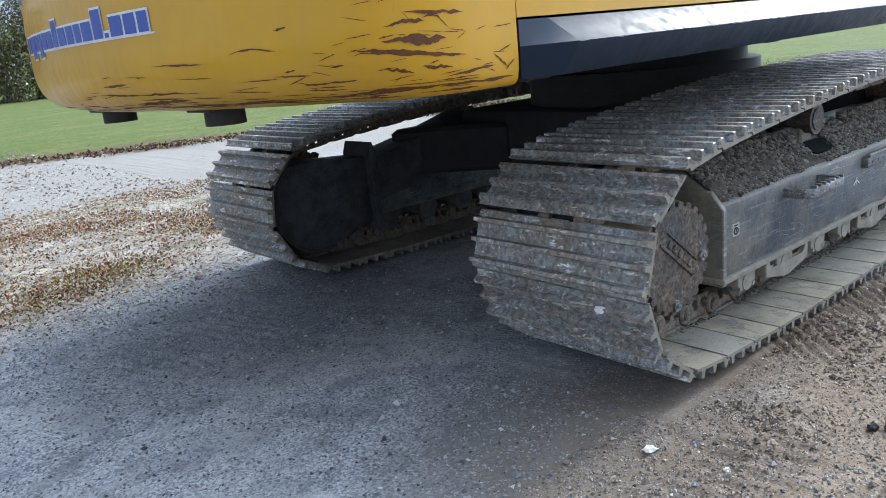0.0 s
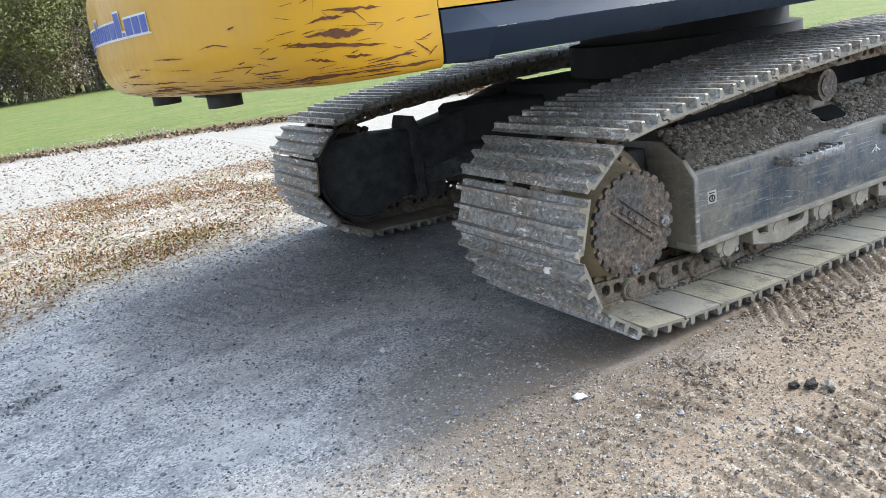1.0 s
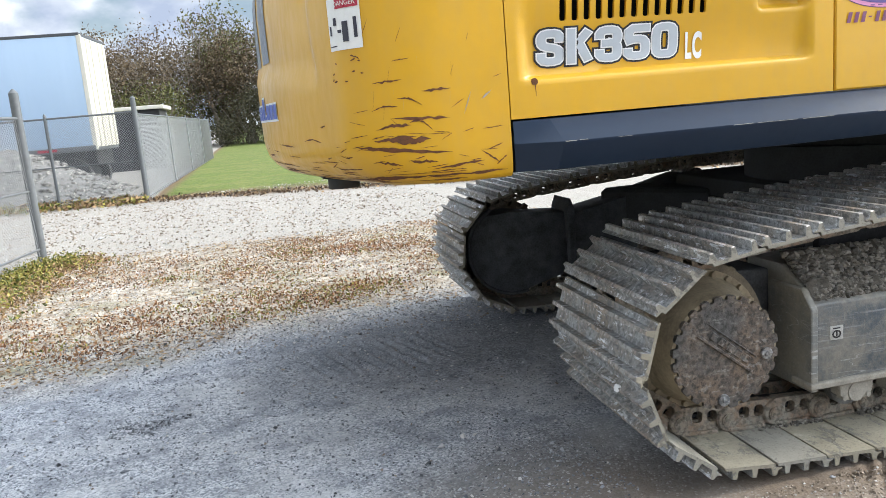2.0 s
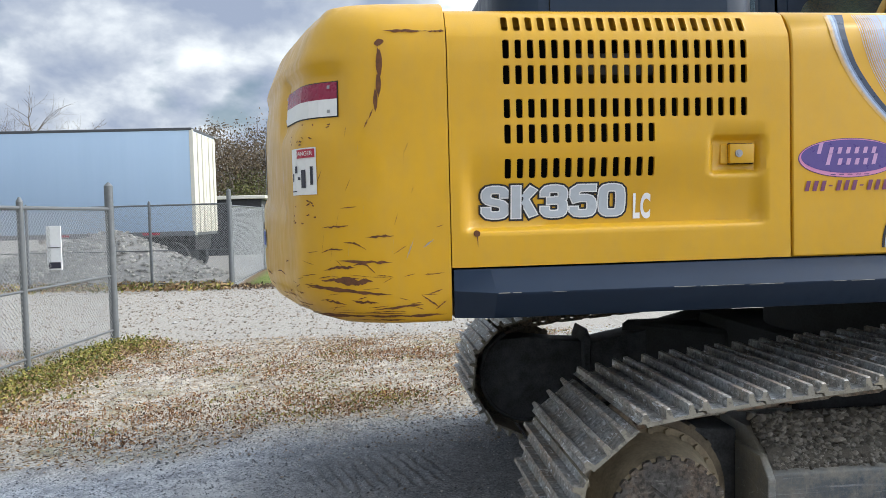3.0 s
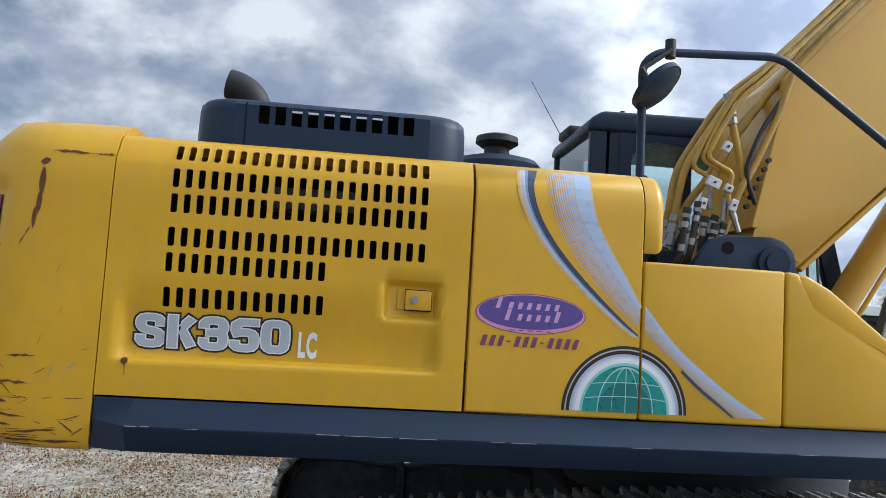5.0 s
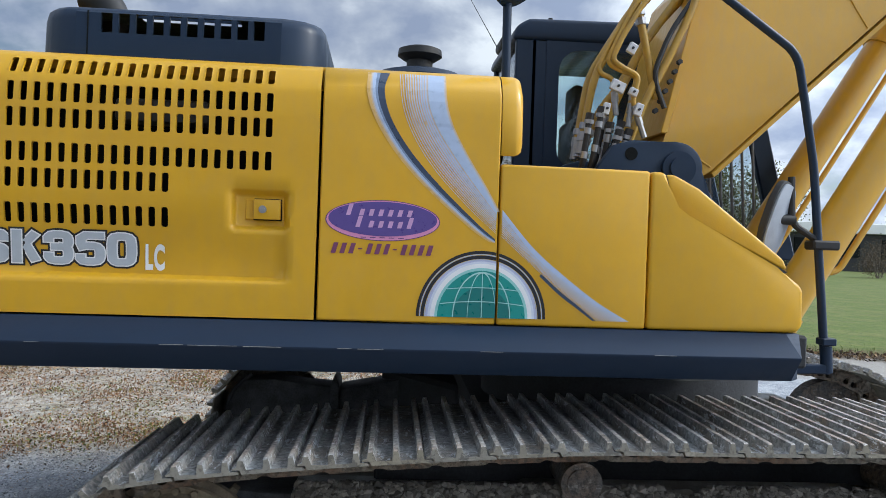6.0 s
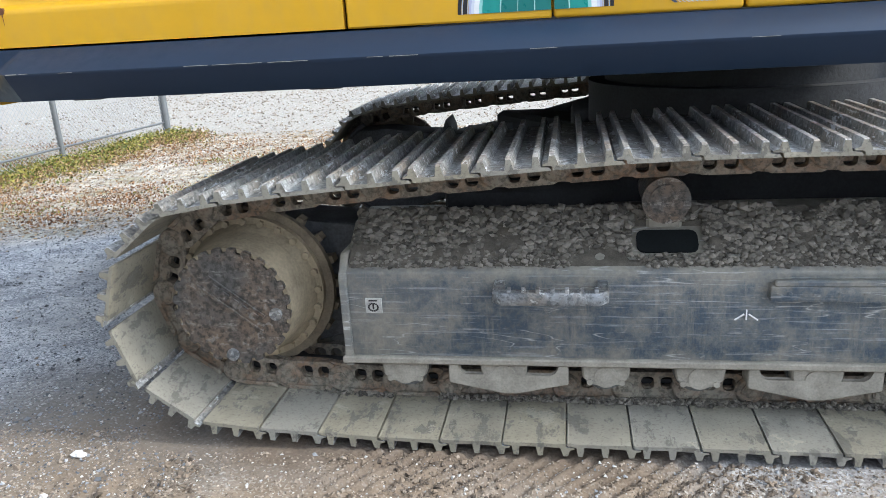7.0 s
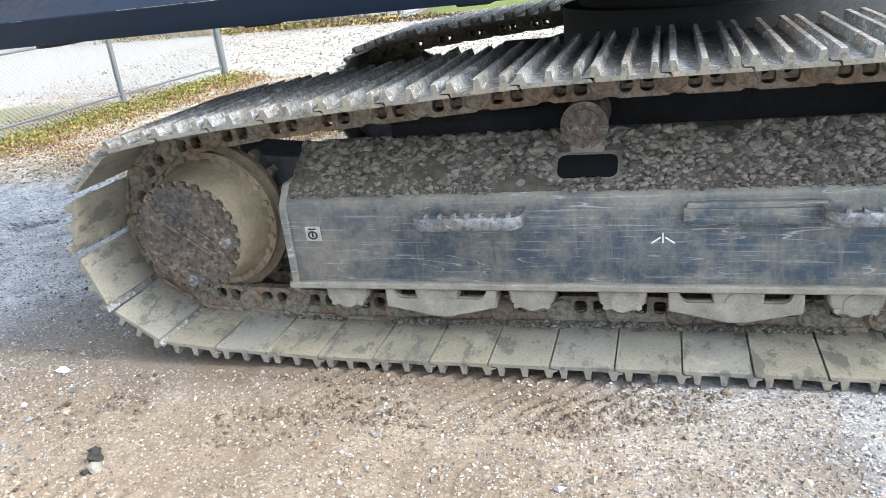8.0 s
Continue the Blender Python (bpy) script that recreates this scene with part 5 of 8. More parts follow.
    for a, z in ((0.43, 1.992), (0.43, 2.078), (0.79, 1.992), (0.79, 2.078)):
        tail_patch("reflector_bolt", a - 0.006, a + 0.006, z - 0.006, z + 0.006, 0.010, M["chrome"], cw, n=3, m=1)
    # warning label
    wl = tail_patch("warning_label", 0.475, 0.625, 1.70, 1.868, 0.003, M["white"], cw, "white warning label with a red heading")
    tail_patch("label_heading", 0.48, 0.575, 1.832, 1.863, 0.005, M["red"], wl)
    write("DANGER", 0.535, 1.84, 0.017, wl)
    for a, b, z0, z1 in ((0.49, 0.503, 1.735, 1.80), (0.525, 0.55, 1.725, 1.79), (0.575, 0.59, 1.78, 1.805), (0.605, 0.615, 1.75, 1.78), (0.555, 0.572, 1.755, 1.765), (0.58, 0.62, 1.712, 1.716)):
        tail_patch("label_mark", a, b, z0, z1, 0.005, M["ink"], wl, n=3, m=1)
    # web address on the tail, as bars on white
    ad = tail_patch("address_decal", 1.30, 2.60, 1.488, 1.494, 0.003, M["white"], cw, "white-rimmed blue web address drawn as plain bars", n=40)
    s = 1.325
    for k in range(17):
        w = 0.030 if k == 3 else 0.058 + 0.012 * ((k * 7) % 3)
        lo = 1.470 if k in (12, 14) else 1.497
        hi = 1.512 if k == 3 else (1.592 if k in (4, 9) else 1.560)
        tail_patch("lettering_rim", s - 0.007, s + w + 0.007, lo - 0.008, hi + 0.008, 0.003, M["white"], ad, n=3, m=1)
        tail_patch("lettering_bar", s, s + w, lo, hi, 0.005, M["blue"], ad, n=3, m=1)
        s += w + 0.013
    s = 1.45
    while s < 3.4:
        tail_patch("maker_letter", s, s + 0.19, 1.74, 2.06, 0.003, M["maker"], cw, "large grey maker's letter, plain shape", n=5)
        s += 0.27
    # rubber feet under the tail
    for x, y in ((1.27, 2.56), (1.27, 3.58)):
        bm = bmesh.new()
        rod(bm, (x, y, 1.170), (x, y, 1.235), 0.072, 24)
        box(bm, x - 0.10, x + 0.10, y - 0.09, y + 0.09, 1.222, 1.238, 0.003, 1)
        part("rubber_foot", bm, M["dark"], cw, "black rubber bump stop")

    # deck beam with its sloped upper face and chamfered ends
    for side in (-1, 1):
        yy = (lambda d: SIDE - d) if side < 0 else (lambda d: FAR + d)
        bm = bmesh.new()
        secs = []
        for x, k in ((1.752, 0.0), (1.885, 1.0), (4.80, 1.0), (4.852, 0.0)):
            secs.append([bm.verts.new((x, yy(d * k + e), z)) for d, e, z in ((0, 0.0, 1.418), (0.118, 0.0, 1.342), (0.115, 0, 1.332), (0.050, 0.0, 1.246), (0, -0.12, 1.246), (0, -0.12, 1.418))])
        n = len(secs[0])
        for a, b in zip(secs, secs[1:]):
            for k in range(n):
                bm.faces.new((a[k], a[(k + 1) % n], b[(k + 1) % n], b[k]))
        bm.faces.new(secs[0])
        bm.faces.new(secs[-1])
        soften(bm, [e for e in bm.edges if e.calc_length() > 0.6], 0.003, 2)
        beam = part("deck_beam", bm, M["slate"], EX, "slate-grey sloped side beam of the deck", angle=30)
        if side < 0:
            for x0, x1, z, w in ((2.52, 2.60, 1.3405, 0.0016), (2.615, 2.78, 1.340, 0.0013), (2.80, 2.93, 1.3395, 0.0017), (3.12, 3.17, 1.340, 0.0012), (3.19, 3.28, 1.3395, 0.0015), (1.89, 1.93, 1.3415, 0.0025), (1.94, 1.97, 1.342, 0.0016), (2.08, 2.13, 1.3395, 0.0010), (3.62, 3.70, 1.340, 0.0012), (4.25, 4.33, 1.3405, 0.0012)):
                bm = bmesh.new()
                box(bm, x0, x1, SIDE - 0.1192, SIDE - 0.10, z - w / 2, z + w / 2)
                part("bare_scratch", bm, M["scrape"], beam)
    bm = bmesh.new()
    box(bm, 1.75, 4.95, SIDE + 0.10, FAR - 0.10, 1.27, 1.40, 0.01, 1)
    part("deck_floor", bm, M["under"], EX, "dark deck underside with cross members")
    bm = bmesh.new()
    box(bm, 4.84, 4.90, SIDE + 0.10, FAR, 1.235, 1.405, 0.012, 2)
    box(bm, 4.88, 5.15, 1.83, 1.875, 1.225, 1.265, 0.006, 1)
    part("deck_nose", bm, M["slate"], EX)
    for y in (2.0, 2.6, 3.5, 4.1):
        bm = bmesh.new()
        box(bm, 1.8, 4.85, y - 0.05, y + 0.05, 1.222, 1.28, 0.006, 1)
        part("deck_girder", bm, M["under"], EX)
    for x in (2.0, 2.9, 3.7):
        bm = bmesh.new()
        box(bm, x - 0.06, x + 0.06, SIDE + 0.14, FAR - 0.14, 1.226, 1.28, 0.006, 1)
        part("cross_member", bm, M["under"], EX)

    # doors and fenders of the near side
    door = slot_panel()
    bm = bmesh.new()
    box(bm, 2.768, 2.800, SIDE + 0.0325, SIDE + 0.05, 1.778, 1.852, 0.003, 1)
    part("latch_pocket", bm, M["yellow"], door)
    # black rim round the paddle: its shadow line drawn as colour
    bm = bmesh.new()
    box(bm, 2.797, 2.8985, SIDE + 0.0315, SIDE + 0.05, 1.7755, 1.8545, 0.003, 1)
    part("latch_gap", bm, M["void"], door)
    bm = bmesh.new()
    box(bm, 2.799, 2.895, SIDE + 0.016, SIDE + 0.05, 1.779, 1.851, 0.004, 2)
    part("latch_paddle", bm, M["yellow"], door, "yellow latch paddle")
    bm = bmesh.new()
    rod(bm, (2.832, SIDE + 0.02, 1.815), (2.832, SIDE + 0.010, 1.815), 0.014, 20)
    rod(bm, (2.832, SIDE + 0.012, 1.815), (2.832, SIDE + 0.006, 1.815), 0.007, 12)
    part("key_lock", bm, M["chrome"], door, "zinc key lock")
    bm = bmesh.new()
    rod(bm, (1.838, SIDE + 0.02, 1.545), (1.838, SIDE - 0.003, 1.545), 0.012, 9)
    part("rust_hole", bm, M["rust"], door, "rusted bolt hole")
    # black block puts the engine bay's shade in as colour; engine parts before it
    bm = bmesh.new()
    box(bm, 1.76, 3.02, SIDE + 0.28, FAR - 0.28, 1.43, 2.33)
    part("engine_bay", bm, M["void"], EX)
    bm = bmesh.new()
    box(bm, 2.25, 2.60, SIDE + 0.17, SIDE + 0.29, 2.13, 2.22, 0.02, 2)
    part("engine_block", bm, M["cast"], EX, "grey engine part behind the slots")
    bm = bmesh.new()
    rod(bm, (2.1, SIDE + 0.2, 1.6), (2.9, SIDE + 0.2, 1.66), 0.05, 14)
    part("coolant_pipe", bm, M["cast"], EX)
    d2 = leaning_panel("side_door", 3.036, 3.684, 1.424, "yellow door with swooping grey stripe decals")
    bm = bmesh.new()
    rows = []
    for x, ins in ((3.688, 0.0), (3.735, 0.0), (3.752, 0.006), (3.764, 0.017), (3.770, 0.034), (3.770, 0.5)):
        ring = [(SIDE + 0.004 + i + ins, z - ins * (0.5 if z > 2.3 else 0.0)) for z, i in ((2.06 + ins, 0.03), (2.045 + ins, 0.010), (2.055 + ins, 0.0), (2.18, 0.0), (2.23, 0.004), (2.27, 0.014), (2.305, 0.032), (2.335, 0.058), (2.352, 0.088), (2.362, 0.14), (2.362, 0.6))]
        rows.append([bm.verts.new((x, y, z)) for y, z in ring])
    for a, b in zip(rows, rows[1:]):
        for k in range(len(a) - 1):
            bm.faces.new((a[k], b[k], b[k + 1], a[k + 1]))
    bmesh.ops.remove_doubles(bm, verts=bm.verts, dist=0.0005)
    part("hood_end", bm, M["yellow"], EX, "rounded yellow end of the hood", angle=60)
    d3 = side_panel("tool_box", [(3.690, 1.422), (4.253, 1.420), (4.253, 2.012), (3.690, 2.014)], 0.85, "yellow tool box with stripe decals")
    fend = side_panel("front_fender", [(4.258, 1.420), (4.845, 1.420), (4.868, 1.445), (4.866, 1.58), (4.85, 1.605), (4.76, 1.668), (4.40, 1.838), (4.355, 1.87), (4.325, 1.93), (4.315, 2.008), (4.258, 2.012)], 0.55, "sloped yellow front fender", 0.026)
    bm = bmesh.new()
    prism(bm, [(4.325, 2.004), (4.335, 1.94), (4.365, 1.88), (4.41, 1.845), (4.80, 1.66), (4.82, 1.66), (4.80, 1.70), (4.46, 1.955), (4.36, 2.005)], "y", SIDE + 0.035, SIDE + 0.60, 0.015, 3)
    part("fender_top", bm, M["yellow"], EX, "sunk yellow fender top with a black seam")
    bm = bmesh.new()
    prism(bm, [(4.31, 2.0), (4.33, 1.92), (4.36, 1.86), (4.80, 1.645), (4.81, 1.651), (4.374, 1.867), (4.343, 1.926), (4.323, 2.0)], "y", SIDE + 0.022, SIDE + 0.3)
    part("rubber_seam", bm, M["dark"], EX)
    # hood
    bm = bmesh.new()
    box(bm, 1.745, 3.69, SIDE + 0.135, FAR - 0.135, 2.30, 2.366, 0.02, 2)
    part("hood", bm, M["yellow"], EX, "yellow engine hood")
    bm = bmesh.new()
    box(bm, 3.2, 3.62, 2.2, 3.2, 2.36, 2.44, 0.03, 3)
    part("hood_step", bm, M["yellow"], EX)
    # far side wall
    bm = bmesh.new()
    box(bm, 1.76, 4.0, FAR - 0.14, FAR, 1.42, 2.32, 0.03, 3)
    part("far_door", bm, M["yellow"], EX)
    # slate cover on the hood with its air slots
    bm = bmesh.new()
    n = 5
    x0, x1, y0, y1, r = 1.955, 3.02, 1.725, 3.75, 0.16
    plan = []
    for cx, cy, a0 in ((x0 + r, y0 + r, 180), (x1 - r, y0 + r, 270), (x1 - r, y1 - r, 0), (x0 + r, y1 - r, 90)):
        for q in range(n + 1):
            a = radians(a0 + 90 * q / n)
            plan.append((cx + r * math.cos(a), cy + r * math.sin(a)))
    prev = None
    flat_lo, flat_hi = x0 + r, x1 - r
    slots = [(2.205 + k * 0.0615, 2.245 + k * 0.0615) for k in range(10)]
    for z, ins in ((2.355, 0.0), (2.50, 0.004), (2.53, 0.012), (2.545, 0.03), (2.552, 0.06)):
        cur = []
        for x, y in plan:
            dx, dy = x - (x0 + x1) / 2, y - (y0 + y1) / 2
            k = 1 - ins / math.hypot(dx, dy)
            cur.append(bm.verts.new(((x0 + x1) / 2 + dx * k, (y0 + y1) / 2 + dy * k, z)))
        if prev:
            for i in range(len(cur)):
                if i == n and z < 2.54:
                    continue
                bm.faces.new((prev[i], prev[(i + 1) % len(cur)], cur[(i + 1) % len(cur)], cur[i]))
        prev = cur
    # near wall with ten upright slots
    face_x = [flat_lo] + [v for p in slots for v in p] + [flat_hi]
    face_z = [(2.355, y0), (2.450, y0 + 0.001), (2.522, y0 + 0.004), (2.53, y0 + 0.0115)]
    near = [[bm.verts.new((x, y, z)) for x in face_x] for z, y in face_z]
    for j in range(3):
        for i in range(len(face_x) - 1):
            if not (j == 1 and i % 2 == 1):
                bm.faces.new((near[j][i], near[j][i + 1], near[j + 1][i + 1], near[j + 1][i]))
    for a, b in slots:
        for p, q in (((a, 2.450), (a, 2.522)), ((a, 2.522), (b, 2.522)), ((b, 2.522), (b, 2.450)), ((b, 2.450), (a, 2.450))):
            bm.faces.new([bm.verts.new((u, y0 + 0.001 + d, w)) for (u, w), d in ((p, 0.0), (q, 0.0), (q, 0.014), (p, 0.014))])
    # roof with a louvred opening behind the slots
    hole = [(2.30, 1.80), (2.68, 1.80), (2.68, 1.93), (2.30, 1.93)]
    hv = [bm.verts.new((x, y, 2.552)) for x, y in hole]
    es = [bm.edges.get((prev[k], prev[(k + 1) % len(prev)])) for k in range(len(prev))] + [bm.edges.new((hv[k], hv[(k + 1) % 4])) for k in range(4)]
    bmesh.ops.triangle_fill(bm, edges=es, use_beauty=True)
    cover = part("hood_cover", bm, M["slate"], EX, "slate-grey hood cover with air slots", angle=40)
    for y in (1.865,):
        bm = bmesh.new()
        box(bm, 2.295, 2.685, y - 0.004, y + 0.004, 2.545, 2.555)
        part("roof_bar", bm, M["slate"], cover)
    bm = bmesh.new()
    box(bm, 2.156, 2.160, y0 - 0.0015, y0 + 0.01, 2.357, 2.528)
    part("panel_seam", bm, M["void"], cover)
    # added black sheet behind the slots, standing for the shade inside the cover
    bm = bmesh.new()
    box(bm, x0 + 0.03, x1 - 0.03, 2.35, 2.37, 2.355, 2.545)
    part("inner_wall", bm, M["void"], cover)
    # exhaust stack
    bm = bmesh.new()
    line = [(2.16, 2.02, 2.48), (2.155, 2.02, 2.58), (2.125, 2.02, 2.635), (2.075, 2.02, 2.665), (2.03, 2.02, 2.675)]
    pipe(bm, rounded(line, 0.05), 0.062, 20)
    part("exhaust_pipe", bm, M["dark"], EX, "black curved exhaust pipe")
    bm = bmesh.new()
    rod(bm, (3.48, 3.81, 2.340), (3.48, 3.81, 2.765), 0.30, 32)
    rod(bm, (3.48, 3.81, 2.765), (3.48, 3.81, 2.800), 0.30, 32, 0.27)
    rod(bm, (3.48, 3.81, 2.800), (3.48, 3.81, 2.825), 0.27, 32, 0.18)
    part("air_cleaner_housing", bm, M["slate"], EX, "domed slate housing under the intake cap")
    bm = bmesh.new()
    rod(bm, (3.48, 3.81, 2.800), (3.48, 3.81, 2.930), 0.085, 24)
    rod(bm, (3.48, 3.81, 2.895), (3.48, 3.81, 2.925), 0.10, 30, 0.145)
    rod(bm, (3.48, 3.81, 2.925), (3.48, 3.81, 2.965), 0.145, 30, 0.14)
    rod(bm, (3.48, 3.81, 2.965), (3.48, 3.81, 2.980), 0.14, 30, 0.10)
    part("air_precleaner", bm, M["dark"], EX, "black air intake cap")

    # side lettering: three stacked films of the same strokes
    block_word("SK350", 1.861, 2.394, 1.598, 1.710, (0.0545, 0.0440), -0.0014, door, M["black"], "black outline of the model number")
    block_word("SK350", 1.861, 2.394, 1.598, 1.710, (0.0405, 0.0310), -0.0026, door, M["white"], "white rim of the model number")
    block_word("SK350", 1.861, 2.394, 1.598, 1.710, (0.0310, 0.0220), -0.0038, door, M["silver"], "silver model number SK350")
    side_film("rust_drip", [(1.837, 1.538), (1.839, 1.52), (1.8405, 1.496)], [(1.8415, 1.538), (1.8420, 1.52), (1.8415, 1.496)], SIDE - 0.0012, M["rust"], door)
    put_text("LC", 2.428, 2.490, 1.588, 1.672, -0.0020, door, M["white"], 0.045, "white letters LC")
    stripes(d2, d3)


def on_side(x, z):
    return SIDE + lean(z) + min(float(hollow_engine(a, b)) for a in (x - 0.02, x, x + 0.02) for b in (z - 0.012, z, z + 0.012))


STROKES = {
    "S": [[(1, 0.82), (1, 0.88), (0.82, 1), (0.18, 1), (0, 0.88), (0, 0.66), (0.18, 0.54), (0.82, 0.46), (1, 0.34), (1, 0.12), (0.82, 0), (0.18, 0), (0, 0.12), (0, 0.18)]],
    "K": [[(0.02, 0), (0.02, 1)], [(0.84, 0.93), (0.26, 0.50)], [(0.44, 0.62), (0.88, 0.07)]],
    "3": [[(0, 0.83), (0, 0.88), (0.18, 1), (0.82, 1), (1, 0.88), (1, 0.64), (0.84, 0.53), (0.36, 0.53)], [(0.72, 0.53), (0.86, 0.51), (1, 0.40), (1, 0.12), (0.82, 0), (0.18, 0), (0, 0.12), (0, 0.17)]],
    "5": [[(0.98, 1), (0.05, 1), (0.03, 0.56), (0.30, 0.61), (0.82, 0.60), (1, 0.47), (1, 0.12), (0.82, 0), (0.18, 0), (0, 0.10), (0, 0.14)]],
    "0": [[(0.5, 0), (0.82, 0), (1, 0.14), (1, 0.86), (0.82, 1), (0.18, 1), (0, 0.86), (0, 0.14), (0.18, 0), (0.5, 0)]],
}


def block_word(word, x0, x1, z0, z1, w, off, parent, material, label):
    """Heavy square lettering made of mitred strokes of one width."""
    wide, w = w
    k_x = wide / w
    adv = (x1 - x0 + 0.008) / len(word)
    gw, gh = adv - 0.008 - 0.0330, z1 - z0 - 0.0205
    vs, fs = [], []
    for n, ch in enumerate(word):
        for line in STROKES[ch]:
            if len(line) > 4:
                # round the corners off once
                cut = [line[0]]
                for (ax, az), (bx, bz) in zip(line, line[1:]):
                    cut += [(ax * 0.75 + bx * 0.25, az * 0.75 + bz * 0.25), (ax * 0.25 + bx * 0.75, az * 0.25 + bz * 0.75)]
                line = cut + [line[-1]] if line[0] != line[-1] else cut[1:] + [cut[1]]
            p = [np.array(((x0 + n * adv + 0.0165 + gw * a) / k_x, z0 + 0.01025 + gh * b)) for a, b in line]
            ring = np.allclose(p[0], p[-1])
            base = len(vs)
            for i, c in enumerate(p):
                a = p[i - 1] if i else (p[-2] if ring else None)
                b = p[i + 1] if i + 1 < len(p) else (p[1] if ring else None)
                da = (c - a) / np.linalg.norm(c - a) if a is not None else None
                db = (b - c) / np.linalg.norm(b - c) if b is not None else None
                if da is None:
                    da, c = db, c - db * w / 2
                elif db is None:
                    db, c = da, c + da * w / 2
                m = np.array((-da[1] - db[1], da[0] + db[0]))
                m /= np.linalg.norm(m)
                k = w / 2 / max(0.5, float(m @ np.array((-da[1], da[0]))))
                for q in (c + m * k, c - m * k):
                    vs.append((q[0] * k_x, on_side(q[0] * k_x, q[1]) + off, q[1]))
            for i in range(len(p) - 1):
                j = base + 2 * i
                fs.append((j, j + 1, j + 3, j + 2))
    return raw("lettering", vs, fs, material, parent, label)


def put_text(word, x0, x1, z0, z1, y, parent, material, fat, label):
    """Lettering on the near side, stretched to its field."""
    cu = bpy.data.curves.new("lettering", "FONT")
    cu.body = word
    cu.size = 1.0
    cu.offset = 0.0
    cu.space_character = 1.16
    tmp = bpy.data.objects.new("lettering", cu)
    base = bpy.data.meshes.new_from_object(tmp)
    xs = [v.co.x for v in base.vertices]
    ys = [v.co.y for v in base.vertices]
    ax, bx, ay, by = min(xs), max(xs), min(ys), max(ys)
    bpy.data.meshes.remove(base)
    cu.offset = fat
    me = bpy.data.meshes.new_from_object(tmp)
    bpy.data.objects.remove(tmp)
    bpy.data.curves.remove(cu)
    sx, sz = (x1 - x0) / (bx - ax), (z1 - z0) / (by - ay)
    h = HOME[parent]
    for v in me.vertices:
        x, z = x0 + (v.co.x - ax) * sx, z0 + (v.co.y - ay) * sz
        v.co = Vector((x, on_side(x, z) + y, z)) - h
    me.materials.clear()
    me.materials.append(material)
    return link_mesh("lettering", me, parent, label)


def write(word, s, z, h, parent):
    """A small word on the tail's label."""
    cu = bpy.data.curves.new("lettering", "FONT")
    cu.body = word
    cu.size = h * 1.35
    tmp = bpy.data.objects.new("lettering", cu)
    me = bpy.data.meshes.new_from_object(tmp)
    bpy.data.objects.remove(tmp)
    bpy.data.curves.remove(cu)
    wide = max(v.co.x for v in me.vertices)
    for v in me.vertices:
        v.co = tail_point(s + wide / 2 - v.co.x, z + v.co.y, 0.007) - HOME[parent]
    me.materials.clear()
    me.materials.append(M["white"])
    return link_mesh("lettering", me, parent)


def side_film(name, left, right, y, material, parent, label="", n=40):
    """A film on the near side between two lines of (x, z), each smoothed through its points."""

    def along(pts, t):
        p = np.array(pts)
        k = np.linspace(0, 1, len(p))
        return np.interp(t, k, p[:, 0]), np.interp(t, k, p[:, 1])

    def curve(pts):
        pts = [Vector((a, 0, b)) for a, b in pts]
        out = []
        for i in range(len(pts) - 1):
            p0, p1, p2, p3 = pts[max(i - 1, 0)], pts[i], pts[i + 1], pts[min(i + 2, len(pts) - 1)]
            for k in range(6):
                t = k / 6
                out.append(0.5 * (2 * p1 + (p2 - p0) * t + (2 * p0 - 5 * p1 + 4 * p2 - p3) * t * t + (3 * p1 - p0 - 3 * p2 + p3) * t**3))
        out.append(pts[-1])
        return [(v.x, v.z) for v in out]

    L, R = curve(left), curve(right)
    vs, fs = [], []
    for k in range(n + 1):
        for pts in (L, R):
            x, z = along(pts, k / n)
            vs.append((x, y + lean(z) - 0.0015 * float(z > 2.15), z))
    for k in range(n):
        fs.append((2 * k, 2 * k + 1, 2 * k + 3, 2 * k + 2))
    return raw(name, vs, fs, material, parent, label)


def disc_film(name, cx, cz, rx, rz, a0, a1, y, material, parent, label="", inner=0.0, n=40):
    vs, fs = [], []
    for k in range(n + 1):
        a = radians(a0 + (a1 - a0) * k / n)
        c, s = math.cos(a), math.sin(a)
        vs += [(cx + rx * inner * c, y, cz + rz * inner * s), (cx + rx * c, y, cz + rz * s)]
    for k in range(n):
        fs.append((2 * k, 2 * k + 1, 2 * k + 3, 2 * k + 2))
    return raw(name, vs, fs, material, parent, label)


def fade_film(left, right, y, parent, n, k0, k1):
    """Printed fade from the enamel's yellow to the pale stripe, in narrow bands."""
    for k in range(n):
        u, v = k / n, (k + 1) / n
        mix = round(6 * (k0 + (k1 - k0) * ((k + 0.5) / n) ** 1.6))
        a = [(p[0] + (q[0] - p[0]) * u, p[1] + (q[1] - p[1]) * u) for p, q in zip(left, right)]
        b = [(p[0] + (q[0] - p[0]) * v, p[1] + (q[1] - p[1]) * v) for p, q in zip(left, right)]
        if mix:
            side_film("stripe_fade", a, b, y, M["fade_%d" % mix], parent, n=24)


for k in range(1, 7):
    M["fade_%d" % k] = plain("printed_fade", tuple(p + (q - p) * k / 6 for p, q in zip(YELLOW_C, (0.50, 0.58, 0.72))), 0.32, 0, 0.06, 40)


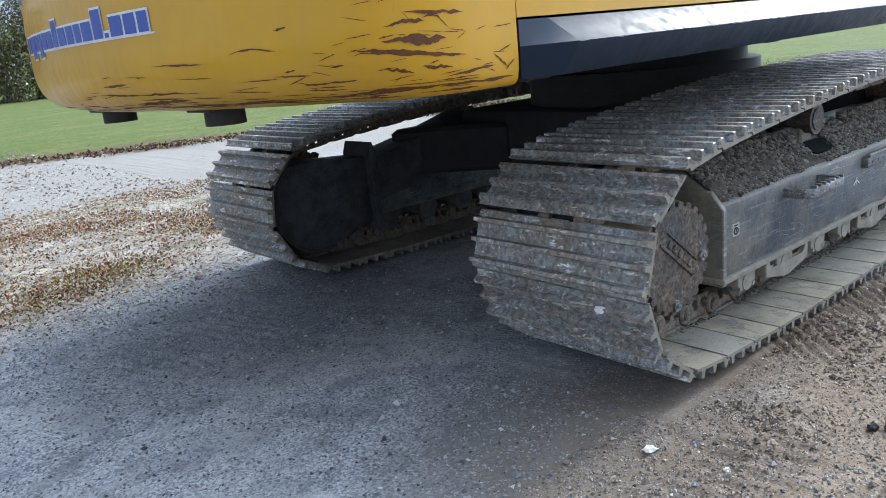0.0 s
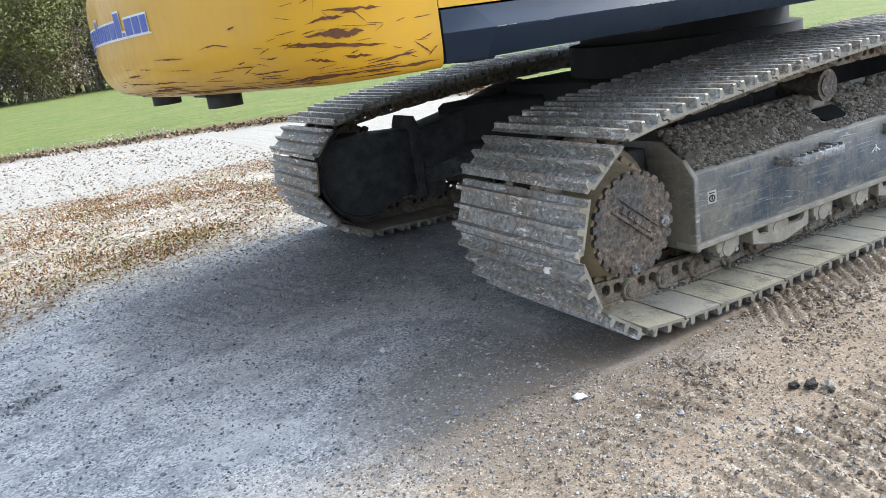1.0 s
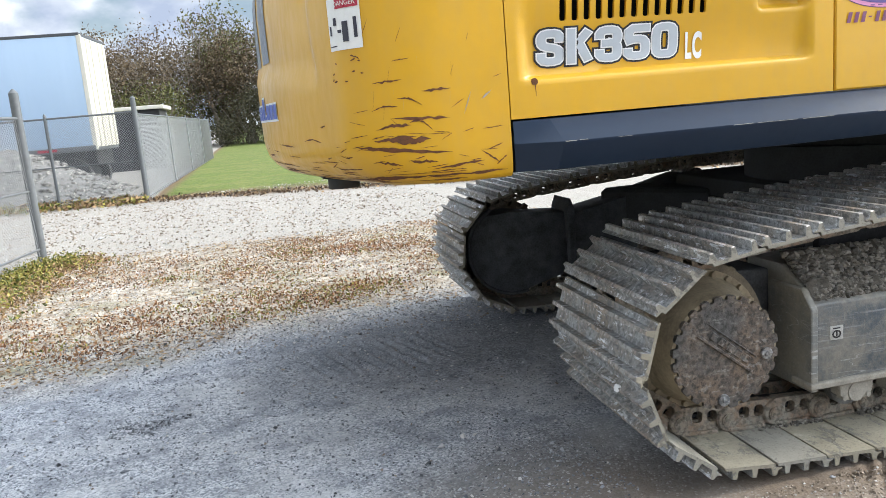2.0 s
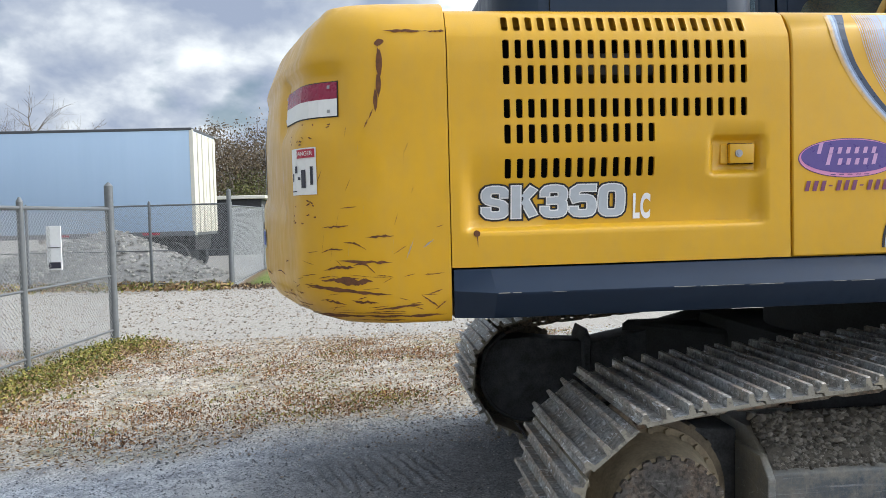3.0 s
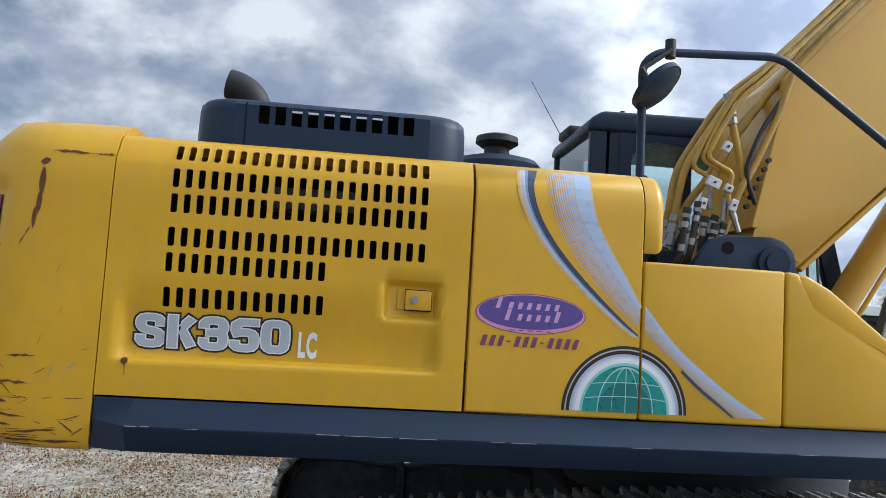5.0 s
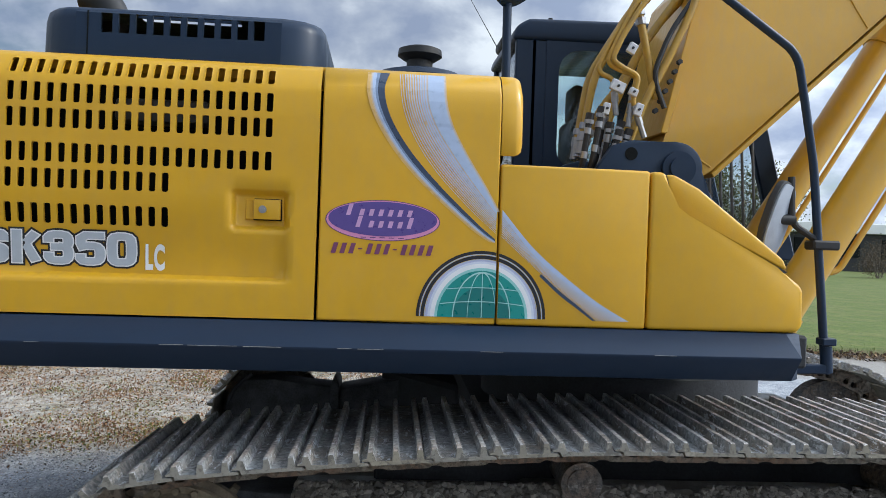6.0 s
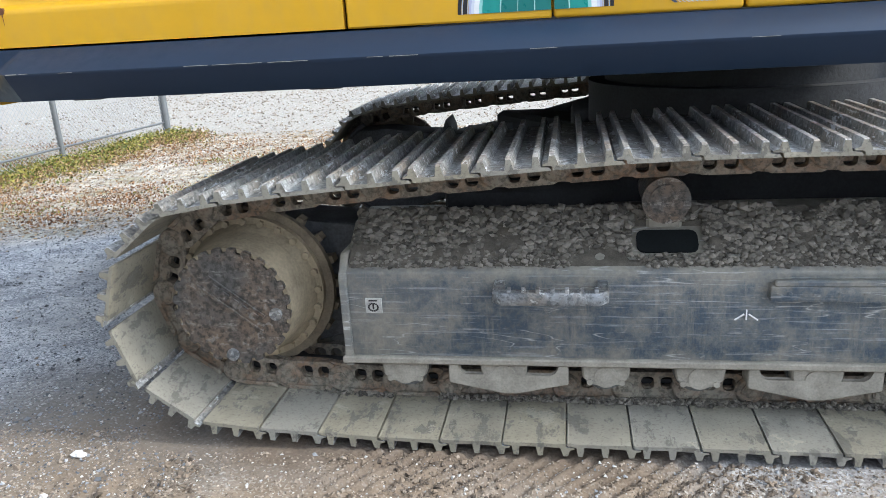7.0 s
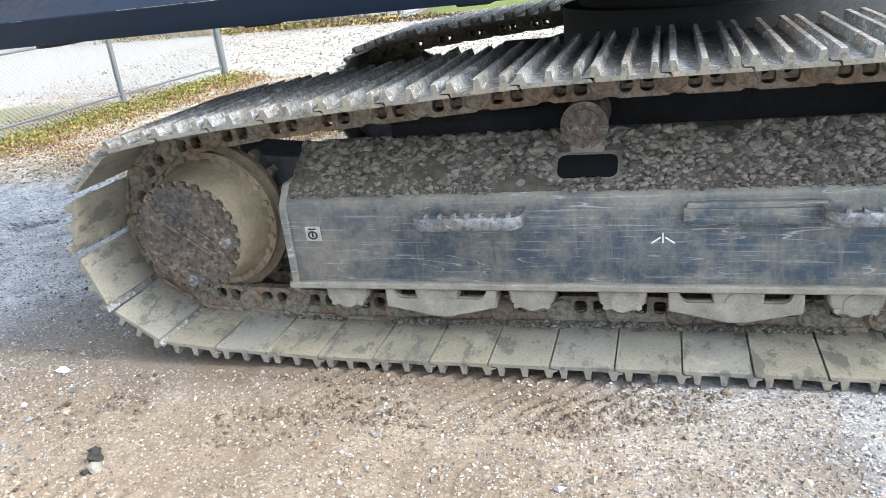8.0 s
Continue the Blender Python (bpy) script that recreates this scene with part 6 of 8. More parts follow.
def stripes(d2, d3):
    y = SIDE - 0.0015
    # dark swoop with a pale blue rim, then a fan of thin lines, then the broad silver swoop
    darkL = [(3.212, 2.335), (3.213, 2.242), (3.252, 2.141), (3.337, 2.017), (3.457, 1.895), (3.603, 1.772), (3.675, 1.725)]
    darkR = [(3.272, 2.335), (3.254, 2.262), (3.282, 2.160), (3.360, 2.040), (3.474, 1.916), (3.612, 1.788), (3.675, 1.737)]
    for k, (u, v, m) in enumerate(((0.0, 0.22, "stripe_pale"), (0.22, 0.42, "stripe_mid"), (0.42, 1.0, "stripe_dark"))):
        a = [(p[0] + (q[0] - p[0]) * u, p[1] + (q[1] - p[1]) * u) for p, q in zip(darkL, darkR)]
        b = [(p[0] + (q[0] - p[0]) * v, p[1] + (q[1] - p[1]) * v) for p, q in zip(darkL, darkR)]
        side_film("stripe", a, b, y, M[m], d2, "slate-blue swoop with a pale rim")
    paleL = [(3.412, 2.335), (3.415, 2.230), (3.449, 2.138), (3.523, 2.025), (3.609, 1.912), (3.678, 1.826)]
    paleR = [(3.470, 2.335), (3.473, 2.240), (3.497, 2.150), (3.556, 2.040), (3.628, 1.928), (3.680, 1.838)]
    fanL = [(3.303, 2.335), (3.317, 2.210), (3.366, 2.090), (3.452, 1.968), (3.573, 1.845), (3.676, 1.755)]
    side_film("stripe", paleL, paleR, y, M["stripe_pale"], d2, "pale silver-blue swoop")
    fade_film(fanL, paleL, y + 0.0005, d2, 8, 0.0, 0.62)
    fade_film([(a - 0.020, b) for a, b in darkL], darkL, y + 0.0005, d2, 4, 0.1, 0.75)
    fade_film(paleR, [(a + 0.009, b) for a, b in paleR], y + 0.0005, d2, 3, 0.7, 0.15)
    for k in range(11):
        u = (k + 0.6) / 11.6
        w = 0.016 + 0.042 * u
        a = [(p[0] + (q[0] - p[0]) * (u - w / 2), p[1] + (q[1] - p[1]) * (u - w / 2)) for p, q in zip(fanL, paleL)]
        b = [(p[0] + (q[0] - p[0]) * (u + w / 2), p[1] + (q[1] - p[1]) * (u + w / 2)) for p, q in zip(fanL, paleL)]
        side_film("stripe_line", a, b, y, M["stripe_pale"], d2)
    fallR = [(3.699, 1.846), (3.819, 1.709), (3.942, 1.606), (4.067, 1.515), (4.188, 1.447)]
    fall = [(3.699, 1.824), (3.820, 1.683), (3.943, 1.583), (4.067, 1.498), (4.180, 1.447)]
    low = [(3.699, 1.742), (3.821, 1.638), (3.945, 1.535), (4.030, 1.472), (4.058, 1.447)]
    side_film("stripe", fall, fallR, y, M["stripe_pale"], d3, "pale silver-blue swoop")
    fade_film(low, fall, y + 0.0005, d3, 8, 0.0, 0.6)
    for k in range(9):
        u = (k + 0.8) / 9.6
        w = 0.022 + 0.045 * u
        a = [(p[0] + (q[0] - p[0]) * (u - w / 2), p[1] + (q[1] - p[1]) * (u - w / 2)) for p, q in zip(low, fall)]
        b = [(p[0] + (q[0] - p[0]) * (u + w / 2), p[1] + (q[1] - p[1]) * (u + w / 2)) for p, q in zip(low, fall)]
        side_film("stripe_line", a, b, y, M["stripe_pale"], d3)
    side_film("stripe", [(3.845, 1.606), (3.92, 1.540), (3.99, 1.490), (4.050, 1.447)], [(3.85, 1.616), (3.925, 1.552), (3.995, 1.500), (4.062, 1.447)], y, M["stripe_dark"], d3)
    # globe, cut by the seam
    cx, cz = 3.633, 1.448

    def arc(r, par):
        cut = (3.683 if par is d2 else 3.693) - cx
        a = math.degrees(math.acos(min(1.0, cut / r)))
        return (a, 180) if par is d2 else (0, a)

    def dome(name, rx, rz, mat, yy, par, label=""):
        x0, x1 = (cx - rx, 3.683) if par is d2 else (3.693, cx + rx)
        vs, fs = [], []
        n = 24
        for k in range(n + 1):
            t = k / n
            x = x0 + (x1 - x0) * (1 - math.cos(math.pi * t)) / 2
            vs += [(x, yy, cz), (x, yy, cz + rz * math.sqrt(max(0.0, 1 - ((x - cx) / rx) ** 2)))]
        for k in range(n):
            fs.append((2 * k, 2 * k + 2, 2 * k + 3, 2 * k + 1))
        raw(name, vs, fs, mat, par, label)

    for par in (d2, d3):
        for r, w, mat in ((0.239, 0.955, "black"), (0.227, 0.985, "silver"), (0.2225, 0.945, "black"), (0.209, 0.985, "silver")):
            a0, a1 = arc(r, par)
            disc_film("globe_ring", cx, cz, r, r * 1.025, a0, a1, y, M[mat], par, "dark ring of the globe emblem", w)
        dome("globe_halo", 0.205, 0.213, M["halo"], y + 0.0003, par, "pale halo of the globe emblem")
        dome("globe_halo", 0.197, 0.206, M["halo_pale"], y - 0.0001, par)
        dome("globe_halo", 0.188, 0.198, M["white"], y - 0.0005, par)
        dome("globe_halo", 0.172, 0.182, M["glow"], y - 0.0013, par)
        dome("globe", 0.162, 0.172, M["teal"], y - 0.0022, par, "teal globe emblem with pale grid")
        dome("globe_shade", 0.105, 0.112, M["deep_teal"], y - 0.0031, par)
        for k in (0.33, 0.67):
            r = 0.160 * k
            cut = 3.683 - cx
            if par is d2:
                a0 = math.degrees(math.acos(cut / r)) if r > cut else 0.0
                disc_film("globe_line", cx, cz, r, 0.168, a0, 180, y - 0.0042 - 0.0004 * k, M["globe_line"], par, inner=0.965)
            elif r > cut + 0.01:
                disc_film("globe_line", cx, cz, r, 0.168, 0, math.degrees(math.acos((3.693 - cx) / r)), y - 0.0042 - 0.0004 * k, M["globe_line"], par, inner=0.965)
        if par is d2:
            raw("globe_line", [(cx - 0.0015, y - 0.0050, cz), (cx + 0.0015, y - 0.0050, cz), (cx + 0.0015, y - 0.0050, cz + 0.168), (cx - 0.0015, y - 0.0050, cz + 0.168)], [(0, 1, 2, 3)], M["globe_line"], par)
        for k in (0.28, 0.58):
            x0, x1 = (cx - 0.160 * math.sqrt(1 - k * k), 3.683) if par is d2 else (3.693, cx + 0.160 * math.sqrt(1 - k * k))
            zz = cz + 0.170 * k
            vs, fs = [], []
            for q in range(9):
                x = x0 + (x1 - x0) * q / 8
                bend = 0.012 * (1 - ((x - cx) / 0.16) ** 2)
                vs += [(x, y - 0.0055, zz + bend - 0.002), (x, y - 0.0055, zz + bend + 0.001)]
            fs = [(2 * q, 2 * q + 2, 2 * q + 3, 2 * q + 1) for q in range(8)]
            raw("globe_line", vs, fs, M["globe_line"], par)
    # dealer's oval, lettering as plain bars
    ov = disc_film("dealer_oval", 3.264, 1.790, 0.207, 0.074, 0, 360, y, M["oval_line"], d2, "purple oval dealer sticker with pink rim", 0.0, 48)
    disc_film("oval_rim", 3.264, 1.790, 0.2035, 0.0715, 0, 360, y - 0.0008, M["oval_rim"], ov, n=48)
    disc_film("oval_field", 3.264, 1.7955, 0.1965, 0.0625, 0, 360, y - 0.0016, M["oval"], ov, n=48)

    def bar(x0, x1, z0, z1, mat, par, slant=0.28):
        k = slant * (z1 - z0)
        raw("lettering_bar", [(x0, y - 0.0026, z0), (x1, y - 0.0026, z0), (x1 + k, y - 0.0026, z1), (x0 + k, y - 0.0026, z1)], [(0, 1, 2, 3)], mat, par)

    for x, n, z, tall in ((3.130, 7, 1.806, (0,)), (3.165, 6, 1.764, (0, 5))):
        for k in range(n):
            u = x + k * 0.0345 + (0.012 if k else 0.0)
            h = 0.040 if k in tall else 0.024
            bar(u, u + 0.0155, z, z + h, M["oval_text"], ov)
    for k in range(5):
        bar(3.185 + 0.034 * k, 3.205 + 0.034 * k, 1.7265, 1.7295, M["oval_line"], ov, 0.0)
    for k in range(12):
        x = 3.080 + k * 0.0312
        if k in (3, 7):
            bar(x + 0.003, x + 0.018, 1.684, 1.689, M["maroon"], d2)
        else:
            bar(x, x + 0.0165, 1.668, 1.706, M["maroon"], d2)


for nm, col, r in (("red", (0.42, 0.012, 0.045), 0.35), ("ink", (0.03, 0.03, 0.05), 0.5), ("blue", (0.06, 0.10, 0.42), 0.45), ("maker", (0.16, 0.17, 0.19), 0.4), ("stripe_dark", (0.035, 0.055, 0.10), 0.35), ("stripe_pale", (0.42, 0.51, 0.68), 0.35), ("teal", (0.012, 0.26, 0.23), 0.35), ("globe_line", (0.35, 0.62, 0.60), 0.4), ("oval", (0.10, 0.065, 0.26), 0.35), ("oval_rim", (0.68, 0.27, 0.47), 0.4), ("oval_line", (0.10, 0.045, 0.16), 0.4), ("oval_text", (0.56, 0.33, 0.56), 0.4), ("maroon", (0.17, 0.045, 0.11), 0.4), ("cast", (0.07, 0.075, 0.085), 0.5), ("redgel", (0.26, 0.010, 0.05), 0.3), ("halo", (0.45, 0.48, 0.66), 0.4), ("stripe_mid", (0.20, 0.27, 0.40), 0.35), ("glow", (0.28, 0.58, 0.56), 0.4), ("halo_pale", (0.62, 0.66, 0.76), 0.4), ("deep_teal", (0.006, 0.16, 0.15), 0.35)):
    M[nm] = plain(nm + "_vinyl", col, r, 0, 0.07, 40)

house()


# boom, hoses, cab, rail
def boom_and_cab():
    y0, y1 = 2.72, 3.44
    bm = bmesh.new()
    prism(bm, [(4.66, 2.06), (4.70, 2.20), (4.735, 2.33), (4.93, 3.165), (5.12, 3.37), (6.5, 4.75), (7.2, 4.75), (7.05, 4.09), (6.03, 3.12), (5.43, 2.56), (4.99, 2.145), (4.82, 2.03)], "y", y0, y1, 0.012, 2)
    boom = part("boom", bm, M["boom"], EX, "dusty yellow boom rising forward")
    bm = bmesh.new()
    prism(bm, [(4.70, 2.33), (4.735, 2.33), (4.945, 3.165), (5.13, 3.365), (6.5, 4.745), (6.46, 4.80), (5.08, 3.40), (4.90, 3.19)], "y", y0 - 0.03, y1 + 0.03, 0.004, 1)
    part("top_flange", bm, M["boom"], boom)
    bm = bmesh.new()
    prism(bm, [(4.985, 2.13), (5.43, 2.545), (6.03, 3.105), (7.05, 4.075), (7.06, 4.06), (6.04, 3.085), (5.44, 2.525), (5.0, 2.11)], "y", y0 - 0.02, y1 + 0.02, 0.003, 1)
    part("lower_flange", bm, M["boom"], boom)
    bm = bmesh.new()
    pipe(bm, [(5.545, y0 - 0.002, 3.40), (5.62, y0 - 0.002, 3.25), (5.83, y0 - 0.002, 2.95)], 0.005, 6)
    pipe(bm, [(4.80, y0 - 0.002, 2.28), (4.985, y0 - 0.002, 2.165)], 0.005, 6)
    part("weld_seam", bm, M["boom"], boom)
    for k in range(6):
        bm = bmesh.new()
        rod(bm, (4.66 + 0.024 * k, y0 - 0.028, 2.44 + 0.052 * k), (4.66 + 0.024 * k, y0 - 0.055, 2.44 + 0.052 * k), 0.014, 6)
        part("bolt", bm, M["dark"], boom)
    # foot bracket with its pin
    for ya, yb in ((2.54, 2.60), (3.56, 3.62)):
        bm = bmesh.new()
        out = [(4.27, 1.55), (4.30, 2.08), (4.40, 2.235), (4.50, 2.265), (4.66, 2.262)]
        out += [(4.735 + 0.135 * math.cos(radians(a)), 2.13 + 0.135 * math.sin(radians(a))) for a in range(95, -20, -14)]
        out += [(4.93, 1.98), (4.99, 1.55)]
        prism(bm, out, "y", ya, yb, 0.010, 2)
        br = part("boom_bracket", bm, M["slate"], EX, "slate-grey boom foot bracket")
        bm = bmesh.new()
        rod(bm, (4.735, ya - 0.03, 2.13), (4.735, yb, 2.13), 0.085, 30)
        rod(bm, (4.735, ya - 0.045, 2.13), (4.735, ya - 0.02, 2.13), 0.052, 24)
        part("boom_pin", bm, M["slate"], br)
        # black disc instead of a cut hole: the hole's shade put in as colour
        bm = bmesh.new()
        rod(bm, (4.495, ya - 0.004, 2.195), (4.495, yb, 2.195), 0.032, 20)
        part("lifting_hole", bm, M["void"], br)
    # boom cylinders
    for y in (2.585, 3.58):
        bm = bmesh.new()
        dx = 0.0 if y < 3 else 0.13
        a, b = Vector((5.285 + dx, y, 1.34)), Vector((6.44 + dx, y, 3.22))
        u = (b - a).normalized()
        rod(bm, a, b, 0.098, 28)
        rod(bm, b - u * 0.16, b + u * 0.02, 0.112, 28)
        rod(bm, a - u * 0.05, a + u * 0.10, 0.112, 28)
        cyl = part("boom_cylinder", bm, M["boom"], EX, "dusty yellow hydraulic boom cylinder")
        bm = bmesh.new()
        rod(bm, b, b + u * 0.9, 0.052, 20)
        part("piston_rod", bm, M["chrome"], cyl, "chromed piston rod")
        bm = bmesh.new()
        w = Vector((u.z, 0, -u.x))
        pipe(bm, rounded([a + u * 0.35 - w * 0.03, a + u * 0.42 + w * 0.14, b - u * 0.2 + w * 0.14, b - u * 0.08 + w * 0.06], 0.06), 0.017, 10)
        part("oil_pipe", bm, M["boom"], cyl)
    # fan of oil pipes over the boom foot: depth across the boom, radius, line in x and z
    runs = (
        (2.95, 0.020, [(4.32, 2.30), (4.36, 2.59), (4.39, 2.69), (4.50, 2.875), (4.59, 3.025), (4.695, 3.15), (4.915, 3.33), (5.20, 3.60), (6.2, 4.64)]),
        (2.86, 0.021, [(4.33, 2.32), (4.365, 2.56), (4.40, 2.69), (4.47, 2.80), (4.565, 2.95), (4.635, 3.055), (4.745, 3.165), (4.89, 3.285), (5.12, 3.52), (6.2, 4.60)]),
        (2.92, 0.022, [(4.36, 2.30), (4.44, 2.48), (4.535, 2.60), (4.645, 2.80), (4.715, 2.925), (4.83, 3.06), (4.96, 3.205), (5.105, 3.42), (6.2, 4.52)]),
        (2.80, 0.022, [(4.41, 2.26), (4.47, 2.465), (4.53, 2.605), (4.62, 2.805), (4.715, 2.94), (4.815, 3.085), (4.94, 3.23), (5.125, 3.45), (6.2, 4.56)]),
        (2.665, 0.021, [(4.50, 2.20), (4.522, 2.27), (4.603, 2.497), (4.70, 2.677), (4.831, 2.97), (4.895, 3.18), (4.965, 3.27), (5.12, 3.44), (6.2, 4.55)]),
        (2.64, 0.0135, [(4.43, 2.50), (4.422, 2.583), (4.353, 2.61), (4.339, 2.642), (4.395, 2.765), (4.485, 2.92), (4.537, 3.017), (4.645, 3.107), (4.80, 3.23), (5.3, 3.74)]),
        (2.62, 0.0135, [(4.51, 2.44), (4.518, 2.517), (4.539, 2.60), (4.443, 2.628), (4.378, 2.661), (4.425, 2.777), (4.50, 2.93), (4.566, 3.04), (4.673, 3.13), (5.25, 3.70)]),
        (2.60, 0.0135, [(4.545, 2.38), (4.512, 2.468), (4.541, 2.60), (4.473, 2.627), (4.397, 2.672), (4.447, 2.788), (4.524, 2.926), (4.589, 3.018), (4.702, 3.12), (5.25, 3.66)]),
        (2.68, 0.021, [(4.555, 2.95), (4.563, 2.909), (4.583, 2.83), (4.615, 2.70), (4.635, 2.60), (4.66, 2.50)]),
    )
    for y, r, line in runs:
        bm = bmesh.new()
        lift = [(x, y + (0.10 if z > 3.5 else 0.0), z) for x, z in line]
        pipe(bm, rounded(lift, 0.07 if r > 0.015 else 0.035, 5), r, 12)
        tube_ = part("oil_pipe", bm, M["pipe"], EX, "dusty yellow steel oil pipe with bundle shade in its colour" if r > 0.015 else "thin cranked yellow oil pipe")
        p, q = Vector(lift[0]), Vector(lift[1])
        u = (q - p).normalized()
        for a, b, k in ((-0.10, -0.02, 1.15), (-0.03, 0.02, 1.45), (0.035, 0.07, 1.4)):
            bm = bmesh.new()
            rod(bm, p + u * a, p + u * b, r * k, 8)
            part("pipe_fitting", bm, M["chrome"], tube_, "zinc-plated hydraulic fitting")
    for x, z, w, h, tilt in ((4.425, 2.535, 0.075, 0.055, 22), (4.506, 2.51, 0.045, 0.04, 22), (4.536, 2.422, 0.040, 0.065, 18), (4.492, 2.729, 0.045, 0.055, 28), (4.37, 2.42, 0.035, 0.06, 12)):
        bm = bmesh.new()
        box(bm, -w / 2, w / 2, 2.565, 2.59, -h / 2, h / 2, 0.004, 1, Matrix.Translation((x, 0, z)) @ pose(0, 0, 0, 0, tilt, 0))
        clamp = part("pipe_clamp", bm, M["clamp"], EX, "bare zinc pipe clamp")
        bm = bmesh.new()
        rod(bm, (x, 2.568, z), (x, 2.556, z), 0.007, 6)
        part("bolt", bm, M["dark"], clamp)
    # black hoses with zinc ends, crowding up from behind the bracket
    for k, (xa, za, xb, zb) in enumerate(((4.347, 2.40, 4.310, 2.13), (4.403, 2.33, 4.377, 2.13), (4.469, 2.345, 4.409, 2.16), (4.288, 2.365, 4.262, 2.12), (4.50, 2.30, 4.45, 2.12), (4.385, 2.40, 4.345, 2.15), (4.44, 2.29, 4.395, 2.10))):
        y = 2.585 + 0.035 * (k % 3)
        p, q = Vector((xa, y, za)), Vector((xb, y + 0.01, zb))
        u = (p - q).normalized()
        bm = bmesh.new()
        pipe(bm, rounded([p, q, q + Vector((-0.05, 0.12, -0.10)), q + Vector((-0.02, 0.22, -0.22))], 0.05), 0.016, 10)
        hose = part("black_hose", bm, M["dark"], EX, "black hydraulic hose")
        for a, b, r, m in ((0.0, 0.030, 0.022, "dark"), (-0.024, -0.004, 0.024, "chrome"), (-0.075, -0.045 + 0.012 * (k % 3), 0.0195, "chrome"), (-0.20, -0.165, 0.019, "chrome")):
            bm = bmesh.new()
            rod(bm, p + u * a, p + u * b, r, 6 if b > -0.03 else 12)
            part("hose_fitting", bm, M[m], hose, "zinc-plated hose fitting" if m == "chrome" else "")
    bm = bmesh.new()
    pipe(bm, rounded([(4.70, 2.655, 2.45), (4.63, 2.65, 2.62), (4.72, 2.66, 2.85), (4.86, 2.68, 3.06)], 0.08), 0.014, 8)
    part("black_hose", bm, M["dark"], EX, "black hydraulic hose")

    # cab on the far side
    bm = bmesh.new()
    cx0, cx1, cy0, cy1 = 4.10, 5.92, 3.72, 4.72
    box(bm, cx0, 5.20, cy0, cy1, 1.42, 2.22, 0.03, 2)
    box(bm, 5.19, cx1, cy0, cy1, 1.42, 1.70, 0.03, 2)
    body = part("cab_body", bm, M["slate"], EX, "slate-grey operator cab")
    bm = bmesh.new()
    prism(bm, [(cx0 - 0.03, 3.05), (cx0 - 0.005, 3.14), (cx0 + 0.08, 3.195), (5.50, 3.22), (5.66, 3.15), (5.68, 3.05)], "y", cy0 - 0.01, cy1 + 0.01, 0.03, 3)
    part("cab_roof", bm, M["slate"], EX, "slate-grey cab roof")
    for y in (cy0, cy1 - 0.06):
        for line in ([(4.17, 2.2), (4.17, 3.06)], [(4.27, 2.2), (4.27, 3.06)], [(5.16, 2.2), (5.16, 3.06)], [(5.98, 1.68), (5.62, 3.06)]):
            bm = bmesh.new()
            (xa, za), (xb, zb) = line
            w = 0.07
            prism(bm, [(xa - w, za), (xa + w, za), (xb + w, zb), (xb - w, zb)], "y", y + 0.004, y + 0.06, 0.01, 1)
            part("cab_pillar", bm, M["slate"], EX)
    for xa, xb, xc, xd in ((4.34, 5.09, 5.09, 4.34), (5.23, 5.88, 5.55, 5.23)):
        for y in (cy0 + 0.02, cy1 - 0.03):
            bm = bmesh.new()
            zl = 2.21 if xa < 5 else 1.69
            prism(bm, [(xa, zl), (xb, zl), (xc, 3.05), (xd, 3.05)], "y", y, y + 0.006)
            g = part("cab_window", bm, M["glass"], EX, "tinted cab window pane")
            g.visible_shadow = False
    bm = bmesh.new()
    box(bm, cx0 + 0.02, cx0 + 0.026, cy0 + 0.08, cy1 - 0.08, 2.25, 3.04)
    g = part("cab_window", bm, M["glass"], EX, "rear cab window pane")
    g.visible_shadow = False
    bm = bmesh.new()
    holed_plate(bm, [(4.30, 2.205), (5.13, 2.205), (5.13, 3.055), (4.30, 3.055)], [round_hole(4.735, 2.61, 0.70, 0.78, 0.14, 6)], cy0 - 0.002, cy0 + 0.014)
    part("window_frame", bm, M["slate"], EX, "slate window frame with rounded corners")
    for k in range(7):
        bm = bmesh.new()
        x = 5.30 + k * 0.075
        rod(bm, (x, cy0 - 0.02, 1.68), (x - 0.08, cy0 - 0.02, 3.0), 0.010, 8)
        part("guard_bar", bm, M["galv"], EX, "pale steel window guard bar")
    bm = bmesh.new()
    box(bm, 4.55, 4.68, 3.98, 4.42, 2.1, 2.62, 0.05, 3, pose(0, 0, 0, 0, 0, 0))
    box(bm, 4.57, 4.66, 4.08, 4.32, 2.6, 2.86, 0.04, 3)
    box(bm, 4.6, 5.05, 3.95, 4.45, 1.95, 2.12, 0.05, 3)
    part("operator_seat", bm, M["dark"], EX, "dark operator seat seen through the glass")
    bm = bmesh.new()
    box(bm, 5.36, 5.44, 3.80, 4.02, 2.15, 2.42, 0.01, 2, Matrix.Translation((5.4, 3.9, 2.3)) @ pose(0, 0, 0, 0, 25, 0) @ Matrix.Translation((-5.4, -3.9, -2.3)))
    part("monitor", bm, M["dark"], EX, "dark monitor in the cab")
    bm = bmesh.new()
    box(bm, 4.08, 4.26, 4.25, 4.55, 3.14, 3.22, 0.03, 3)
    part("roof_lamp_box", bm, M["dark"], EX)
    bm = bmesh.new()
    rod(bm, (4.33, 3.78, 3.16), (4.33, 3.78, 3.215), 0.016, 12)
    part("roof_stud", bm, M["dark"], EX)
    bm = bmesh.new()
    box(bm, 4.98, 5.30, 3.85, 4.1, 3.17, 3.235, 0.025, 3)
    part("roof_fitting", bm, M["dark"], EX)
    bm = bmesh.new()
    rod(bm, (4.09, 4.48, 3.18), (3.842, 4.50, 3.595), 0.0035, 6, 0.002)
    part("antenna", bm, M["dark"], EX, "thin black whip antenna")

    # grab rail with two mirrors
    bm = bmesh.new()
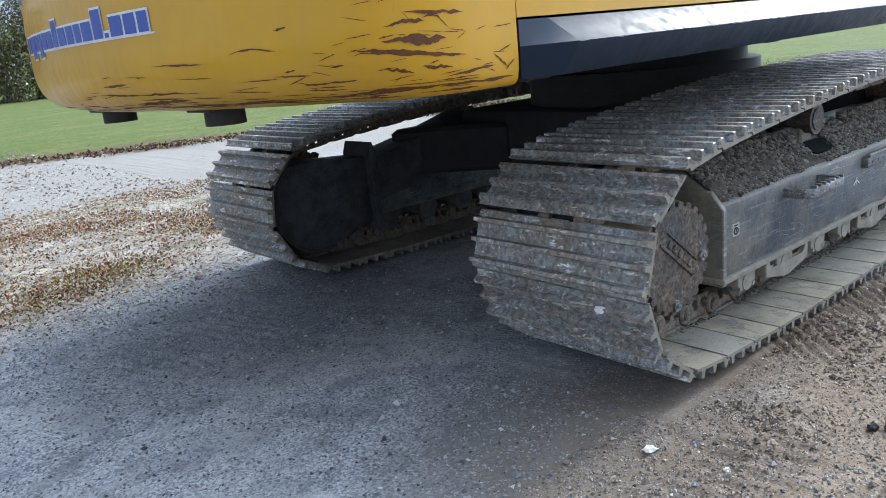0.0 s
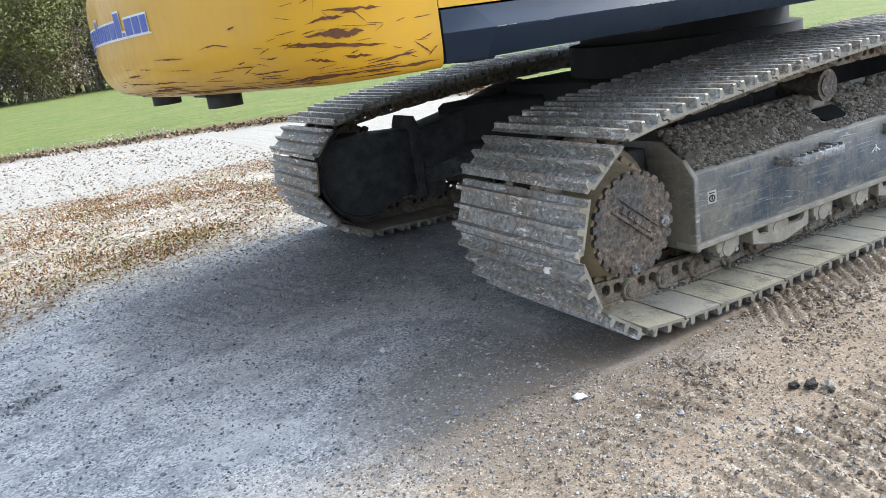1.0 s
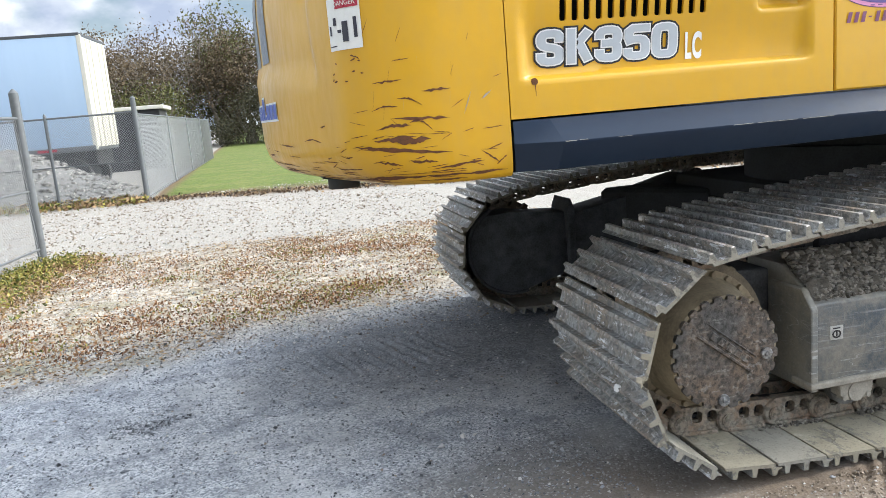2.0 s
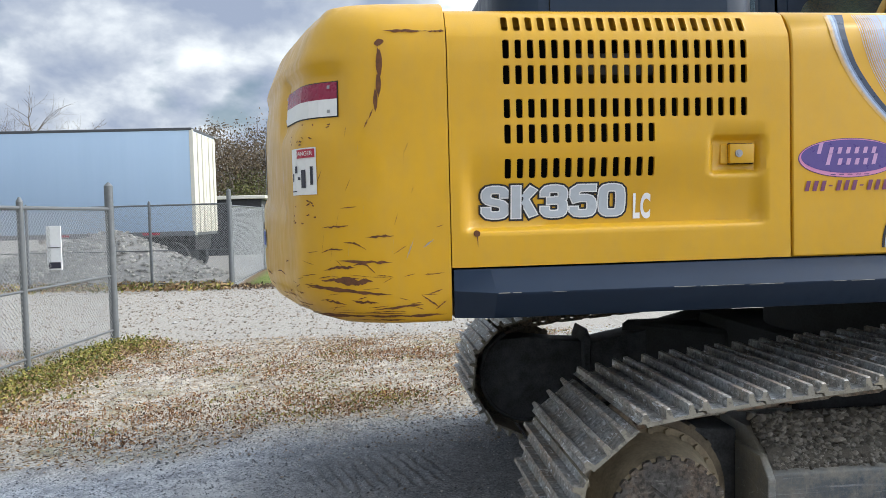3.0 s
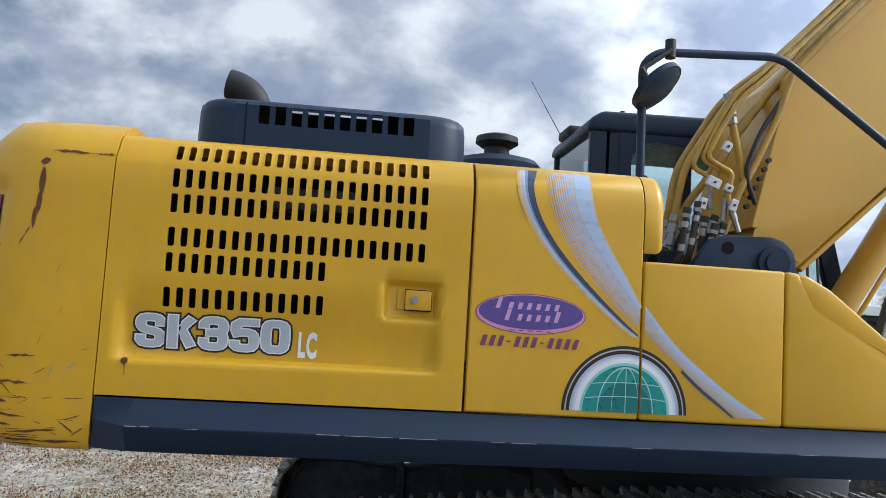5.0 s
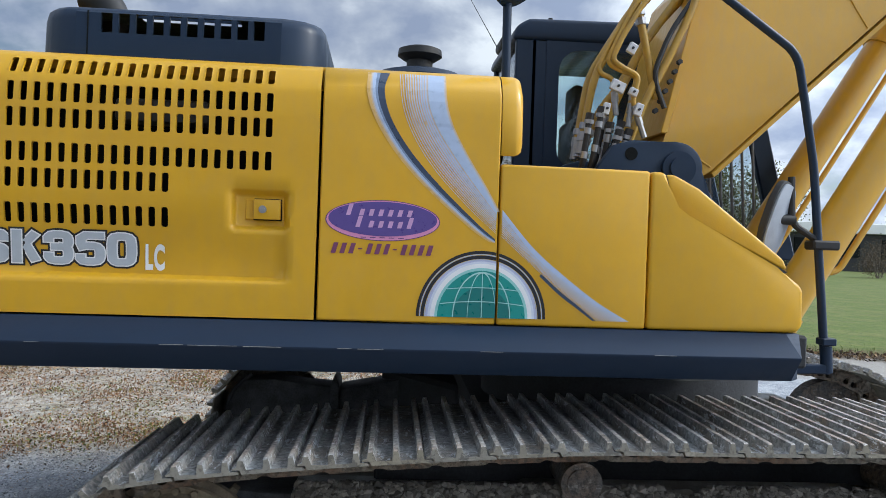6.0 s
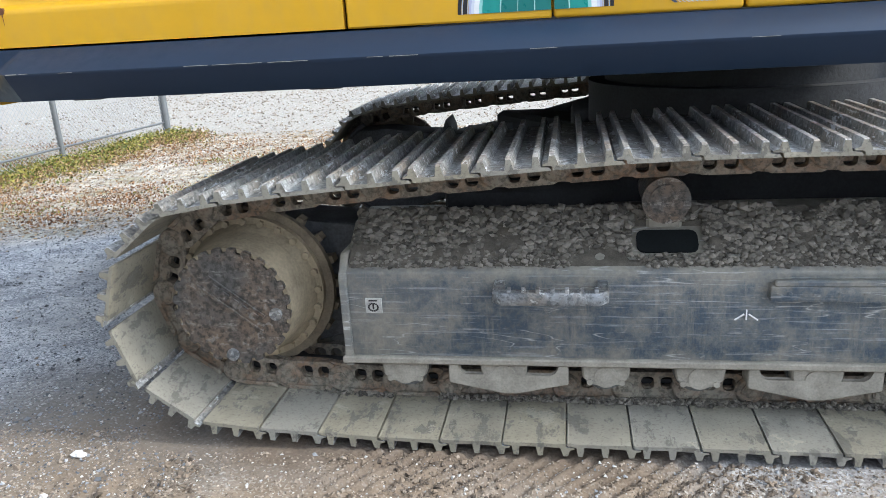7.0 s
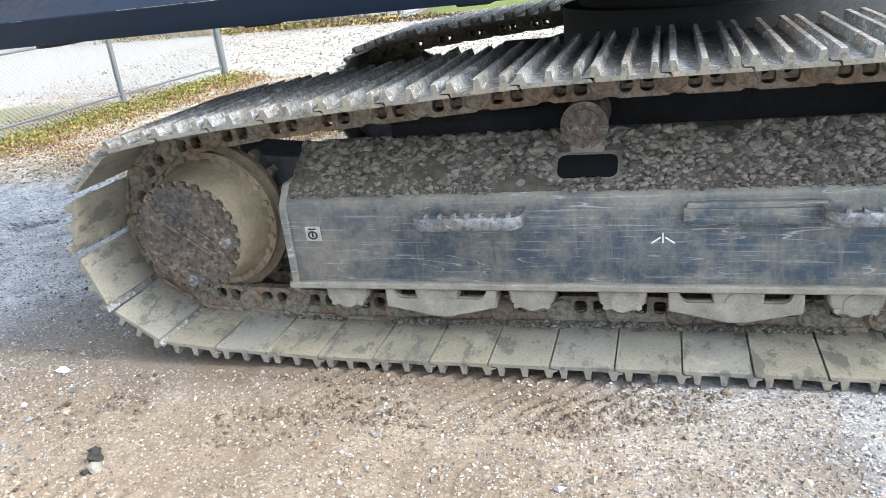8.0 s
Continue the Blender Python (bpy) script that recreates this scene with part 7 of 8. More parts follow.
    line = [(3.722, 1.752, 2.33), (3.715, 1.75, 2.835), (3.78, 1.75, 2.89), (4.33, 1.79, 2.935), (4.975, 1.88, 2.56), (5.075, 1.90, 2.10), (5.13, 1.85, 1.24)]
    pipe(bm, rounded(line, 0.07, 6), 0.0175, 14)
    rail = part("grab_rail", bm, M["slate"], EX, "slate-grey tubular grab rail")
    bm = bmesh.new()
    rod(bm, (3.83, 1.75, 2.87), (3.83, 1.75, 2.945), 0.022, 14)
    rod(bm, (3.83, 1.735, 2.90), (3.70, 1.72, 2.80), 0.010, 10)
    rod(bm, (3.70, 1.72, 2.805), (3.735, 1.71, 2.74), 0.012, 10)
    part("mirror_arm", bm, M["dark"], rail)
    n = Vector((0.55, -0.41, -0.73)).normalized()
    c = Vector((3.757, 1.70, 2.728))
    bm = bmesh.new()
    rod(bm, c - n * 0.012, c + n * 0.012, 0.114, 36)
    rod(bm, c + n * 0.010, c + n * 0.032, 0.110, 36, 0.07)
    mir = part("round_mirror", bm, M["slate"], rail, "round slate-backed mirror")
    bm = bmesh.new()
    rod(bm, c - n * 0.013, c - n * 0.016, 0.105, 36)
    part("mirror_glass", bm, M["mirror"], mir)
    t = Matrix.Translation((4.905, 1.87, 1.862)) @ pose(0, 0, 0, 0, 18, 0) @ pose(0, 0, 0, 0, 0, 38)
    bm = bmesh.new()

    def oval(w, h, k=24):
        return [(w * math.copysign(abs(math.cos(a)) ** 0.6, math.cos(a)), h * math.copysign(abs(math.sin(a)) ** 0.75, math.sin(a))) for a in np.linspace(0, 2 * math.pi, k, endpoint=False)]

    prism(bm, oval(0.095, 0.165), "y", -0.008, 0.02, 0.006, 2, t)
    mir = part("side_mirror", bm, M["dark"], rail, "oval side mirror with black rim")
    bm = bmesh.new()
    prism(bm, oval(0.084, 0.154), "y", -0.016, -0.006, 0.004, 2, t)
    part("mirror_back", bm, M["mirror_back"], mir, "pale grey mirror back")
    bm = bmesh.new()
    prism(bm, oval(0.083, 0.152), "y", 0.0205, 0.023, 0, 1, t)
    part("mirror_glass", bm, M["mirror"], mir)
    bm = bmesh.new()
    rod(bm, (4.92, 1.88, 1.865), (4.985, 1.88, 1.865), 0.022, 14)
    pipe(bm, rounded([(4.968, 1.88, 2.045), (4.975, 1.88, 1.85), (5.12, 1.885, 1.765)], 0.04), 0.0145, 10)
    box(bm, 5.06, 5.18, 1.85, 1.93, 1.742, 1.782, 0.008, 1)
    part("mirror_arm", bm, M["dark"], rail)
    bm = bmesh.new()
    rod(bm, (5.137, 1.85, 1.23), (5.13, 1.85, 1.34), 0.024, 12)
    box(bm, 5.10, 5.16, 1.82, 1.88, 1.345, 1.375, 0.004, 1)
    part("rail_socket", bm, M["slate"], rail)


def glass_material():
    m, nt, b = shade("cab_glass", 0.02)
    b.inputs["Base Color"].default_value = (0.70, 0.82, 0.84, 1)
    b.inputs["Transmission Weight"].default_value = 1.0
    b.inputs["IOR"].default_value = 1.45
    b.inputs["Specular IOR Level"].default_value = 0.5
    return m


M["glass"] = glass_material()
M["mirror_back"] = plain("grey_shell", (0.30, 0.33, 0.38), 0.45, 0, 0.12, 20)
M["mirror"] = plain("mirror_glass", (0.75, 0.76, 0.78), 0.06, 1.0, 0.03, 30)
boom_and_cab()


# ---- fences ----
def chain_link(a, b, h0, h1, gap=0.058, wire=0.0024):
    """Diagonal wires between two points on plan, from height h0 to h1."""
    a, b = np.array(a, float), np.array(b, float)
    L = np.linalg.norm(b - a)
    d = (b - a) / L
    n = np.array((-d[1], d[0]))
    H = h1 - h0
    vs, fs = [], []
    for lean_way in (1, -1):
        s = -H
        while s < L + H:
            # a wire from (s, 0) to (s + H, H) or its mirror
            pts = []
            t0, t1 = max(0.0, -s), min(H, L - s)
            if t1 - t0 > 0.02:
                for t in (t0, t1):
                    u = s + t
                    z = h0 + (t if lean_way > 0 else H - t)
                    pts.append((u, z))
                k = len(vs)
                for u, z in pts:
                    p = a + d * u
                    off = 0.002 * lean_way
                    vs.append((p[0] + n[0] * off, p[1] + n[1] * off, z + wire))
                    vs.append((p[0] + n[0] * (off + wire) + d[0] * wire, p[1] + n[1] * (off + wire) + d[1] * wire, z - wire))
                    vs.append((p[0] + n[0] * (off - wire) - d[0] * wire, p[1] + n[1] * (off - wire) - d[1] * wire, z - wire))
                fs += [(k, k + 1, k + 4, k + 3), (k + 1, k + 2, k + 5, k + 4), (k + 2, k, k + 3, k + 5)]
            s += gap
    return vs, fs


def fence_run(points, label, top=1.72, low=0.12, mid=True, tall=0.0, wire=0.0026, gap=0.058, rails=True, posts=True, metal="mesh_wire"):
    f = thing("chain_link_fence", (points[0][0], points[0][1], 0), label, "fence", "fences of the yard")
    for k, ((xa, ya), (xb, yb)) in enumerate(zip(points, points[1:])):
        vs, fs = chain_link((xa, ya), (xb, yb), 0.04, top, gap, wire)
        raw("wire_mesh", vs, fs, M[metal], f, "galvanised diamond wire mesh", kind="stuff")
        if rails:
            for z in ([top, low, 0.92] if mid else [top, low]):
                bm = bmesh.new()
                rod(bm, (xa, ya, z), (xb, yb, z), 0.021 if z == top else 0.013, 10)
                part("fence_rail", bm, M["galv"], f)
    if posts:
        for k, (x, y) in enumerate(points):
            bm = bmesh.new()
            h = top + (0.30 if tall and k == 0 else 0.06)
            r = 0.055 if tall and k == 0 else 0.034
            rod(bm, (x, y, -0.05), (x, y, h), r, 16)
            rod(bm, (x, y, h), (x, y, h + 0.05), r + 0.003, 16, 0.012)
            post = part("fence_post", bm, M["galv"], f)
            if tall and k == 0:
                for z in (0.25, 0.6, 0.95, 1.3, 1.65):
                    bm = bmesh.new()
                    rod(bm, (x, y, z), (x, y, z + 0.025), r + 0.006, 16)
                    part("tension_band", bm, M["galv"], post)
    return f


A, B_, C_ = (-1.80, 9.42), (-2.08, 7.38), (-2.35, 5.0)
gate = fence_run([A, B_, C_], "galvanised chain-link fence with round posts beside the verge", top=1.80, low=0.2, tall=1, wire=0.0037)
fence_run([(-1.52, 17.4), (-3.45, 17.85), (-6.5, 18.5), (-9.6, 19.2), (-13.0, 20.0), (-18, 21.2)], "chain-link fence across the drive before the gravel heap", top=2.0, low=0.14, tall=1, wire=0.0030)
fence_run([(-1.50, 17.5), (-1.38, 22.8), (-1.27, 28.2), (-1.14, 33.5), (-1.02, 39.0)], "long chain-link fence running back beside the lawn", top=1.95, low=0.1, mid=False, wire=0.0034, gap=0.062, metal="pale_wire")
bm = bmesh.new()
box(bm, -2.045, -1.885, 7.94, 7.955, 1.10, 1.60, 0.004, 1)
sg = part("fence_sign", bm, M["white"], None)
tagged(sg, "white notice board hanging on the chain-link fence", "sign")
for z0, z1, mm in ((1.12, 1.19, "ink"), (1.35, 1.36, "ink")):
    bm = bmesh.new()
    box(bm, -2.03, -1.90, 7.936, 7.941, z0, z1)
    part("print_bar", bm, M[mm], sg)


# ---- trailer ----
def trailer():
    x1, y0, wd = -3.25, 22.0, 2.6
    x0 = x1 - 13.6
    t = thing("box_trailer", ((x0 + x1) / 2, y0 + wd / 2, 0), "pale blue-white box trailer parked behind the fence", "trailer")
    turn = Matrix.Translation((x1, y0, 0)) @ pose(0, 0, 0, 0, 0, -4.0)
    bm = bmesh.new()
    box(bm, -13.6, 0, 0, wd, 1.22, 4.30, 0.02, 2, turn)
    part("trailer_body", bm, M["trailer"], t, "pale painted trailer side")
    bm = bmesh.new()
    box(bm, -13.62, 0.02, -0.015, wd + 0.01, 4.25, 4.33, 0.01, 1, turn)
    part("roof_rail", bm, M["cast"], t)
    bm = bmesh.new()
    box(bm, -13.6, 0.01, -0.02, wd + 0.01, 1.18, 1.32, 0.01, 1, turn)
    part("base_rail", bm, M["galv"], t)
    for k in range(5):
        bm = bmesh.new()
        box(bm, -11.9 + k * 2.6, -11.4 + k * 2.6, -0.026, 0, 1.22, 1.29, 0, 1, turn)
        part("marker_strip", bm, M["red"], t, "red reflective strip")
    for k in range(2):
        bm = bmesh.new()
        box(bm, 0.0, 0.05, 0.06 + k * 1.26, 1.28 + k * 1.26, 1.27, 4.22, 0.012, 2, turn)
        d = part("rear_door", bm, M["cream"], t, "cream rear door")
        bm = bmesh.new()
        for u in (0.35, 0.85):
            rod(bm, turn @ Vector((0.07, 0.06 + k * 1.26 + u, 1.3)), turn @ Vector((0.07, 0.06 + k * 1.26 + u, 4.2)), 0.02, 8)
        part("lock_bar", bm, M["cream"], d)
    bm = bmesh.new()
    box(bm, -0.06, 0.06, -0.01, 0.06, 1.2, 4.28, 0.01, 1, turn)
    part("corner_post", bm, M["cream"], t)
    for x in (-0.75, -1.95, -11.0):
        for y in (0.15, 2.15):
            bm = bmesh.new()
            rod(bm, turn @ Vector((x, y, 0.5)), turn @ Vector((x, y + 0.28, 0.5)), 0.5, 28)
            w = part("wheel", bm, M["dark"], t, "black trailer tyre")
            bm = bmesh.new()
            rod(bm, turn @ Vector((x, y - 0.01, 0.5)), turn @ Vector((x, y + 0.05, 0.5)), 0.26, 24)
            part("rim", bm, M["galv"], w)
    bm = bmesh.new()
    box(bm, -3.2, -0.1, 0.4, 2.2, 0.75, 1.18, 0.02, 1, turn)
    part("bogie", bm, M["dark"], t)


def enamel_trailer():
    m, nt, b = shade("trailer_paint", 0.35)
    p = place_of(nt)
    n = grain(nt, p, 1.2, 4, 0.6, (3.0, 1, 0.2))
    nt.links.new(ramp(nt, n, [(0.3, (0.35, 0.47, 0.63)), (0.7, (0.37, 0.49, 0.65))]), b.inputs["Base Color"])
    return m


M["trailer"] = enamel_trailer()
M["cream"] = plain("cream_paint", (0.66, 0.63, 0.55), 0.5, 0, 0.08, 5)
trailer()

bm = bmesh.new()
rod(bm, (-8.6, 41.0, 1.1), (-3.8, 43.0, 1.1), 0.75, 28)
tk = part("storage_tank", bm, M["white"], None)
tagged(tk, "white horizontal storage tank behind the fence", "tank")
for x, y in ((-7.6, 41.4), (-4.8, 42.6)):
    bm = bmesh.new()
    box(bm, x - 0.15, x + 0.15, y - 0.6, y + 0.6, 0, 0.6, 0.02, 1)
    part("tank_cradle", bm, M["cast"], tk)
bm = bmesh.new()
box(bm, -6.8, -2.6, 33.0, 36.0, 0.0, 2.5, 0.03, 1)
sh = part("dark_shed", bm, M["under"], None)
tagged(sh, "low dark shed behind the chain-link fence", "shed")
bm = bmesh.new()
box(bm, -7.0, -2.4, 32.8, 36.2, 2.5, 2.65, 0.02, 1)
part("shed_roof", bm, M["cream"], sh)


# ---- gravel heap behind the fence ----
def heap():
    rng = np.random.default_rng(21)
    n = 90
    xs, ys = np.meshgrid(np.linspace(-11.5, -0.6, n), np.linspace(18.75, 23.4, 50))
    h = 1.5 * np.clip(1.04 - np.hypot((xs + 5.3) / 3.1, (ys - 20.9) / 2.0), 0, 0.92) + 0.75 * np.clip(1 - np.hypot((xs + 8.8) / 2.6, (ys - 21.3) / 1.9), 0, 1)
    h = h + (h > 0.05) * (0.10 * hash_noise(xs * 2.5, ys * 2.5, 3) + 0.06 * hash_noise(xs * 8, ys * 8, 4)) - 0.03
    v = np.stack([xs.ravel(), ys.ravel(), h.ravel()], 1)
    i = np.arange(n * 50).reshape(50, n)
    f = np.stack([i[:-1, :-1], i[:-1, 1:], i[1:, 1:], i[1:, :-1]], -1).reshape(-1, 4)
    ob = raw("stone_mound", v, f, M["heap"], smooth=True)
    tagged(ob, "heap of grey crushed stone behind the fence", "stone heap")
    vs, fs = [], []
    for k in range(11000):
        a, b = rng.integers(0, n), rng.integers(0, 50)
        if h[b, a] < 0.02:
            continue
        add_stone(vs, fs, (xs[b, a] + rng.normal(0, 0.05), ys[b, a] + rng.normal(0, 0.05), h[b, a] + 0.01), 0.022 + 0.05 * rng.random() ** 2, rng)
    raw("heap_stone", vs, fs, M["heap_stone"], kind="stuff", label="loose crushed stone on the heap")


M["heap"] = plain("crushed_stone", (0.25, 0.245, 0.235), 0.95, 0, 0.45, 14, 0.6)
M["heap_stone"] = leaf_material("crushed_stone_piece", (0.10, 0.095, 0.085), (0.50, 0.48, 0.44))
heap()


# ---- trees ----
M["bark"] = plain("grey_bark", (0.17, 0.145, 0.12), 0.95, 0, 0.3, 6, 0.4)
M["leaf_green"] = leaf_material("olive_leaf", (0.06, 0.075, 0.018), (0.15, 0.145, 0.04))
M["leaf_brown"] = leaf_material("rusty_leaf", (0.08, 0.06, 0.035), (0.17, 0.12, 0.065))
M["leaf_dark"] = leaf_material("dark_leaf", (0.035, 0.037, 0.018), (0.095, 0.085, 0.04))


def tube(vs, fs, p, q, r0, r1, seg=5):
    p, q = np.array(p, float), np.array(q, float)
    d = q - p
    L = np.linalg.norm(d)
    if L < 1e-6:
        return
    d = d / L
    a = np.cross(d, (0.3, 0.2, 0.93))
    a /= np.linalg.norm(a) + 1e-9
    b = np.cross(d, a)
    k = len(vs)
    for c, r in ((p, r0), (q, r1)):
        for i in range(seg):
            t = 2 * math.pi * i / seg
            vs.append(tuple(c + r * (math.cos(t) * a + math.sin(t) * b)))
    for i in range(seg):
        fs.append((k + i, k + (i + 1) % seg, k + seg + (i + 1) % seg, k + seg + i))


def leaf_quads(vs, fs, centre, n, spread, size, rng, lie=1.0):
    c = centre + rng.normal(0, 1, (n, 3)) * spread
    u = rng.normal(0, 1, (n, 3))
    u /= np.linalg.norm(u, axis=1)[:, None]
    w = np.cross(u, rng.normal(0, 1, (n, 3)))
    w /= np.linalg.norm(w, axis=1)[:, None] + 1e-9
    u, w = u * (1, 1, lie), w * (1, 1, lie)
    s = size * (0.6 + 0.8 * rng.random((n, 1)))
    for k in range(n):
        i = len(vs)
        a, b = u[k] * s[k], w[k] * s[k] * 0.6
        vs.extend([tuple(c[k] - a), tuple(c[k] + b * 0.9), tuple(c[k] + a), tuple(c[k] - b * 0.9)])
        fs.append((i, i + 1, i + 2, i + 3))


def tree(at, height, seed, leaves, leaf, label, spread=0.42, size=0.115):
    rng = np.random.default_rng(seed)
    t = thing("tree", at, label, "tree", "trees round the yard")
    vs, fs, tips = [], [], []

    def grow(p, d, length, r, level):
        steps = 3
        for k in range(steps):
            d2 = d + rng.normal(0, 0.13, 3) + np.array((0, 0, 0.05))
            d2 /= np.linalg.norm(d2)
            q = p + d2 * length / steps
            r2 = r * (0.84 if k < steps - 1 else 0.7)
            tube(vs, fs, p, q, r, r2, 6 if level < 2 else 3)
            if level >= 1 or k >= 1:
                for _ in range(2 if level < 3 else 1):
                    if level < 4:
                        side = np.cross(d2, rng.normal(0, 1, 3))
                        side /= np.linalg.norm(side) + 1e-9
                        nd = d2 * (0.55 + 0.2 * rng.random()) + side * (0.75 + 0.2 * rng.random())
                        nd /= np.linalg.norm(nd)
                        grow(q, nd, length * (0.52 + 0.16 * rng.random()), r2 * 0.55, level + 1)
            p, d, r = q, d2, r2
        if level < 4:
            grow(p, d, length * 0.6, r, level + 1)
        else:
            tips.append(p)

    base = np.array(at, float) + (0, 0, -0.1)
    grow(base, np.array((0.0, 0.0, 1.0)), height * 0.34, height * 0.018, 0)
    raw("trunk", vs, fs, M["bark"], t, "grey branching trunk", smooth=True)
    if leaves:
        lv, lf = [], []
        pick = rng.permutation(len(tips))
        for i in pick[: max(1, int(len(tips) * min(1.0, leaves)))]:
            leaf_quads(lv, lf, tips[i], 11, spread, size, rng)
        raw("crown", lv, lf, leaf, t, "thin crown of autumn leaves", kind="stuff")
    return t


def shrub(at, h, w, seed, leaf, label, n=3400):
    rng = np.random.default_rng(seed)
    t = thing("shrub", at, label, "shrub", "shrubs under the trees")
    vs, fs = [], []
    at = np.array(at, float)
    for k in range(14):
        a = rng.random() * 6.3
        tip = at + np.array((math.cos(a) * w * 0.45 * rng.random(), math.sin(a) * w * 0.45 * rng.random(), h * (0.6 + 0.4 * rng.random())))
        tube(vs, fs, at + rng.normal(0, 0.2, 3) * (1, 1, 0), tip, 0.05, 0.01, 4)
    raw("stem", vs, fs, M["bark"], t)
    lv, lf = [], []
    for k in range(26):
        a, r = rng.random() * 6.3, rng.random() ** 0.5
        z = h * (0.12 + 0.8 * rng.random() ** 1.2)
        k2 = math.sqrt(max(0.05, 1 - (z / h) ** 2))
        c = at + np.array((math.cos(a) * r * w * 0.5 * k2, math.sin(a) * r * w * 0.5 * k2, z))
        leaf_quads(lv, lf, c, n // 26, 0.08 * h + 0.18, 0.10, rng)
    raw("crown", lv, lf, leaf, t, kind="stuff")
    return t


def woods():
    protos = [
        tree((-8.5, 66, 0), 14, 1, 0.55, M["leaf_brown"], "tall half-bare tree with rusty leaves"),
        tree((-1.5, 68, 0), 15, 2, 0.30, M["leaf_brown"], "tall nearly bare autumn tree"),
        tree((4.5, 64, 0), 13, 3, 0.9, M["leaf_green"], "tree with thinning olive leaves"),
        tree((10.0, 69, 0), 15, 4, 0.5, M["leaf_green"], "tall tree with thinning olive leaves"),
    ]
    bushes = [
        shrub((-6.0, 63, 0), 5.5, 6, 5, M["leaf_green"], "tall olive shrub at the edge of the lawn"),
        shrub((1.0, 63.5, 0), 4.0, 6, 6, M["leaf_dark"], "dark dense shrub at the edge of the wood"),
        shrub((7.0, 63, 0), 6.0, 6, 7, M["leaf_brown"], "tall brown shrub at the edge of the wood"),
    ]
    rng = np.random.default_rng(8)

    def lay(src, x, y, s):
        m = pose(x, y, 0, 0, 0, rng.random() * 360)
        ob = copy_thing(src, m)
        ob.scale = (s, s, s * (0.9 + 0.25 * rng.random()))
        return ob

    # wood behind the lawn
    for k in range(20):
        x = -9 + k * 2.55 + rng.normal(0, 0.6)
        lay(protos[k % 4], x, 69 + rng.random() * 9, 0.85 + 0.35 * rng.random())
    for k in range(24):
        x = -9.5 + k * 2.0 + rng.normal(0, 0.5)
        lay(bushes[k % 3], x, 65 + rng.random() * 7, 0.8 + 0.5 * rng.random())
    # bare trees past the trailer
    tree((-22.9, 62, 0), 16.2, 9, 0, M["leaf_brown"], "bare pale tree far behind the trailer")
    tree((-21.2, 64, 0), 15.6, 19, 0, M["leaf_brown"], "bare pale tree far behind the trailer")
    for x, y, s in ( (-27, 64, 0.6), (-33, 58, 0.66)):
        lay(protos[1 if x < -20 else 0], x, y, s)
    # brush and trees far off to the side of the lawn
    for k in range(16):
        lay(bushes[2 if k % 4 else 0], 37 + k * 2.6, 60 - k * 1.4 + rng.normal(0, 1), 0.42 + 0.14 * rng.random())
    for k in range(14):
        lay(protos[k % 4], 50 + k * 5.5, 98 - k * 5 + rng.normal(0, 3), 0.62 + 0.2 * rng.random())
    # the far side of the yard, behind the walk
    for k in range(16):
        lay(protos[(k * 3) % 4], -60 + k * 9 + rng.normal(0, 2), -70 + rng.normal(0, 5), 0.9 + 0.3 * rng.random())
    for k in range(10):
        lay(bushes[k % 3], -58 + k * 13 + rng.normal(0, 2), -64 + rng.normal(0, 3), 1.0)


woods()

# low building behind the brush
bm = bmesh.new()
box(bm, 46, 74, 78, 90, 0, 4.2, 0.05, 1)
bd = part("low_building", bm, M["under"], None)
tagged(bd, "long low dark building with a white fascia", "building")
bm = bmesh.new()
box(bm, 45.6, 74.4, 77.6, 90.4, 4.2, 5.3, 0.05, 1)
part("fascia", bm, M["white"], bd, "white roof fascia")
for k in range(5):
    bm = bmesh.new()
    box(bm, 48 + k * 5, 50.5 + k * 5, 77.9, 78.1, 1.6, 3.6, 0.02, 1)
    part("window", bm, M["void"], bd)


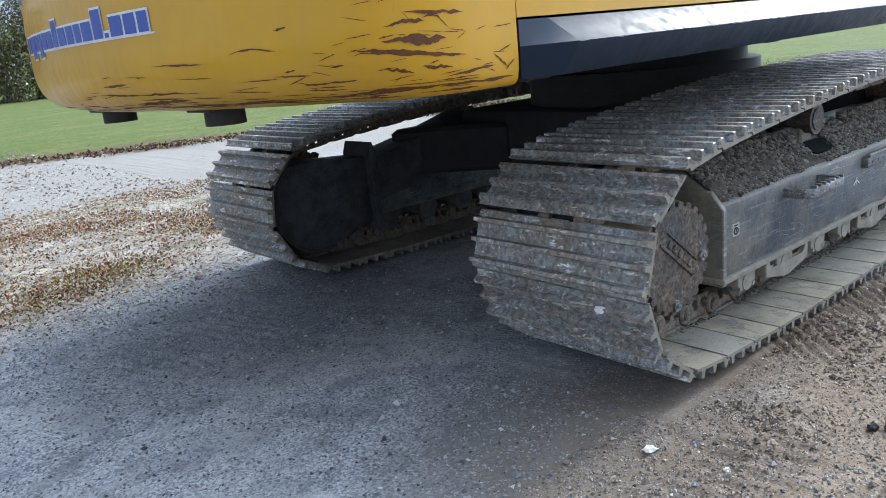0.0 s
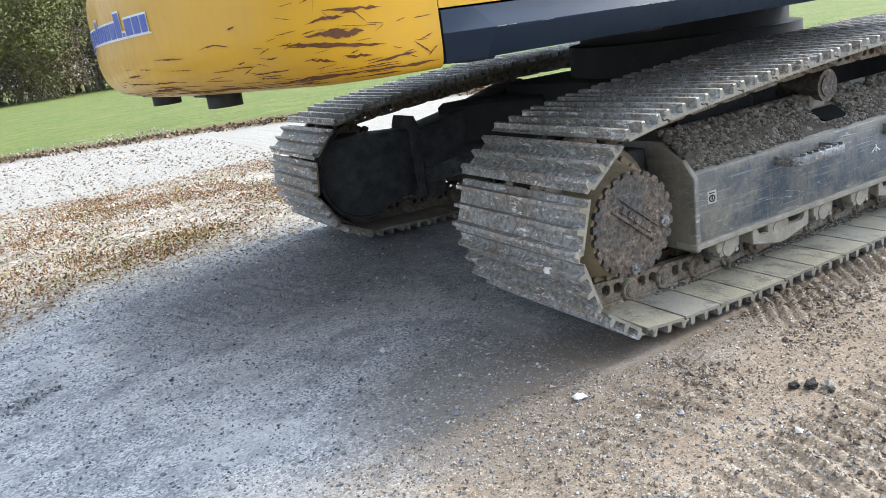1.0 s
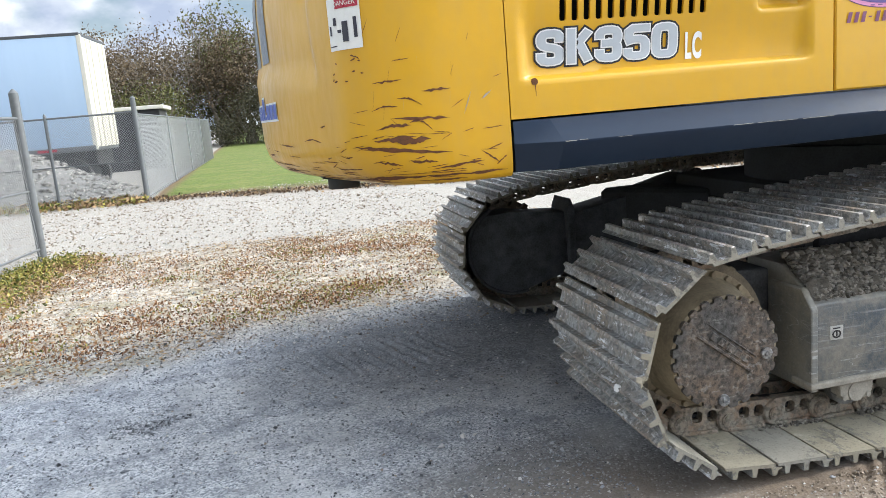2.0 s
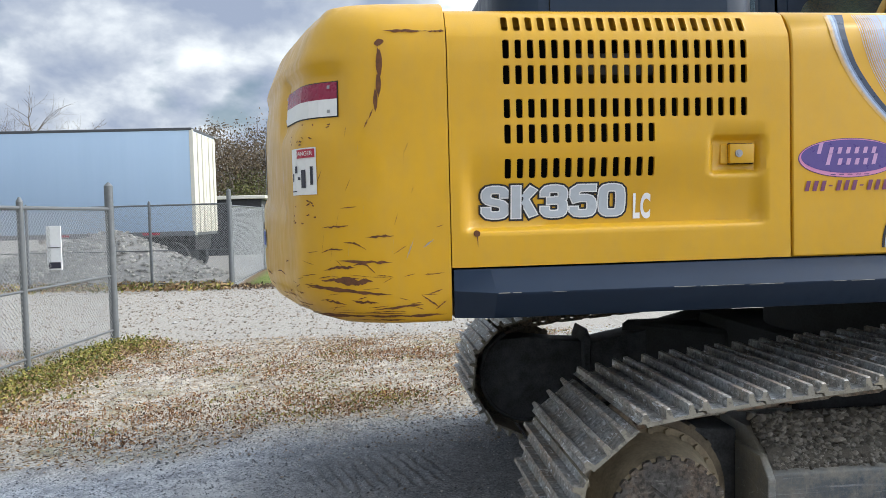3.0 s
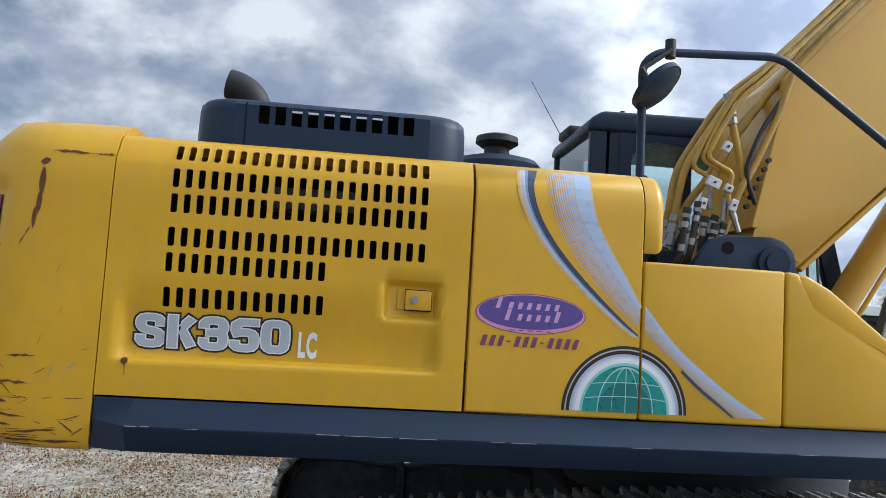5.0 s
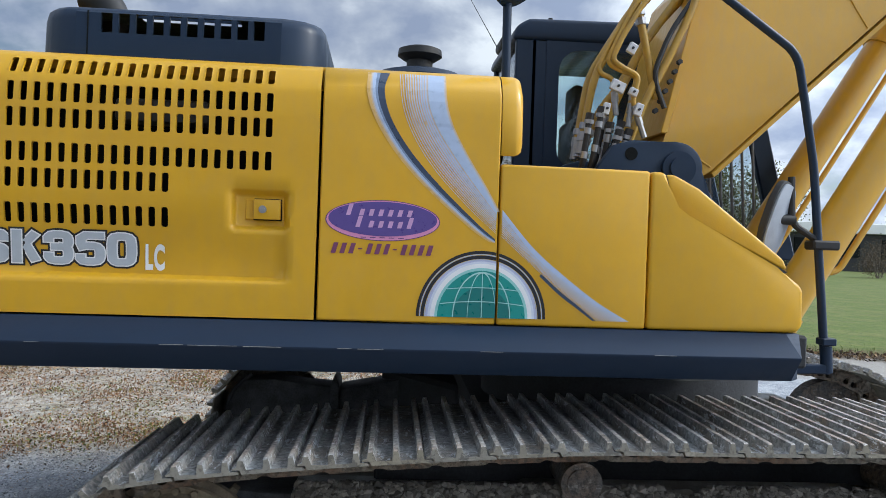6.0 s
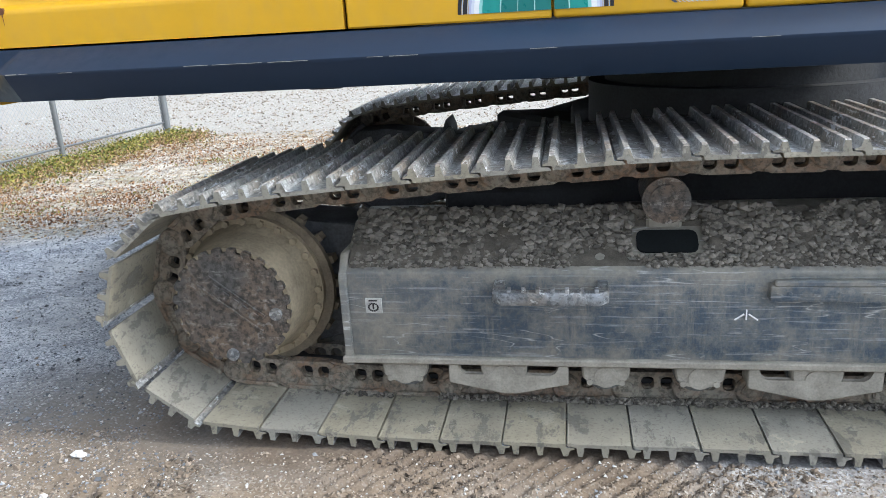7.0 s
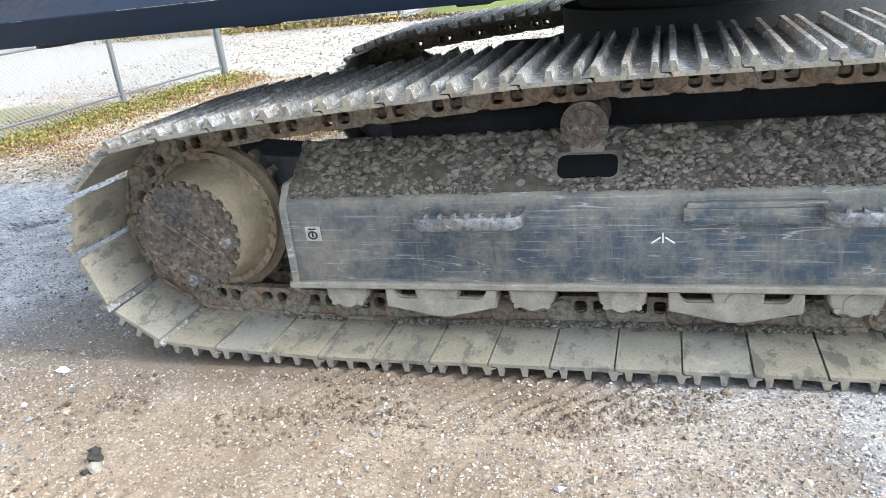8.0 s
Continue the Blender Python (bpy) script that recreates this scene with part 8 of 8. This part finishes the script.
# ---- loose stuff on the ground ----
def scatter_stones():
    fields = (
        ("stone_grey", 11000, 1, -1.6, 6.4, -0.9, 8.4, 0.0095),
        ("stone_pale", 4200, 2, -1.6, 6.4, -0.9, 8.4, 0.0085),
        ("stone_tan", 6500, 3, -1.6, 6.4, -0.9, 8.4, 0.0095),
        ("stone_tan", 42000, 4, 0.8, 5.0, -0.6, 1.5, 0.0050),
        ("stone_grey", 20000, 5, 3.6, 6.2, -0.3, 1.5, 0.0052),
        ("stone_pale", 9000, 6, 1.5, 6.0, -0.4, 1.4, 0.0050),
        ("stone_dark", 26000, 7, -0.8, 2.4, 0.4, 5.0, 0.0050),
        ("stone_pale", 16000, 8, -3.5, 3.5, 4.2, 9.0, 0.0085),
        ("stone_tan", 16000, 10, -6.0, 4.0, 8.8, 17.5, 0.022),
        ("stone_pale", 9000, 11, -6.0, 4.0, 8.8, 17.5, 0.020),
        ("stone_tan", 16000, 9, -3.5, 3.5, 4.2, 9.0, 0.0085),
        ("stone_dark", 1400, 14, 0.0, 0.42, 2.98, 3.22, 0.009),
        ("stone_pale", 15000, 15, -3.5, 3.5, 4.4, 8.9, 0.0095),
        ("stone_brown", 4200, 12, 2.3, 4.5, 1.05, 1.42, 0.011),
        ("stone_brown", 3500, 13, 1.6, 3.2, 0.1, 1.1, 0.009),
    )
    for mat, n, seed, xa, xb, ya, yb, big in fields:
        r2 = np.random.default_rng(seed)
        x = xa + r2.random(n) * (xb - xa)
        y = ya + r2.random(n) * (yb - ya)
        tan = (y < 1.5) & (x < 4.8)
        keep = ~((x > 2.15) & (x < 6.9) & (y > 1.36) & (y < 2.28))
        if seed == 14:
            keep &= np.hypot((x - 0.2) / 0.21, (y - 3.1 - 0.25 * (x - 0.2)) / 0.075) < 0.4 + 0.9 * r2.random(n) + hash_noise(x * 14, y * 14, 3)
        if mat == "stone_brown":
            keep &= hash_noise(x * 3.0, y * 5.0, 31) > -0.08
        if mat == "stone_tan":
            keep &= tan | (y > 4) | (r2.random(n) > 0.85)
        if mat == "stone_grey":
            keep &= ~tan | (r2.random(n) > 0.7)
        if mat == "stone_pale":
            keep &= ~tan | (r2.random(n) > 0.4)
        s = 0.0028 + big * r2.random(n) ** 3
        s = s * np.where(r2.random(n) < 0.006, 2.4, 1.0) * (0.9 if mat == "stone_pale" else 1.0)
        x, y, s = x[keep], y[keep], s[keep]
        z = ground_height(x, y) + s * 0.25
        n = len(x)
        q = OCTA[None] * (s[:, None, None] * (0.85 + 0.4 * r2.random((n, 6, 1)))) * np.array((1.0, 0.85, 0.68))
        q = q + r2.normal(0, 0.20, (n, 6, 3)) * s[:, None, None]
        a = r2.random(n) * 6.3
        c, d = np.cos(a)[:, None], np.sin(a)[:, None]
        v = np.stack([q[..., 0] * c - q[..., 1] * d + x[:, None], q[..., 0] * d + q[..., 1] * c + y[:, None], q[..., 2] + z[:, None]], -1).reshape(-1, 3)
        f = (np.array(OCTF)[None] + 6 * np.arange(n)[:, None, None]).reshape(-1, 3)
        raw("loose_stone", v, f, M[mat], kind="stuff", label="small loose stones on the yard")
    # single stones and clods that stand out
    for x, y, s, mat, lab in ((1.963, 1.315, 0.036, "stone_pale", "flat white stone on the dirt"), (2.540, 0.772, 0.034, "clod", "dark clod of mud on the dirt"), (2.505, 0.815, 0.028, "clod", "dark clod of mud on the dirt"), (2.572, 0.728, 0.031, "dustgrey", "pale grey stone beside the dark clod"), (2.55, 0.705, 0.016, "clod", "dark clod of mud on the dirt"), (2.62, 0.55, 0.022, "stone_grey", "grey stone on the dirt"), (2.22, 1.02, 0.022, "stone_tan", "tan stone on the dirt"), (2.0, 1.06, 0.018, "stone_pale", "pale stone on the dirt")):
        bm = bmesh.new()
        bmesh.ops.create_icosphere(bm, subdivisions=2, radius=1.0)
        r3 = np.random.default_rng(int(x * 1000))
        flat = 0.3 if "flat" in lab else 0.7
        for v in bm.verts:
            k = 0.75 + 0.5 * noise.noise(Vector(v.co) * 1.7 + Vector((x * 9, y * 9, 0))) + r3.normal(0, 0.07)
            v.co = Vector((x, y, float(ground_height(x, y)) + s * flat * 0.5)) + Vector((v.co.x * s * k, v.co.y * s * 0.8 * k, v.co.z * s * flat * k))
        ob = part("stone" if mat != "clod" else "mud_clod", bm, M[mat], None, smooth=False)
        tagged(ob, lab, "stone" if mat != "clod" else "clod")


M["stone_grey"] = leaf_material("grey_stone", (0.10, 0.108, 0.12), (0.46, 0.47, 0.49))
M["stone_dark"] = leaf_material("dark_grit", (0.035, 0.038, 0.045), (0.30, 0.32, 0.35))
M["stone_brown"] = leaf_material("brown_crumb", (0.055, 0.042, 0.032), (0.24, 0.185, 0.135))
M["stone_pale"] = leaf_material("pale_stone", (0.34, 0.34, 0.335), (0.60, 0.585, 0.56))
M["stone_tan"] = leaf_material("tan_stone", (0.12, 0.09, 0.065), (0.38, 0.315, 0.25))
M["clod"] = plain("dark_mud", (0.035, 0.033, 0.031), 0.95, 0, 0.4, 30, 0.6)
scatter_stones()


def litter():
    """Dead leaves, stalks and weeds of the verge; leaf drift along the lawn; grass."""
    rng = np.random.default_rng(41)
    sets = {"leaf_litter": ([], []), "weed_green": ([], []), "straw": ([], []), "weed_red": ([], []), "drift_leaf": ([], []), "lawn_blade": ([], [])}
    xs, ys = -4.5 + rng.random(30000) * 9.5, 4.0 + rng.random(30000) * 5.4
    ok = (ys - 0.35 * xs + hash_noise(xs * 0.9, ys * 0.9, 12) > 4.35) & (hash_noise(xs * 1.7, ys * 1.7, 9) > -0.40 + 0.50 * rng.random(30000))
    xs, ys = xs[ok], ys[ok]
    zs = ground_height(xs, ys) + 0.004 + 0.012 * rng.random(len(xs))
    leaf_quads(*sets["leaf_litter"], np.stack([xs, ys, zs], 1), len(xs), 0.0, 0.020, rng, 0.3)
    for k in range(4500):
        t = rng.random()
        x, y = -1.5 - 10 * t, 17.3 + 2.3 * t + rng.normal(0, 0.3)
        leaf_quads(*sets["leaf_litter" if rng.random() < 0.6 else "weed_green"], np.array((x, y, 0.02 + 0.16 * rng.random() ** 2)), 1, 0.0, 0.05, rng)
    n = 7000
    xs = -3 + rng.random(n) * 22
    ys = lawn_edge(xs) + rng.normal(0.15, 0.25, n) + 0.25 * hash_noise(xs * 2, xs * 0, 3)
    dark = rng.random(n) < 0.75
    for key, pick in (("drift_leaf", dark), ("leaf_litter", ~dark)):
        leaf_quads(*sets[key], np.stack([xs[pick], ys[pick], 0.02 + 0.06 * rng.random(pick.sum())], 1), int(pick.sum()), 0.0, 0.036, rng)

    def tuft(key, x, y, n, h, w):
        vs, fs = sets[key]
        z = 0.0 if y > 12 else 0.03
        for _ in range(n):
            a, tilt = rng.random() * 6.3, rng.random() * 0.75
            L = h * (0.5 + 0.6 * rng.random())
            bx, by = x + rng.normal(0, w), y + rng.normal(0, w)
            dx, dy = math.cos(a) * tilt * L, math.sin(a) * tilt * L
            ox, oy = -math.sin(a) * 0.0022, math.cos(a) * 0.0022
            k = len(vs)
            vs.extend([(bx - ox, by - oy, z - 0.04), (bx + ox, by + oy, z - 0.04), (bx + dx * 0.5 + ox, by + dy * 0.5 + oy, z + L * 0.6), (bx + dx * 0.5 - ox, by + dy * 0.5 - oy, z + L * 0.6), (bx + dx, by + dy, z + L * (1 - 0.3 * tilt))])
            fs.extend([(k, k + 1, k + 2, k + 3), (k + 3, k + 2, k + 4)])

    # weeds along the fence, thick and green; sparse stalks over the verge
    for k in range(420):
        t = rng.random()
        x, y = -1.75 - 0.6 * t + abs(rng.normal(0, 0.32)), 9.3 - 4.2 * t + rng.normal(0, 0.15)
        tuft("weed_green", x, y, 5, 0.03 + 0.05 * rng.random(), 0.05)
        leaf_quads(*sets["weed_green"], np.array((x, y, 0.06)), 24, (0.08, 0.08, 0.04), 0.018, rng)
        if rng.random() < 0.85:
            leaf_quads(*sets["leaf_litter"], np.array((x + 0.12, y, 0.05)), 24, (0.13, 0.10, 0.025), 0.017, rng)
    for k in range(420):
        x, y = -3.5 + rng.random() * 7.5, 4.2 + rng.random() * 4.7
        if y - 0.35 * x < 4.6 or float(hash_noise(x * 0.8, y * 0.8, 19)) < -0.22 + 0.2 * rng.random():
            continue
        for q in range(rng.integers(2, 6)):
            tuft("weed_red", x + rng.normal(0, 0.12), y + rng.normal(0, 0.09), 3, 0.02 + 0.05 * rng.random(), 0.06)
        leaf_quads(*sets["weed_red"], np.array((x, y, 0.044)), 60, (0.20, 0.15, 0.012), 0.0125, rng)
        leaf_quads(*sets["drift_leaf"], np.array((x + 0.05, y - 0.03, 0.038)), 22, (0.24, 0.17, 0.010), 0.012, rng)
        if rng.random() < 0.25:
            leaf_quads(*sets["weed_green"], np.array((x + 0.1, y, 0.048)), 70, (0.18, 0.12, 0.012), 0.012, rng)
    for k in range(450):
        x, y = -3.5 + rng.random() * 7.5, 4.2 + rng.random() * 4.9
        if y - 0.35 * x < 4.4 or float(hash_noise(x * 1.4, y * 1.4, 15)) < 0.02:
            continue
        tuft("straw" if rng.random() < 0.8 else "weed_green", x, y, 6, 0.012 + 0.028 * rng.random(), 0.05)
    for k in range(5200):
        x = -1.3 + rng.random() * 23.3
        y = float(lawn_edge(x)) + 0.3 + abs(rng.normal(0, 2.6))
        tuft("lawn_blade", x, y, 5, 0.10, 0.06)
    for key, (vs, fs) in sets.items():
        raw(key, vs, fs, M[key], kind="stuff", label={"leaf_litter": "dry brown fallen leaves", "weed_green": "green and yellow weeds of the verge", "straw": "dry straw-coloured stalks", "drift_leaf": "dark rotting leaves along the lawn", "weed_red": "low rusty-red weeds of the verge", "lawn_blade": "short lawn grass"}[key])


M["leaf_litter"] = leaf_material("dead_leaf", (0.10, 0.055, 0.026), (0.46, 0.315, 0.165))
M["weed_green"] = leaf_material("weed_leaf", (0.05, 0.085, 0.015), (0.34, 0.29, 0.06))
M["drift_leaf"] = leaf_material("rotting_leaf", (0.03, 0.022, 0.014), (0.13, 0.08, 0.045))
M["weed_red"] = leaf_material("rusty_weed", (0.12, 0.05, 0.025), (0.42, 0.22, 0.10))
M["straw"] = leaf_material("dry_stalk", (0.22, 0.16, 0.08), (0.46, 0.36, 0.2))
M["lawn_blade"] = leaf_material("lawn_grass", (0.06, 0.11, 0.014), (0.16, 0.21, 0.035))
litter()
